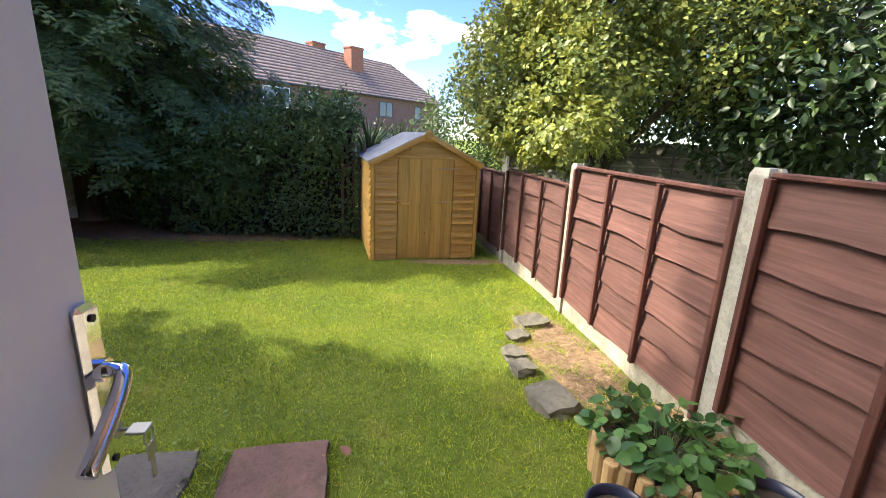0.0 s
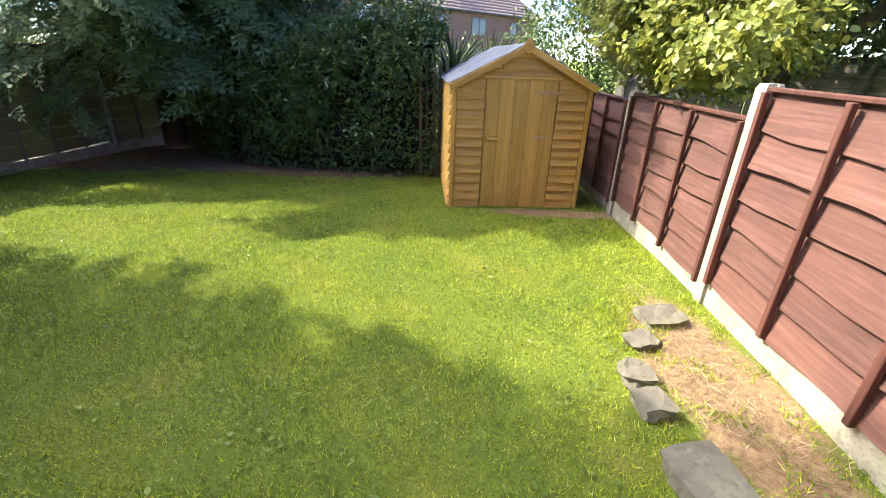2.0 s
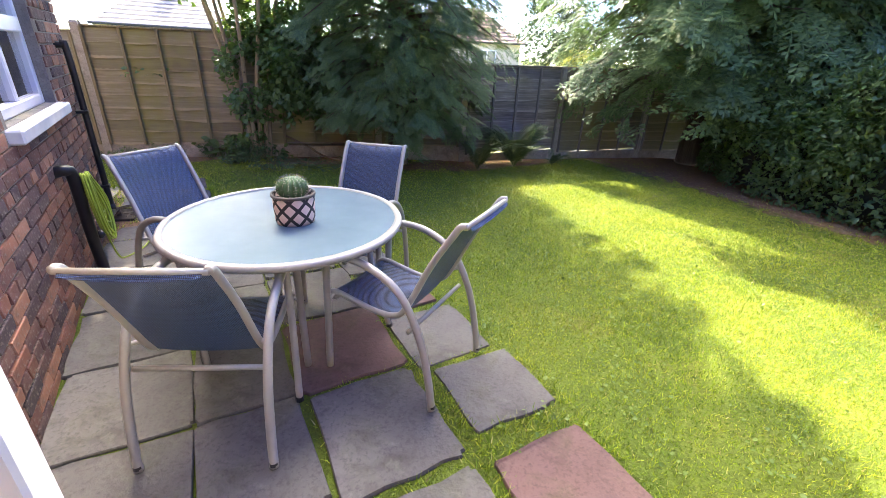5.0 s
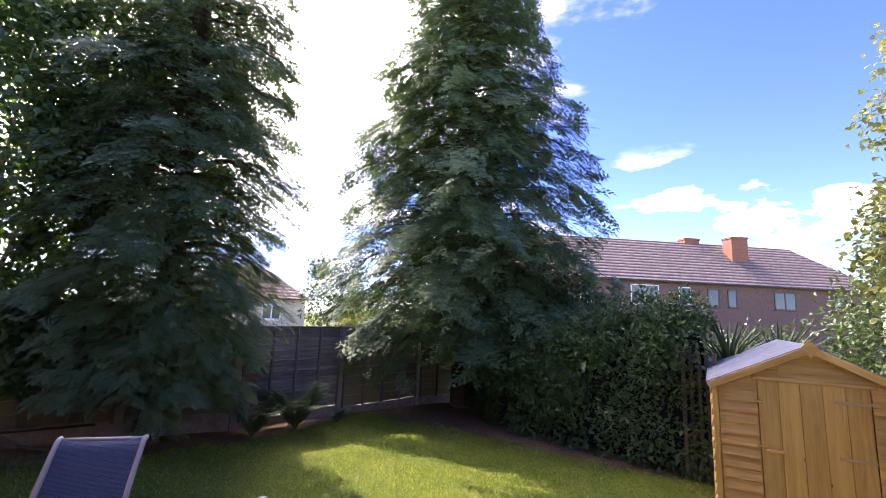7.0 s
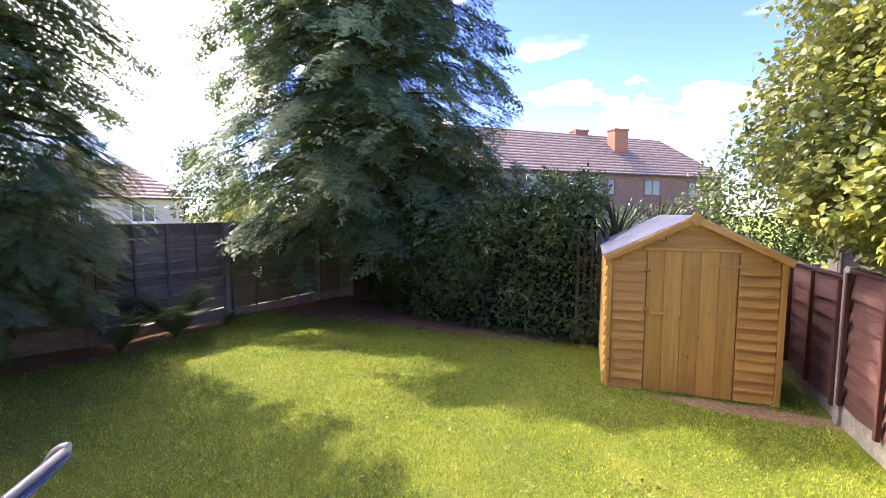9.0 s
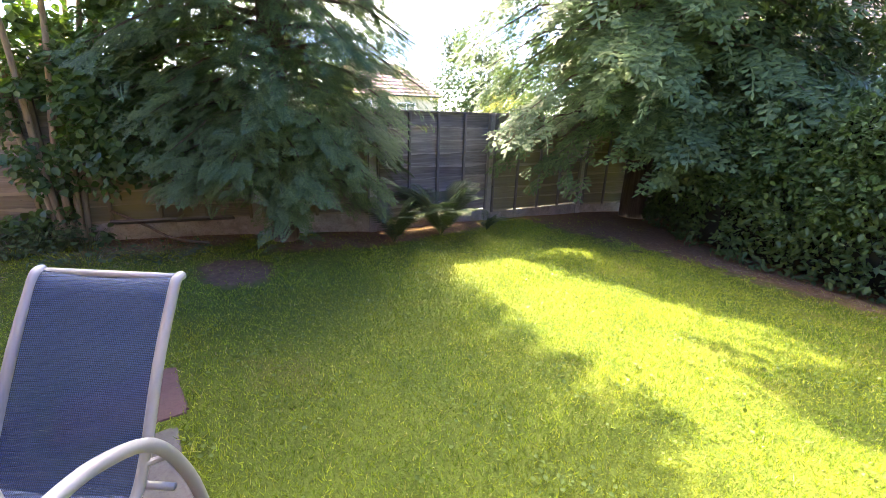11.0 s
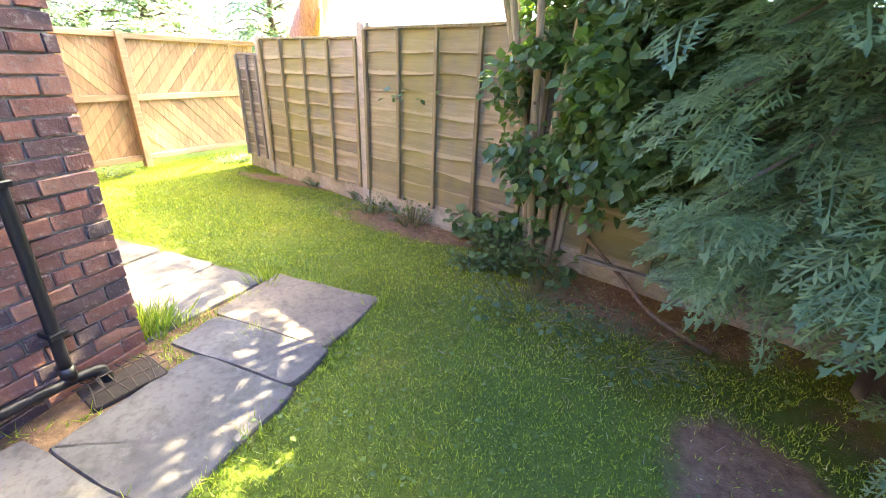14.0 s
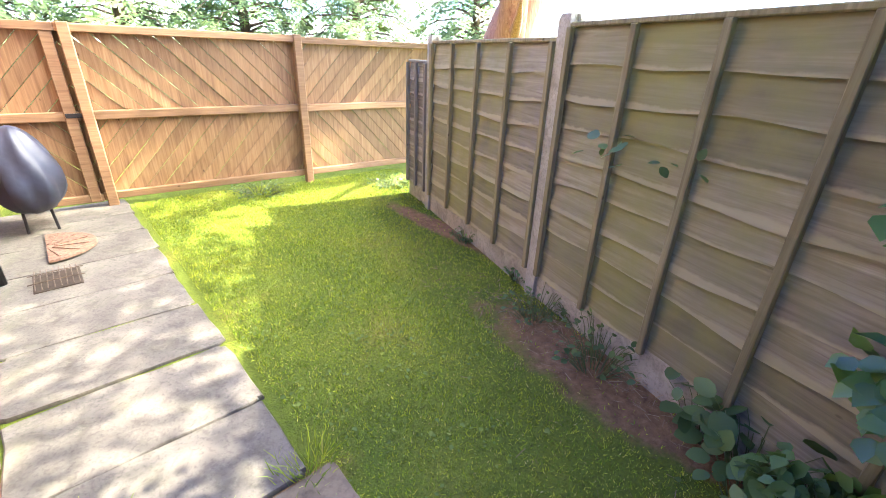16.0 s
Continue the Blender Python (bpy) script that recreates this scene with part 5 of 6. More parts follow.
# ---- pipes, drains and hose on the wall ----
dp = thing("drain_pipe", "black plastic waste pipe on the brick wall", "pipe", HOUSE)
part("upright", tubes([(curve_points([(0.36, -0.05, 1.45), (0.36, 0.03, 1.46), (0.36, 0.055, 1.42), (0.36, 0.055, 0.7), (0.37, 0.055, 0.13)], 6), 0.024)], 12), M_BLACK, dp, smooth=True)
part("branch_pipe", tubes([(curve_points([(1.2, 0.055, 0.17), (0.7, 0.055, 0.13), (0.3, 0.06, 0.09), (0.25, 0.07, 0.05), (0.245, 0.075, -0.03)], 6), 0.024)], 12), M_BLACK, dp, smooth=True)
for z0 in (0.32, 0.95):
    part("pipe_clip", boxed((0.325, 0.0, z0), (0.395, 0.084, z0 + 0.025), 0.004), M_BLACK, dp)
part("collar", tubes([([(0.368, 0.055, 0.17), (0.369, 0.055, 0.1)], 0.03)], 12), M_BLACK, dp, smooth=True)


def grate(x, y, w, d, turn, bent, label):
    g = thing("drain_grate", label, "drain", pose(x, y, 0.0, 0, 0, turn))
    part("gully", boxed((-w / 2, -d / 2, -0.05), (w / 2, d / 2, 0.012), 0.004), M_SOIL, g, "dark gully full of dead leaves")
    rnd = random.Random(int(w * 100))
    for k in range(8):
        xx = -w / 2 + w * (k + 0.5) / 8
        part("bar", tubes([(curve_points([(xx, -d / 2 - 0.02, 0.034), (xx + rnd.uniform(-bent, bent), 0, 0.04 + bent), (xx + rnd.uniform(-bent, bent), d / 2 + 0.03, 0.036)], 3), 0.0035)], 5), M_RUST, g)
    for yy in (-d / 4, d / 4):
        part("cross_bar", tubes([(curve_points([(-w / 2 - 0.02, yy, 0.042), (0, yy + bent, 0.045 + bent), (w / 2 + 0.02, yy, 0.042)], 3), 0.0035)], 5), M_RUST, g)


grate(-4.3, -0.07, 0.3, 0.2, -12, 0.02, "bent rusty wire grate over a drain by the wall")
grate(-4.75, -2.72, 0.26, 0.3, 0, 0.002, "dark metal drain grate in the path")
dp2 = thing("down_pipe", "black round rainwater pipe ending over the drain", "pipe", HOUSE)
part("pipe", tubes([([(-0.07, -2.5, 3.4), (-0.07, -2.5, 0.06)], 0.034)], 12), M_BLACK, dp2, smooth=True)

reel = thing("hose_hanger", "black waste pipe with a bracket on the brick wall", "pipe", HOUSE)
part("pipe", tubes([(curve_points([(1.6, -0.03, 0.74), (1.6, 0.05, 0.755), (1.58, 0.075, 0.7), (1.55, 0.07, 0.35), (1.5, 0.07, 0.0)], 6), 0.035)], 12), M_BLACK, reel, smooth=True)
hose = thing("garden_hose", "coiled yellow-green garden hose hanging on a pipe", "hose", HOUSE)
M_HOSE = plain("yellow_green_hose", (0.42, 0.52, 0.06), 0.45, vary=0.15)
loops = []
rnd = random.Random(5)
for k in range(11):
    dx, drop, w = rnd.uniform(-0.04, 0.05), rnd.uniform(0.28, 0.5), rnd.uniform(0.1, 0.19)
    y0 = 0.11 + 0.012 * (k % 4)
    loops.append((curve_points([(1.55 + dx, y0, 0.72), (1.47 + dx - w * 0.6, y0 + 0.02, 0.66 - drop * 0.25), (1.45 + dx - w, y0 + 0.03, 0.7 - drop * 0.7), (1.46 + dx - w * 0.5, y0 + 0.03, 0.7 - drop), (1.53 + dx, y0 + 0.02, 0.7 - drop * 0.8), (1.56 + dx, y0 + 0.01, 0.7 - drop * 0.4), (1.55 + dx, y0, 0.72)], 5), 0.0068))
for lp in loops:
    part("loop", tubes([lp], 6), M_HOSE, hose, smooth=True)
part("loose_end", tubes([(curve_points([(1.5, 0.14, 0.3), (1.42, 0.16, 0.08), (1.35, 0.2, 0.03), (1.2, 0.3, 0.03), (1.05, 0.34, 0.03)], 6), 0.0068)], 6), M_HOSE, hose, smooth=True)
part("nozzle", tubes([([(1.05, 0.34, 0.035), (0.98, 0.36, 0.04), (0.93, 0.37, 0.045)], [0.016, 0.02, 0.012])], 8), plain("hose_nozzle", (0.25, 0.35, 0.1), 0.4), hose)

# ---- patio furniture ----
M_FRAME = plain("painted_chair_frame", (0.4, 0.385, 0.355), 0.42, 0.2, vary=0.08)
tx = Mat("blue_mesh_fabric", 0.55)
t_w = tx.n.new("ShaderNodeTexWave")
t_w.inputs["Scale"].default_value = 60
tx.l.new(tx.co, t_w.inputs["Vector"])
t_w2 = tx.n.new("ShaderNodeTexWave")
t_w2.bands_direction = "Z"
t_w2.inputs["Scale"].default_value = 60
tx.l.new(tx.co, t_w2.inputs["Vector"])
weave = tx.math("MULTIPLY", t_w.outputs["Fac"], t_w2.outputs["Fac"])
tx.color(tx.mix(weave, (0.025, 0.05, 0.11), (0.085, 0.15, 0.31))).bump(weave, 0.4, 0.001)
clear_n = tx.n.new("ShaderNodeBsdfTransparent")
mx_n = tx.n.new("ShaderNodeMixShader")
mx_n.inputs[0].default_value = 0.28
tx.l.new(tx.b.outputs[0], mx_n.inputs[1])
tx.l.new(clear_n.outputs[0], mx_n.inputs[2])
tx.l.new(mx_n.outputs[0], tx.n["Material Output"].inputs[0])
M_MESH = tx.m
W2 = 0.205


def ribbon(profile, half, thick, steps=8):
    """A sheet of cloth that follows a profile of (y, z) points, sagging a little in its middle."""
    pts = [(p.y, p.z) for p in curve_points([(0, y, z) for y, z in profile], 6)]
    bm = bmesh.new()
    rows = []
    for s in (0, 1):
        for y, z in pts:
            rows.append([bm.verts.new((half * (2 * k / steps - 1), y, z - s * thick - 0.012 * (1 - (2 * k / steps - 1) ** 2))) for k in range(steps + 1)])
    n = len(pts)
    for s in (0, 1):
        for i in range(n - 1):
            for k in range(steps):
                a, b = rows[s * n + i], rows[s * n + i + 1]
                bm.faces.new((a[k], a[k + 1], b[k + 1], b[k]))
    return bm


def chair(m):
    """Stacking garden chair: it looks along local +y; the origin lies between its rear feet."""
    c = thing("garden_chair", "grey metal garden chair with blue mesh sling seat", "chair", m, "chairs round the table")
    back = [(0.62, 0.40), (0.56, 0.425), (0.36, 0.395), (0.24, 0.40), (0.17, 0.46), (0.05, 0.70), (-0.045, 0.855), (-0.075, 0.897), (-0.1, 0.902)]
    seat = [(0.62, 0.40), (0.56, 0.425), (0.4, 0.4), (0.26, 0.395), (0.2, 0.415)]
    rest_b = [(0.2, 0.415), (0.155, 0.49), (0.075, 0.645), (-0.015, 0.81), (-0.055, 0.878), (-0.09, 0.904), (-0.115, 0.888)]
    part("seat", ribbon(seat, W2 - 0.015, 0.003), M_MESH, c, "blue mesh sling seat", True)
    part("backrest", ribbon(rest_b, W2 - 0.015, 0.003), M_MESH, c, "blue mesh sling backrest", True)
    for s in (-1, 1):
        x = s * W2
        part("side_rail", tubes([(curve_points([(x, y, z) for y, z in back], 5), 0.014)], 10), M_FRAME, c, smooth=True)
        xo = s * (W2 + 0.045)
        part("leg", tubes([(curve_points([(xo, 0.6, 0.0), (xo, 0.585, 0.3), (xo, 0.575, 0.56), (xo, 0.545, 0.632), (xo, 0.46, 0.65), (xo, 0.32, 0.635), (xo, 0.17, 0.55), (xo, 0.07, 0.36), (xo, 0.02, 0.15), (xo, 0.0, 0.0)], 5), 0.0175)], 10), M_FRAME, c, smooth=True)
        part("bracket", tubes([([(xo, 0.575, 0.4), (x, 0.575, 0.42)], 0.009)], 8), M_FRAME, c)
        part("bracket", tubes([([(xo, 0.13, 0.48), (x, 0.165, 0.48)], 0.009)], 8), M_FRAME, c)
        for y in (0.0, 0.6):
            part("foot", tubes([([(xo, y, 0.0), (xo, y, 0.025)], 0.0165)], 10), M_BLACK, c)
    part("cross_rail", tubes([([(-W2 - 0.045, 0.13, 0.375), (W2 + 0.045, 0.13, 0.375)], 0.011)], 8), M_FRAME, c, smooth=True)
    part("top_rail", tubes([([(-W2, -0.095, 0.897), (W2, -0.095, 0.897)], 0.011)], 8), M_FRAME, c, smooth=True)
    part("cross_rail", tubes([([(-W2, 0.58, 0.385), (W2, 0.58, 0.385)], 0.011)], 8), M_FRAME, c, smooth=True)
    return c


def facing(mid, way):
    return pose(mid[0], mid[1], 0.02, 0, 0, math.degrees(math.atan2(-way[0], way[1])))


ch = chair(facing((-0.93, 0.51), (-0.91, 0.41)))
for mid, way in (((-0.962, 1.625), (-0.833, -0.553)), ((-2.29, 1.676), (0.7615, -0.648)), ((-2.48, 0.42), (0.82, 0.57))):
    copy_thing(ch, facing(mid, way))

TC = (-1.63, 1.0)
table = thing("garden_table", "round frosted glass garden table with a metal rim", "table", pose(TC[0], TC[1], 0.02))
TR, TH = 0.55, 0.715
M_FROST = Mat("frosted_blue_glass", 0.3)
M_FROST.color(M_FROST.ramp(M_FROST.noise(7, 5), [(0.3, (0.11, 0.17, 0.205)), (0.7, (0.14, 0.205, 0.245))]))
M_FROST.b.inputs["Specular IOR Level"].default_value = 0.3
part("glass_top", lathe([(0.0001, TH - 0.008), (TR - 0.012, TH - 0.008), (TR - 0.012, TH), (0.0001, TH)], 64), M_FROST.m, table, "frosted blue-grey glass top")
ring = [(TR * math.cos(a), TR * math.sin(a)) for a in np.linspace(0, 2 * math.pi, 65)]
part("rim", lathe([(TR - 0.022, TH - 0.024), (TR + 0.008, TH - 0.024), (TR + 0.016, TH - 0.008), (TR + 0.008, TH + 0.006), (TR - 0.02, TH + 0.006), (TR - 0.022, TH - 0.024)], 72), M_FRAME, table, smooth=True)
for k in range(4):
    a = radians(-12 + 90 * k)
    ca, sa = math.cos(a), math.sin(a)
    part("leg", tubes([(curve_points([(0.5 * ca, 0.5 * sa, 0.0), (0.42 * ca, 0.42 * sa, 0.3), (0.4 * ca, 0.4 * sa, 0.55), (0.44 * ca, 0.44 * sa, 0.66), (0.5 * ca, 0.5 * sa, TH - 0.03)], 5), 0.016)], 10), M_FRAME, table, smooth=True)
    part("foot", tubes([([(0.5 * ca, 0.5 * sa, 0.0), (0.5 * ca, 0.5 * sa, 0.02)], 0.019)], 10), M_BLACK, table)

# ---- cactus pot on the table ----
pot_m = Mat("lattice_basket", 0.7)
uvn = pot_m.n.new("ShaderNodeTexCoord").outputs["Object"]
sep = pot_m.n.new("ShaderNodeSeparateXYZ")
pot_m.l.new(uvn, sep.inputs[0])
ang = pot_m.math("MULTIPLY", pot_m.math("ARCTAN2", sep.outputs["Y"], sep.outputs["X"]), 8 / (2 * math.pi))
zz = pot_m.math("MULTIPLY", sep.outputs["Z"], 13.0)
d1 = pot_m.math("PINGPONG", pot_m.math("ADD", ang, zz), 0.5)
d2 = pot_m.math("PINGPONG", pot_m.math("SUBTRACT", ang, zz), 0.5)
dm = pot_m.math("MINIMUM", d1, d2)
pot_m.color(pot_m.mix(pot_m.steps(dm, 0.13, 0.155), (0.02, 0.016, 0.015), (0.62, 0.47, 0.4))).bump(dm, 0.6, 0.004)
pot = thing("cactus_pot", "black and cream lattice patterned pot on the table", "plant pot", pose(TC[0] + 0.06, TC[1] + 0.03, 0.02 + TH + 0.001))
part("pot", lathe([(0.001, 0.0), (0.088, 0.0), (0.093, 0.02), (0.098, 0.135), (0.09, 0.135), (0.086, 0.11)], 32), pot_m.m, pot, smooth=True)
part("rim", lathe([(0.097, 0.128), (0.103, 0.134), (0.103, 0.142), (0.093, 0.145), (0.089, 0.138)], 32), plain("dark_rim", (0.06, 0.05, 0.045), 0.5), pot, smooth=True)
part("soil", lathe([(0.001, 0.118), (0.088, 0.114)], 24), M_SOIL, pot)
cac = thing("cactus", "round ribbed green cactus with pale spines", "cactus", pose(TC[0] + 0.055, TC[1] + 0.03, 0.02 + TH + 0.115))
bm = bmesh.new()
rings = []
for i in range(13):
    th = math.pi * (0.04 + 0.86 * i / 12)
    rr, hh = 0.066 * math.sin(th), 0.05 + 0.055 * math.cos(th)
    rings.append([bm.verts.new(((rr * (1 + 0.13 * math.cos(16 * 2 * math.pi * j / 64))) * math.cos(2 * math.pi * j / 64), (rr * (1 + 0.13 * math.cos(16 * 2 * math.pi * j / 64))) * math.sin(2 * math.pi * j / 64), hh)) for j in range(64)])
for a, b in zip(rings, rings[1:]):
    for j in range(64):
        bm.faces.new((a[j], b[j], b[(j + 1) % 64], a[(j + 1) % 64]))
bm.faces.new(rings[0])
part("body", bm, plain("cactus_skin", (0.06, 0.13, 0.045), 0.6, vary=0.2), cac, smooth=True)
sp_c, sp_d = [], []
for j in range(16):
    for i in range(1, 12):
        th = math.pi * (0.06 + 0.7 * i / 12)
        a = 2 * math.pi * j / 16
        o = Vector((math.sin(th) * math.cos(a), math.sin(th) * math.sin(a), math.cos(th)))
        for q in range(4):
            sp_c.append((0.074 * o.x, 0.074 * o.y, 0.05 + 0.057 * o.z))
            sp_d.append(tuple(o + Vector((RNG.normal(), RNG.normal(), RNG.normal())) * 0.7))
hang("spine", scatter("spine", sp_c, sp_d, RNG.normal(size=(len(sp_c), 3)), np.full(len(sp_c), 0.016), [(-0.04, 0, 0), (0.04, 0, 0), (0, 1, 0)], [(0, 1, 2)], plain("pale_spines", (0.6, 0.55, 0.42), 0.6)), cac)

# ---- border: planter of log stakes, pots, stones ----
PLC, PLR = (1.47, 1.5), 0.29
planter = thing("log_planter", "round planter of short wooden stakes full of plants", "planter", pose(*PLC, 0))
M_LOG = wood("log_stake", (0.22, 0.13, 0.06), (0.4, 0.26, 0.13), (0.52, 0.37, 0.2), along="z", worn=0.3).m
for k in range(25):
    a = 2 * math.pi * k / 25
    h = 0.19 + 0.025 * math.sin(k * 2.3)
    bm = lathe([(0.001, -0.1), (0.034, -0.1), (0.034, h - 0.008), (0.03, h), (0.001, h)], 10)
    part("stake", bm, M_LOG, planter, m=pose(PLR * math.cos(a), PLR * math.sin(a), 0, 2 * math.sin(k), 2 * math.cos(k * 1.7), 0))
part("soil", lathe([(0.001, 0.13), (PLR - 0.03, 0.12)], 24), M_SOIL, planter)
rng = np.random.default_rng(77)


def rosette_leaves(n, spread, height, rng, tilt=0.5):
    r = spread * np.sqrt(rng.uniform(0.02, 1, n))
    a = rng.uniform(0, 2 * math.pi, n)
    c = np.stack([r * np.cos(a), r * np.sin(a), rng.uniform(0.35, 1.0, n) * height], 1)
    d = np.stack([np.cos(a), np.sin(a), np.full(n, -0.15)], 1) + rng.normal(size=(n, 3)) * 0.7
    nn = np.array([0, 0, 1.0]) + np.stack([np.cos(a), np.sin(a), np.zeros(n)], 1) * tilt + rng.normal(size=(n, 3)) * 0.25
    return c, d, nn


def leafy_clump(name, at, n, spread, height, size, mat, label, cat, seed, stalks=True):
    rng = np.random.default_rng(seed)
    top = thing(name, label, cat, pose(*at))
    c, d, nn = rosette_leaves(n, spread, height, rng)
    if stalks:
        bm = tubes([([(p[0] * 0.4, p[1] * 0.4, -0.02), (p[0] * 0.75, p[1] * 0.75, p[2] * 0.75), tuple(p)], [0.003, 0.002, 0.0015]) for p in c[:120]], 4)
        tagged(part("stalk", bm, M_STALK, top), kind="stuff")
    big = [(0, 0, 0), (0.2, 0.1, 0.03), (0.36, 0.35, 0.05), (0.34, 0.65, 0.03), (0.15, 0.9, -0.03), (0, 1, -0.06), (-0.15, 0.9, -0.03), (-0.34, 0.65, 0.03), (-0.36, 0.35, 0.05), (-0.2, 0.1, 0.03), (0, 0.5, -0.02)]
    f = [(k, (k + 1) % 10, 10) for k in range(10)]
    hang("leaves", scatter("leaves", c, d, nn, rng.uniform(0.6, 1.15, n) * size, big, f, mat), top)
    return top


M_STALK = plain("green_stalk", (0.1, 0.13, 0.04), 0.6)
M_STRAW = leaf_mat("strawberry_leaves", (0.03, 0.08, 0.025), (0.05, 0.13, 0.035), (0.11, 0.22, 0.05), 0.3, 0.4)
leafy_clump("strawberry_plant", (*PLC, 0.13), 260, 0.33, 0.16, 0.078, M_STRAW, "bushy green strawberry plant in the log planter", "plant", 81)
M_POTBLUE = plain("dark_blue_pot", (0.02, 0.025, 0.055), 0.3)
M_TERRA = plain("terracotta", (0.45, 0.17, 0.08), 0.8, vary=0.15)


def flower_pot(x, y, r, h, mat, label):
    p = thing("plant_pot", label, "plant pot", pose(x, y, 0.0))
    part("pot", lathe([(0.001, 0), (r * 0.72, 0), (r * 0.95, h - 0.03), (r, h - 0.028), (r, h), (r * 0.91, h), (r * 0.88, h - 0.05)], 32), mat, p, smooth=True)
    part("soil", lathe([(0.001, h - 0.035), (r * 0.9, h - 0.045)], 20), M_SOIL, p)
    return p


flower_pot(1.06, 1.23, 0.125, 0.17, M_POTBLUE, "round dark blue plant pot with bare soil")
flower_pot(1.29, 1.08, 0.1, 0.15, M_POTBLUE, "small dark blue plant pot with bare soil")
flower_pot(1.5, 1.02, 0.1, 0.16, M_TERRA, "small terracotta plant pot with soil")
flower_pot(1.66, 1.14, 0.14, 0.2, M_POTBLUE, "large dark blue plant pot with bare soil")


def stone(x, y, lx, ly, h, turn, seed):
    rnd = random.Random(seed)
    bm = bmesh.new()
    bmesh.ops.create_cube(bm, size=1.0)
    bmesh.ops.subdivide_edges(bm, edges=bm.edges, cuts=2, use_grid_fill=True)
    for v in bm.verts:
        v.co = Vector((v.co.x * lx, v.co.y * ly, v.co.z * h)) * (1 - 0.1 * (abs(v.co.x) > 0.45) * (abs(v.co.y) > 0.45)) + Vector((rnd.uniform(-1, 1), rnd.uniform(-1, 1), rnd.uniform(-0.5, 0.5))) * 0.014
    ob = new("edging_stone", bm_mesh("edging_stone", bm, M_STONE))
    ob.matrix_basis = pose(x, y, gz(x, y) + h * 0.22, rnd.uniform(-3, 3), rnd.uniform(-3, 3), turn)
    return tagged(ob, "rough grey-brown stone edging the border", "stone", "border edging stones")


for k, (x, y, lx, ly, h, t) in enumerate([(1.22, 2.12, 0.24, 0.28, 0.08, 12), (1.2, 2.52, 0.15, 0.16, 0.07, 5), (1.21, 2.72, 0.15, 0.16, 0.07, -8), (1.36, 3.02, 0.17, 0.14, 0.06, 20), (1.58, 3.28, 0.28, 0.19, 0.07, 8)]):
    stone(x, y, lx, ly, h, t, k)

# ---- along the boundaries ----
pick = thing("picket_fence", "short dark picket fence beside the shed", "fence", pose(-0.12, 7.0, gz(0, 6.95)))
for k in range(5):
    bm = boxed((0.085 * k, 0, 0.05), (0.085 * k + 0.045, 0.018, 1.5 - 0.02 * (k % 2)), 0.003)
    part("picket", bm, M_BARK, pick)
for zz in (0.3, 1.1):
    part("rail", boxed((-0.02, 0.02, zz), (0.45, 0.05, zz + 0.06), 0.004), M_REDDARK, pick)

board_t = new("leaning_board", bm_mesh("leaning_board", boxed((-0.55, -0.012, 0), (0.55, 0.012, 0.2), 0.004), M_GREYW))
board_t.matrix_basis = pose(-6.12, 2.3, 0.2, 70, 0, 72)
tagged(board_t, "grey weathered board lying under the conifer", "board")
stick = new("fallen_branch", bm_mesh("fallen_branch", tubes([(curve_points([(-6.35, 1.75, 0.32), (-6.1, 2.0, 0.2), (-5.9, 2.2, 0.08), (-5.7, 2.5, 0.03)], 5), [0.014] * 16)], 7), M_BARK, True))
tagged(stick, "dark fallen stick on the soil", "stick")


def fern(x, y, n, length, seed, label, z=0.0):
    rng = np.random.default_rng(seed)
    top = thing("fern", label, "fern", pose(x, y, z))
    C, D, N, Sz = [], [], [], []
    stems = []
    for k in range(n):
        a = rng.uniform(0, 2 * math.pi)
        ln = length * rng.uniform(0.7, 1.1)
        o = np.array([math.cos(a), math.sin(a), 0])
        lean = rng.uniform(0.3, 0.8)
        pts = [o * ln * lean * t + np.array([0, 0, ln * (1.15 * t - (0.3 + 0.55 * lean) * t * t)]) for t in np.linspace(0, 1, 32)]
        stems.append(([tuple(p) for p in pts[::4]], 0.003))
        side = np.array([-o[1], o[0], 0])
        for i in range(3, 32):
            t = i / 32
            w = ln * 0.17 * math.sin(math.pi * min(1, t * 0.9 + 0.12)) ** 0.8 + 0.01
            tang = pts[min(i + 1, 31)] - pts[i - 1]
            tang /= np.linalg.norm(tang) + 1e-9
            for s in (-1, 1):
                C.append(pts[i]), D.append(side * s + tang * 0.45), N.append(np.cross(side, tang) * -1 + np.array([0, 0, 0.6])), Sz.append(w)
    part("stem", tubes(stems, 4), M_STALK, top)
    leaf = [(0, 0, 0), (0.045, 0.3, 0), (0.03, 0.7, -0.03), (0, 1, -0.08), (-0.03, 0.7, -0.03), (-0.045, 0.3, 0)]
    hang("fronds", scatter("fronds", C, D, N, Sz, leaf, LEAF_F, M_FERN), top)
    return top


fern(-5.0, 5.0, 34, 1.05, 91, "large arching green fern by the back fence", gz(-5, 5))
fern(-5.0, 4.3, 18, 0.85, 92, "dark fern under the conifer branches", gz(-5, 4.4))
fern(-4.95, 5.75, 10, 0.4, 93, "small fern at the foot of the fence post", gz(-5, 5.7))

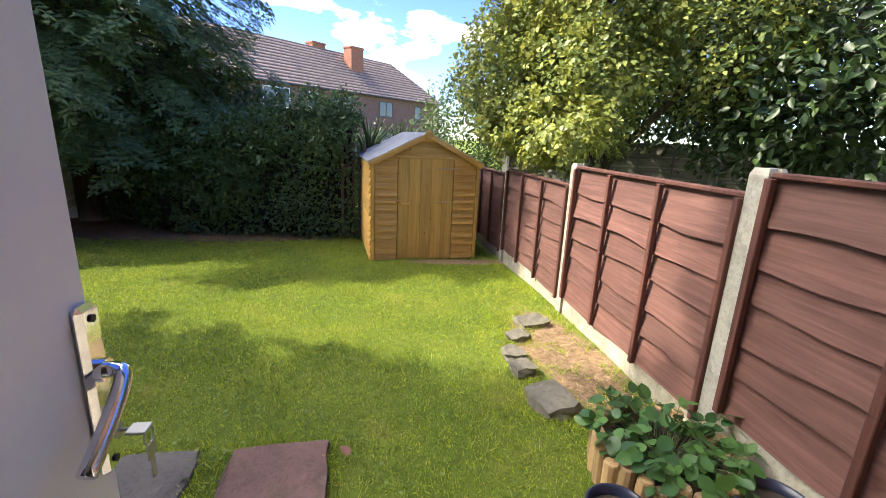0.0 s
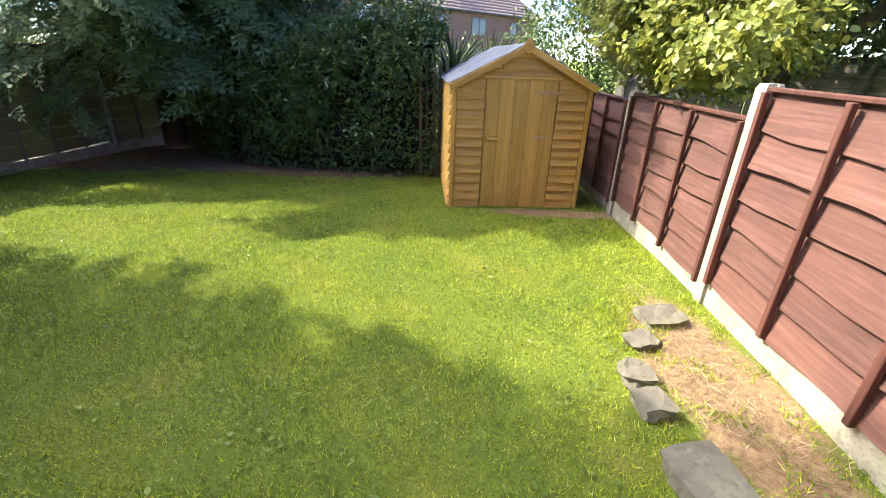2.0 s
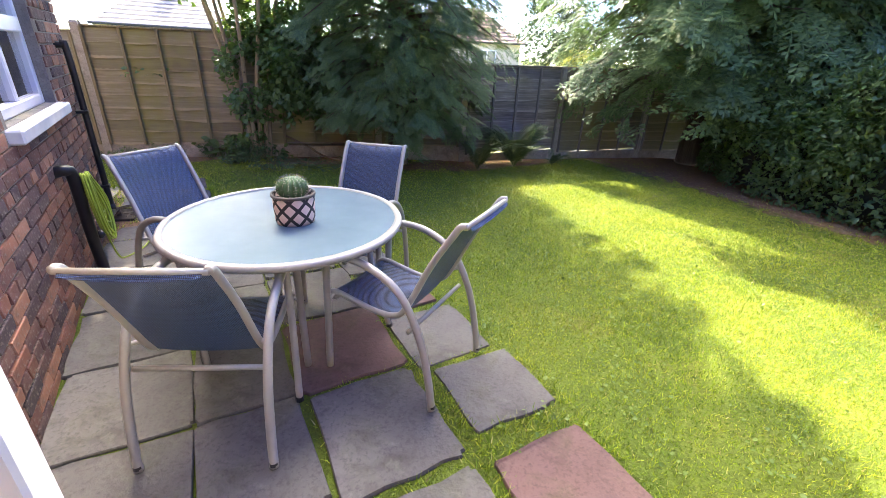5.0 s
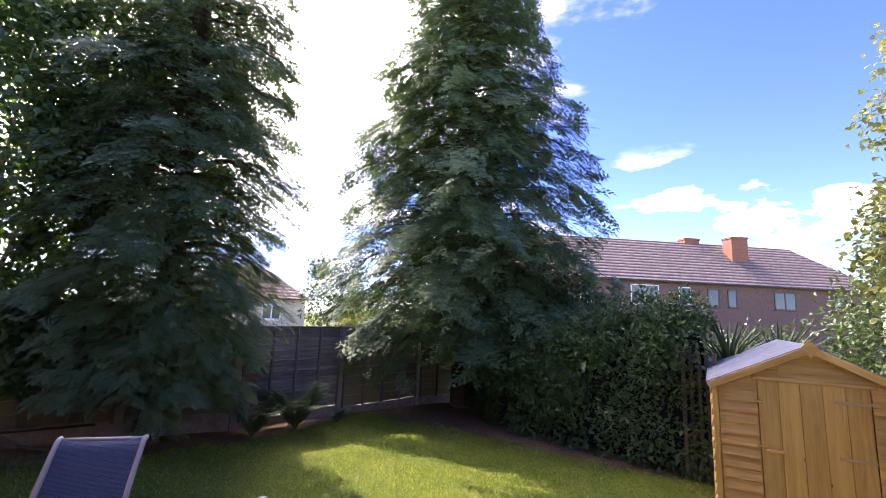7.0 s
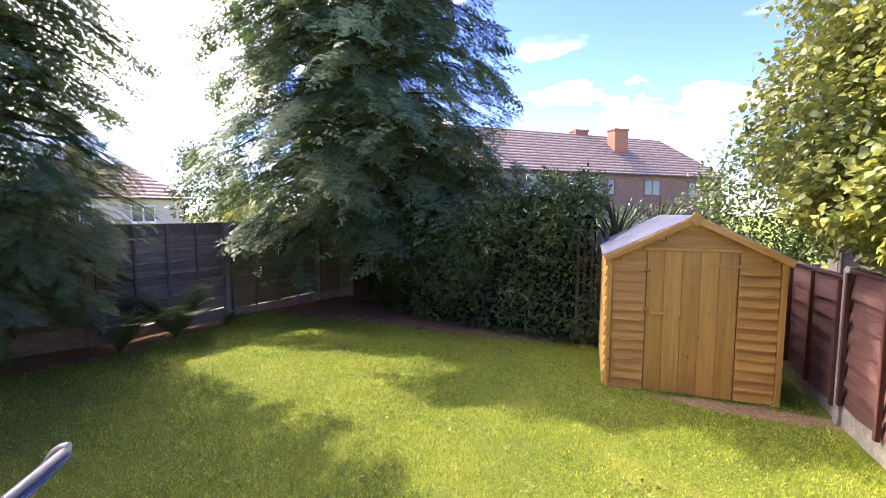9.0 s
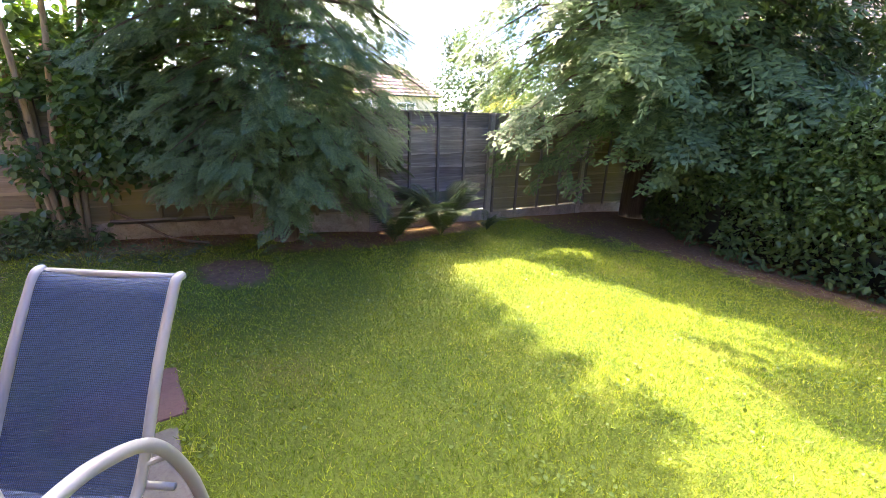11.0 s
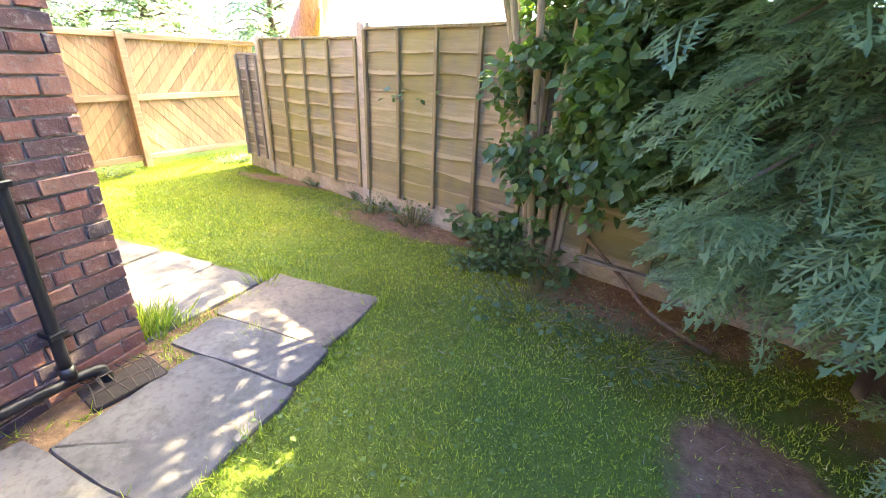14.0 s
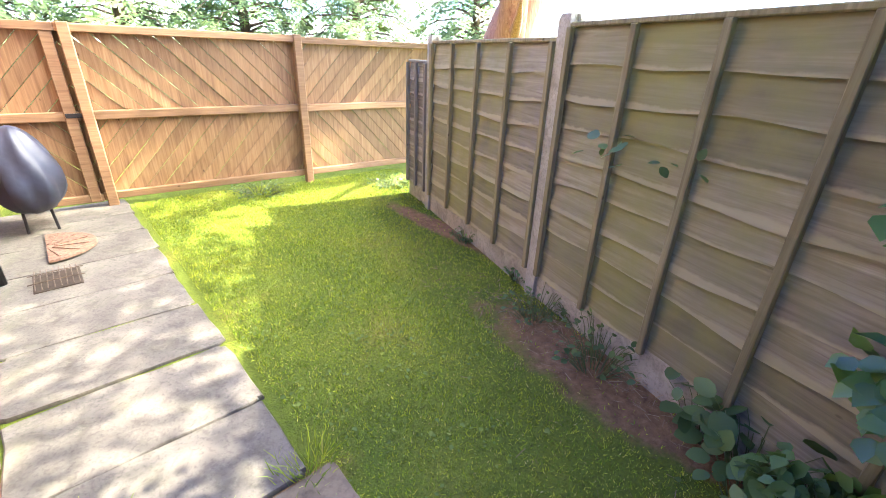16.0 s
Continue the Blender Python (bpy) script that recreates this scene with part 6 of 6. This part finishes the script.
yucca = thing("spiky_palm", "spiky palm-like plant behind the shed", "plant", pose(0.35, 8.1, -0.2))
part("trunk", tubes([([(0, 0, 0), (0, 0, 1.15)], [0.09, 0.07])], 8), M_BARK, yucca)
dirs = rand_dirs(170, np.random.default_rng(6), 0.55)
blade = [(-0.028, 0, 0), (0.028, 0, 0), (-0.022, 0.5, -0.05), (0.022, 0.5, -0.05), (-0.004, 1, -0.3), (0.004, 1, -0.3)]
hang("leaves", scatter("leaves", np.tile((0, 0, 1.2), (170, 1)) + dirs * 0.05, dirs, np.tile((0, 0, 1.0), (170, 1)) + dirs * 0.1, RNG.uniform(0.65, 0.95, 170), blade, [(0, 1, 3, 2), (2, 3, 5, 4)], M_FERN), yucca)
y2 = copy_thing(yucca, pose(0.95, 8.7, -0.25, 0, 0, 70))

# neighbour's fence seen over the side fence
N_P = [(3.3, 9.1), (4.9, 8.0), (6.5, 6.9), (8.1, 5.8), (9.7, 4.7)]
for p, q in zip(N_P, N_P[1:]):
    fence_panel(q, p, 0.1, 1.5, GREY, 7, 2, "old grey fence panel in the neighbouring garden")
for p in N_P:
    fence_post(p, 145, -0.4, 1.58)

# trees beyond the gate and the side fence
bt = leafy("old_tree", (-10.3, -3.6, -0.2), [([(0, 0, -0.2), (0.02, 0.02, 1.2), (0.0, 0.0, 1.9), (-0.5, 0.15, 3.2), (-0.9, 0.2, 5)], [0.42, 0.36, 0.36, 0.25, 0.15]), ([(0.1, 0.05, 1.5), (0.35, 0.35, 2.2), (0.65, 0.7, 3.2), (0.6, 1.6, 4.5), (0.2, 3.4, 5.3)], [0.27, 0.2, 0.15, 0.1, 0.04]), ([(0.2, 0.25, 1.9), (0.6, 0.65, 2.15), (1.0, 1.0, 2.3)], [0.1, 0.06, 0.02])],
           [((-0.6, 0.2, 6.0), (2.2, 2.2, 1.4), 4), ((0.1, 3.6, 5.3), (1.5, 1.6, 0.8), 2.6), ((0.3, 1.9, 5.9), (1.2, 1.2, 0.9), 1.5)], LEAF, M_FARLEAF, M_BARKRED, "old tree with a thick reddish forked trunk", "tree", 101, 9500, 0.14)
for k, (x, y, h, r) in enumerate([(-8.5, -9.0, 5.0, 1.7), (-6.5, -9.5, 5.2, 1.7), (-10.5, -8.0, 5.0, 1.7), (-4.6, -9.6, 4.2, 1.4), (-12.6, -6.5, 4.6, 1.6)]):
    conifer((x, y, -0.1), h, [(0, r * 0.9), (1.2, r), (h * 0.6, r * 0.8), (h, 0.1)], 110 + k, "dark green conifer beyond the timber fence", low=0.4, branches=110, per=26, size=0.38)
leafy("garden_bush", (-3.0, -8.6, -0.1), [], [((0, 0, 1.7), (1.8, 1.0, 1.0), 3)], LEAF, M_SHRUB, M_BARK, "pale green bushes beyond the gate", "bush", 120, 6000, 0.09)

# low plants along the left fence and under the shrub
M_WEED = leaf_mat("weed_leaves", (0.04, 0.09, 0.03), (0.08, 0.15, 0.05), (0.17, 0.26, 0.08), 0.3, 0.5)
leafy_clump("sapling", (-6.72, 0.95, 0.0), 40, 0.25, 0.3, 0.12, M_WEED, "young maple-like seedling by the fence", "plant", 131)
leafy_clump("sapling", (-6.3, 1.2, 0.0), 130, 0.3, 0.28, 0.05, M_WEED, "low grey-green weed at the foot of the shrub", "plant", 132)
leafy_clump("sapling", (-6.85, 0.15, 0.0), 70, 0.25, 0.2, 0.04, M_WEED, "low weeds along the concrete board", "plant", 133)
leafy_clump("sapling", (-6.98, -0.35, 0.0), 60, 0.22, 0.15, 0.035, M_WEED, "low weeds along the concrete board", "plant", 134)
leafy_clump("sapling", (-5.75, 1.5, 0.0), 70, 0.4, 0.14, 0.05, M_WEED, "small weeds on the soil", "plant", 135)
leafy_clump("climber", (-6.93, 0.15, 1.05), 26, 0.3, 0.14, 0.07, M_WEED, "thin climber sprig on the fence panel", "climber", 136, False)

cover = thing("covered_barbecue", "crumpled dark blue waterproof cover beside the path", "barbecue", pose(-4.72, -3.95, 0))
bm = bmesh.new()
bmesh.ops.create_uvsphere(bm, u_segments=28, v_segments=20, radius=1.0)
for v in bm.verts:
    a = math.atan2(v.co.y, v.co.x)
    fold = 1 + 0.09 * math.sin(a * 7 + v.co.z * 3) + 0.05 * math.sin(a * 13)
    hz = v.co.z
    v.co = Vector((v.co.x * 0.2 * fold * (1.15 - 0.3 * hz), v.co.y * 0.26 * fold * (1.15 - 0.3 * hz), 0.52 + 0.36 * hz))
part("cover", bm, plain("dark_tarp", (0.03, 0.035, 0.06), 0.45, vary=0.3), cover, smooth=True)
for s in (-1, 1):
    part("leg", tubes([([(0.1 * s, 0.1, 0), (0.08 * s, 0.06, 0.4)], 0.012)], 8), M_BLACK, cover)
mat_o = thing("door_mat", "half-round brown coir mat on the path", "mat", pose(-4.72, -3.35, 0.02, 0, 0, 90))
M_COIR = plain("coir", (0.17, 0.1, 0.07), 0.95, vary=0.35, scale=40)
bm = bmesh.new()
arc = [(0.32 * math.cos(a), 0.32 * math.sin(a)) for a in np.linspace(0, math.pi, 20)]
lo, hi = [bm.verts.new((x, y, 0)) for x, y in arc], [bm.verts.new((x * 0.98, y * 0.98, 0.016)) for x, y in arc]
bm.faces.new(hi)
bm.faces.new(lo[::-1])
for k in range(20):
    bm.faces.new((lo[k], lo[(k + 1) % 20], hi[(k + 1) % 20], hi[k]))
part("coir_pad", bm, M_COIR, mat_o)
for k in range(6):
    a = radians(15 + 30 * k)
    part("rib", boxed((0.05, -0.008, 0.016), (0.27, 0.008, 0.024), 0.003), M_COIR, mat_o, m=pose(0, 0, 0, 0, 0, math.degrees(a)))
dleaf = thing("fallen_leaf", "dry curled reddish-brown leaf on the grass", "leaf", pose(0.06, 1.82, 0.02, 0, 0, 30))
hang("blade", scatter("blade", [(0, 0, 0.01)], [(0, 1, 0.1)], [(0.2, 0, 1)], [0.075], [(0, 0, 0), (0.36, 0.3, 0.12), (0.3, 0.7, 0.14), (0, 1, 0.05), (-0.3, 0.7, 0.14), (-0.36, 0.3, 0.12)], LEAF_F, plain("dry_leaf", (0.2, 0.09, 0.06), 0.7, vary=0.2)), dleaf)

# ---- grass ----
M_GRASS = Mat("grass_blades", 0.6)
g_r = M_GRASS.island()
g_big = M_GRASS.noise(1.1, 5, 0.6)
g_col = M_GRASS.ramp(g_r, [(0.0, (0.11, 0.2, 0.026)), (0.4, (0.28, 0.4, 0.042)), (0.8, (0.5, 0.58, 0.06)), (0.94, (0.64, 0.64, 0.12)), (1.0, (0.72, 0.64, 0.34))])
g_col = M_GRASS.mix(M_GRASS.math("MULTIPLY", M_GRASS.steps(g_big, 0.45, 0.7), 0.45), g_col, (0.56, 0.54, 0.06))
g_tuft = M_GRASS.noise(13, 5, 0.65)
g_col = M_GRASS.mix(M_GRASS.math("MULTIPLY", M_GRASS.steps(g_tuft, 0.5, 0.64), 0.6), g_col, (0.12, 0.21, 0.028))
M_GRASS.b.inputs["Specular IOR Level"].default_value = 0.15
M_GRASS.color(g_col)
M_GRASS.thin(g_col, 0.35)
GARDEN = [(1.95, -0.1), (2.0, 7.4), (-3.0, 8.0), (-5.2, 8.0), (-5.45, 4.4), (-6.0, 3.1), (-7.2, -0.5), (-7.8, -2.4), (-8.6, -4.0), (-5.45, -4.35), (-5.45, -0.15), (-4.5, -0.2), (-3.6, -0.15)]


def inside(x, y, poly):
    res = np.zeros(len(x), bool)
    for (x0, y0), (x1, y1) in zip(poly, poly[1:] + poly[:1]):
        cross = ((y0 > y) != (y1 > y)) & (x < (x1 - x0) * (y - y0) / (y1 - y0 + 1e-12) + x0)
        res ^= cross
    return res


def off_slabs(x, y, pad):
    ok = np.ones(len(x), bool)
    for x0, y0, x1, y1, _ in S:
        ok &= ~((x > x0 + pad) & (x < x1 - pad) & (y > y0 + pad) & (y < y1 - pad))
    return ok


def wild(x, y, f=1.0):
    return np.sin(x * 7.1 * f + 2.3 * np.sin(y * 3.7 * f)) * np.sin(y * 6.3 * f + 1.9 * np.sin(x * 4.1 * f))


def blades(name, n, low, high, width, rng, keep, lean=0.55, mat=None):
    x, y = rng.uniform(-8.7, 2.0, n), rng.uniform(-4.4, 8.0, n)
    ok = inside(x, y, GARDEN) & keep(x, y)
    x, y = x[ok], y[ok]
    m = len(x)
    z = ground_z(x, y) + 0.012 * np.sin(x * 3.1 + y) * np.sin(y * 2.7) - 0.014
    d = rng.normal(size=(m, 3)) * lean
    d[:, 2] = 1
    nn = rng.normal(size=(m, 3))
    h = rng.uniform(low, high, m) * (1 + 0.25 * wild(x, y, 0.5))
    w = width / h
    t = np.array([(-0.5, 0, 0), (0.5, 0, 0), (0.12, 1, 0.12)])
    r = np.cross(d, nn)
    r /= np.linalg.norm(r, axis=1, keepdims=True)
    d /= np.linalg.norm(d, axis=1, keepdims=True)
    q = np.cross(r, d)
    c = np.stack([x, y, z], 1)
    V = np.stack([c - r * width / 2, c + r * width / 2, c + d * h[:, None] + q * (0.2 * h)[:, None]], 1)
    F = np.arange(3 * m).reshape(-1, 3)
    return big_mesh(name, V.reshape(-1, 3), F, mat or M_GRASS.m)


def lawn_keep(x, y):
    ok = off_slabs(x, y, 0.015)
    for (cx, cy), (rx, ry), _ in PATCHES:
        dd = np.hypot((x - cx) / rx, (y - cy) / ry) + 0.25 * wild(x, y, 1.7)
        ok &= (dd > 1.0) | (RNG.uniform(0, 1, len(x)) < 0.07)
    ok &= ~((y < 0.95) & (x > -3.4)) | (RNG.uniform(0, 1, len(x)) < 0.02)
    ok &= ~((y < 0.6) & (x > -5.3)) | (RNG.uniform(0, 1, len(x)) < 0.02)
    ok &= ~((y < 1.45) & (x > -0.52) & (x < 0.1)) | (RNG.uniform(0, 1, len(x)) < 0.05)
    return ok


grng = np.random.default_rng(8)
lawn_o = new("grass", blades("grass", 820000, 0.01, 0.031, 0.006, grng, lawn_keep))
tagged(lawn_o, "short mown green grass blades of the lawn", "grass", kind="stuff")


def edge_keep(x, y):
    near = ~off_slabs(x, y, -0.07) & off_slabs(x, y, 0.0)
    near &= (x < -3.5) | (y > 0.92)
    fence = (np.abs(x - (1.86 + 0.035 * (y - 1.7))) < 0.12) & (y > 2) & (y < 5.5)
    strip = ((np.abs(x - 1.4) < 0.22) & (y > 2.0) & (y < 3.6)) | ((x > 1.0) & (x < 1.75) & (y > 1.75) & (y < 2.2)) | (np.hypot(x + 4.65, y + 0.1) < 0.16)
    clump = wild(x, y, 1.3) > -0.1
    return (near | fence | strip) & clump & off_slabs(x, y, 0.0)


tuft_o = new("grass_tufts", blades("grass_tufts", 520000, 0.025, 0.065, 0.006, grng, edge_keep, 0.8))
tagged(tuft_o, "longer grass tufts along edges and joints", "grass", kind="stuff")

# clover and small broad weeds in the turf
n = 30000
x, y = grng.uniform(-8.5, 1.9, n), grng.uniform(-4.3, 7.5, n)
ok = inside(x, y, GARDEN) & lawn_keep(x, y) & (wild(x, y, 0.8) + 0.5 * wild(x, y, 2.1) > 0.15)
x, y = x[ok], y[ok]
m = len(x)
c = np.stack([x, y, ground_z(x, y) + grng.uniform(0.005, 0.025, m)], 1)
clov = new("clover", scatter("clover", c, grng.normal(size=(m, 3)) * np.array([1, 1, 0.2]), np.tile((0, 0, 1.0), (m, 1)) + grng.normal(size=(m, 3)) * 0.3, grng.uniform(0.012, 0.03, m), WIDE, LEAF_F, leaf_mat("clover_leaves", (0.06, 0.12, 0.02), (0.12, 0.19, 0.03), (0.2, 0.27, 0.05), 0.3, 0.5)))
tagged(clov, "small clover and weed leaves in the lawn", "weeds", kind="stuff")
# dry stalks and twigs on the bare soil
n = 5000
pk = grng.integers(0, 4, n)
cen = np.array([(1.6, 2.75), (-5.9, 1.9), (-6.95, 0.2), (-1.8, 7.1)])[pk]
rad = np.array([(0.3, 0.85), (0.8, 1.2), (0.3, 1.4), (2.0, 0.3)])[pk]
xy = cen + grng.normal(size=(n, 2)) * 0.5 * rad
c = np.stack([xy[:, 0], xy[:, 1], ground_z(xy[:, 0], xy[:, 1]) + grng.uniform(0.0, 0.02, n)], 1)
d = grng.normal(size=(n, 3)) * np.array([1, 1, 0.2])
straw = new("dry_stalks", scatter("dry_stalks", c, d, grng.normal(size=(n, 3)) + np.array([0, 0, 1.5]), grng.uniform(0.02, 0.07, n), [(-0.03, 0, 0), (0.03, 0, 0), (0.02, 1, 0.05), (-0.02, 1, 0.05)], [(0, 1, 2, 3)], leaf_mat("dry_stalk", (0.13, 0.09, 0.05), (0.28, 0.2, 0.12), (0.45, 0.35, 0.22), 0.1, 0.8)))
tagged(straw, "dry straw and dead stalks on bare soil", "dead stalks", kind="stuff")


def grass_tuft(x, y, n, spread, height, seed, label):
    """A tuft of long arching blades."""
    rng = np.random.default_rng(seed)
    c = np.stack([rng.normal(size=n) * spread, rng.normal(size=n) * spread * 0.8, np.full(n, -0.012)], 1)
    d = np.stack([c[:, 0] / spread * 0.3, c[:, 1] / spread * 0.3, np.ones(n)], 1) + rng.normal(size=(n, 3)) * 0.25
    blade_t = [(-0.03, 0, 0), (0.03, 0, 0), (-0.022, 0.55, 0.1), (0.022, 0.55, 0.1), (-0.003, 1, 0.34), (0.003, 1, 0.34)]
    ob = new("grass_tuft", scatter("grass_tuft", c, d, rng.normal(size=(n, 3)) + np.array([0, 0, 0.2]), rng.uniform(0.5, 1.1, n) * height, blade_t, [(0, 1, 3, 2), (2, 3, 5, 4)], M_GRASS.m))
    ob.matrix_basis = pose(x, y, 0)
    return tagged(ob, label, "grass tuft", "grass tufts in the paving joints")


for k, (x, y, n, sp, h) in enumerate([(-4.6, -0.33, 150, 0.05, 0.2), (-4.68, -0.4, 110, 0.05, 0.16), (-4.72, -0.26, 70, 0.05, 0.09), (-5.38, -0.25, 130, 0.06, 0.1), (-4.86, -0.2, 70, 0.05, 0.07),
                                      (-5.1, -0.225, 60, 0.05, 0.06), (-4.88, 0.14, 70, 0.045, 0.05), (-4.87, 0.36, 50, 0.04, 0.04), (-5.44, 0.63, 90, 0.06, 0.07), (-4.98, 0.68, 80, 0.06, 0.06), (-4.3, 0.7, 80, 0.07, 0.06)]):
    grass_tuft(x, y, n, sp, h, 300 + k, "bright green grass tuft at the foot of the brick wall" if k < 3 else "low grass tuft growing in a paving joint")

# weeds at the foot of the shrub and along the concrete boards
for k, (x, y, n, sp, h, size, label) in enumerate([(-6.62, 0.92, 34, 0.2, 0.26, 0.1, "pale green maple-like seedling by the fence"), (-6.42, 1.12, 120, 0.2, 0.22, 0.04, "low grey-green weed at the foot of the shrub"), (-6.2, 0.98, 110, 0.2, 0.13, 0.035, "low grey-green weed at the foot of the shrub"),
                                                   (-6.2, 1.5, 40, 0.22, 0.2, 0.09, "young broad-leaved seedling under the shrub"), (-6.8, 0.72, 34, 0.2, 0.22, 0.1, "pale green maple-like seedling by the fence"), (-7.15, -0.15, 60, 0.14, 0.12, 0.035, "low weeds along the concrete board"),
                                                   (-7.3, -0.75, 60, 0.12, 0.1, 0.03, "low weeds along the concrete board"), (-7.5, -1.5, 70, 0.14, 0.1, 0.03, "low weeds along the concrete board"), (-8.0, -3.3, 140, 0.35, 0.1, 0.035, "low weeds along the timber fence"), (-6.6, -3.95, 120, 0.4, 0.08, 0.03, "low weeds along the timber fence"),
                                                   (-5.6, 2.1, 90, 0.4, 0.09, 0.04, "small weeds on the soil under the conifer")]):
    leafy_clump("weed", (x, y, 0.0), n, sp, h, size, M_WEED, label, "weed", 400 + k)
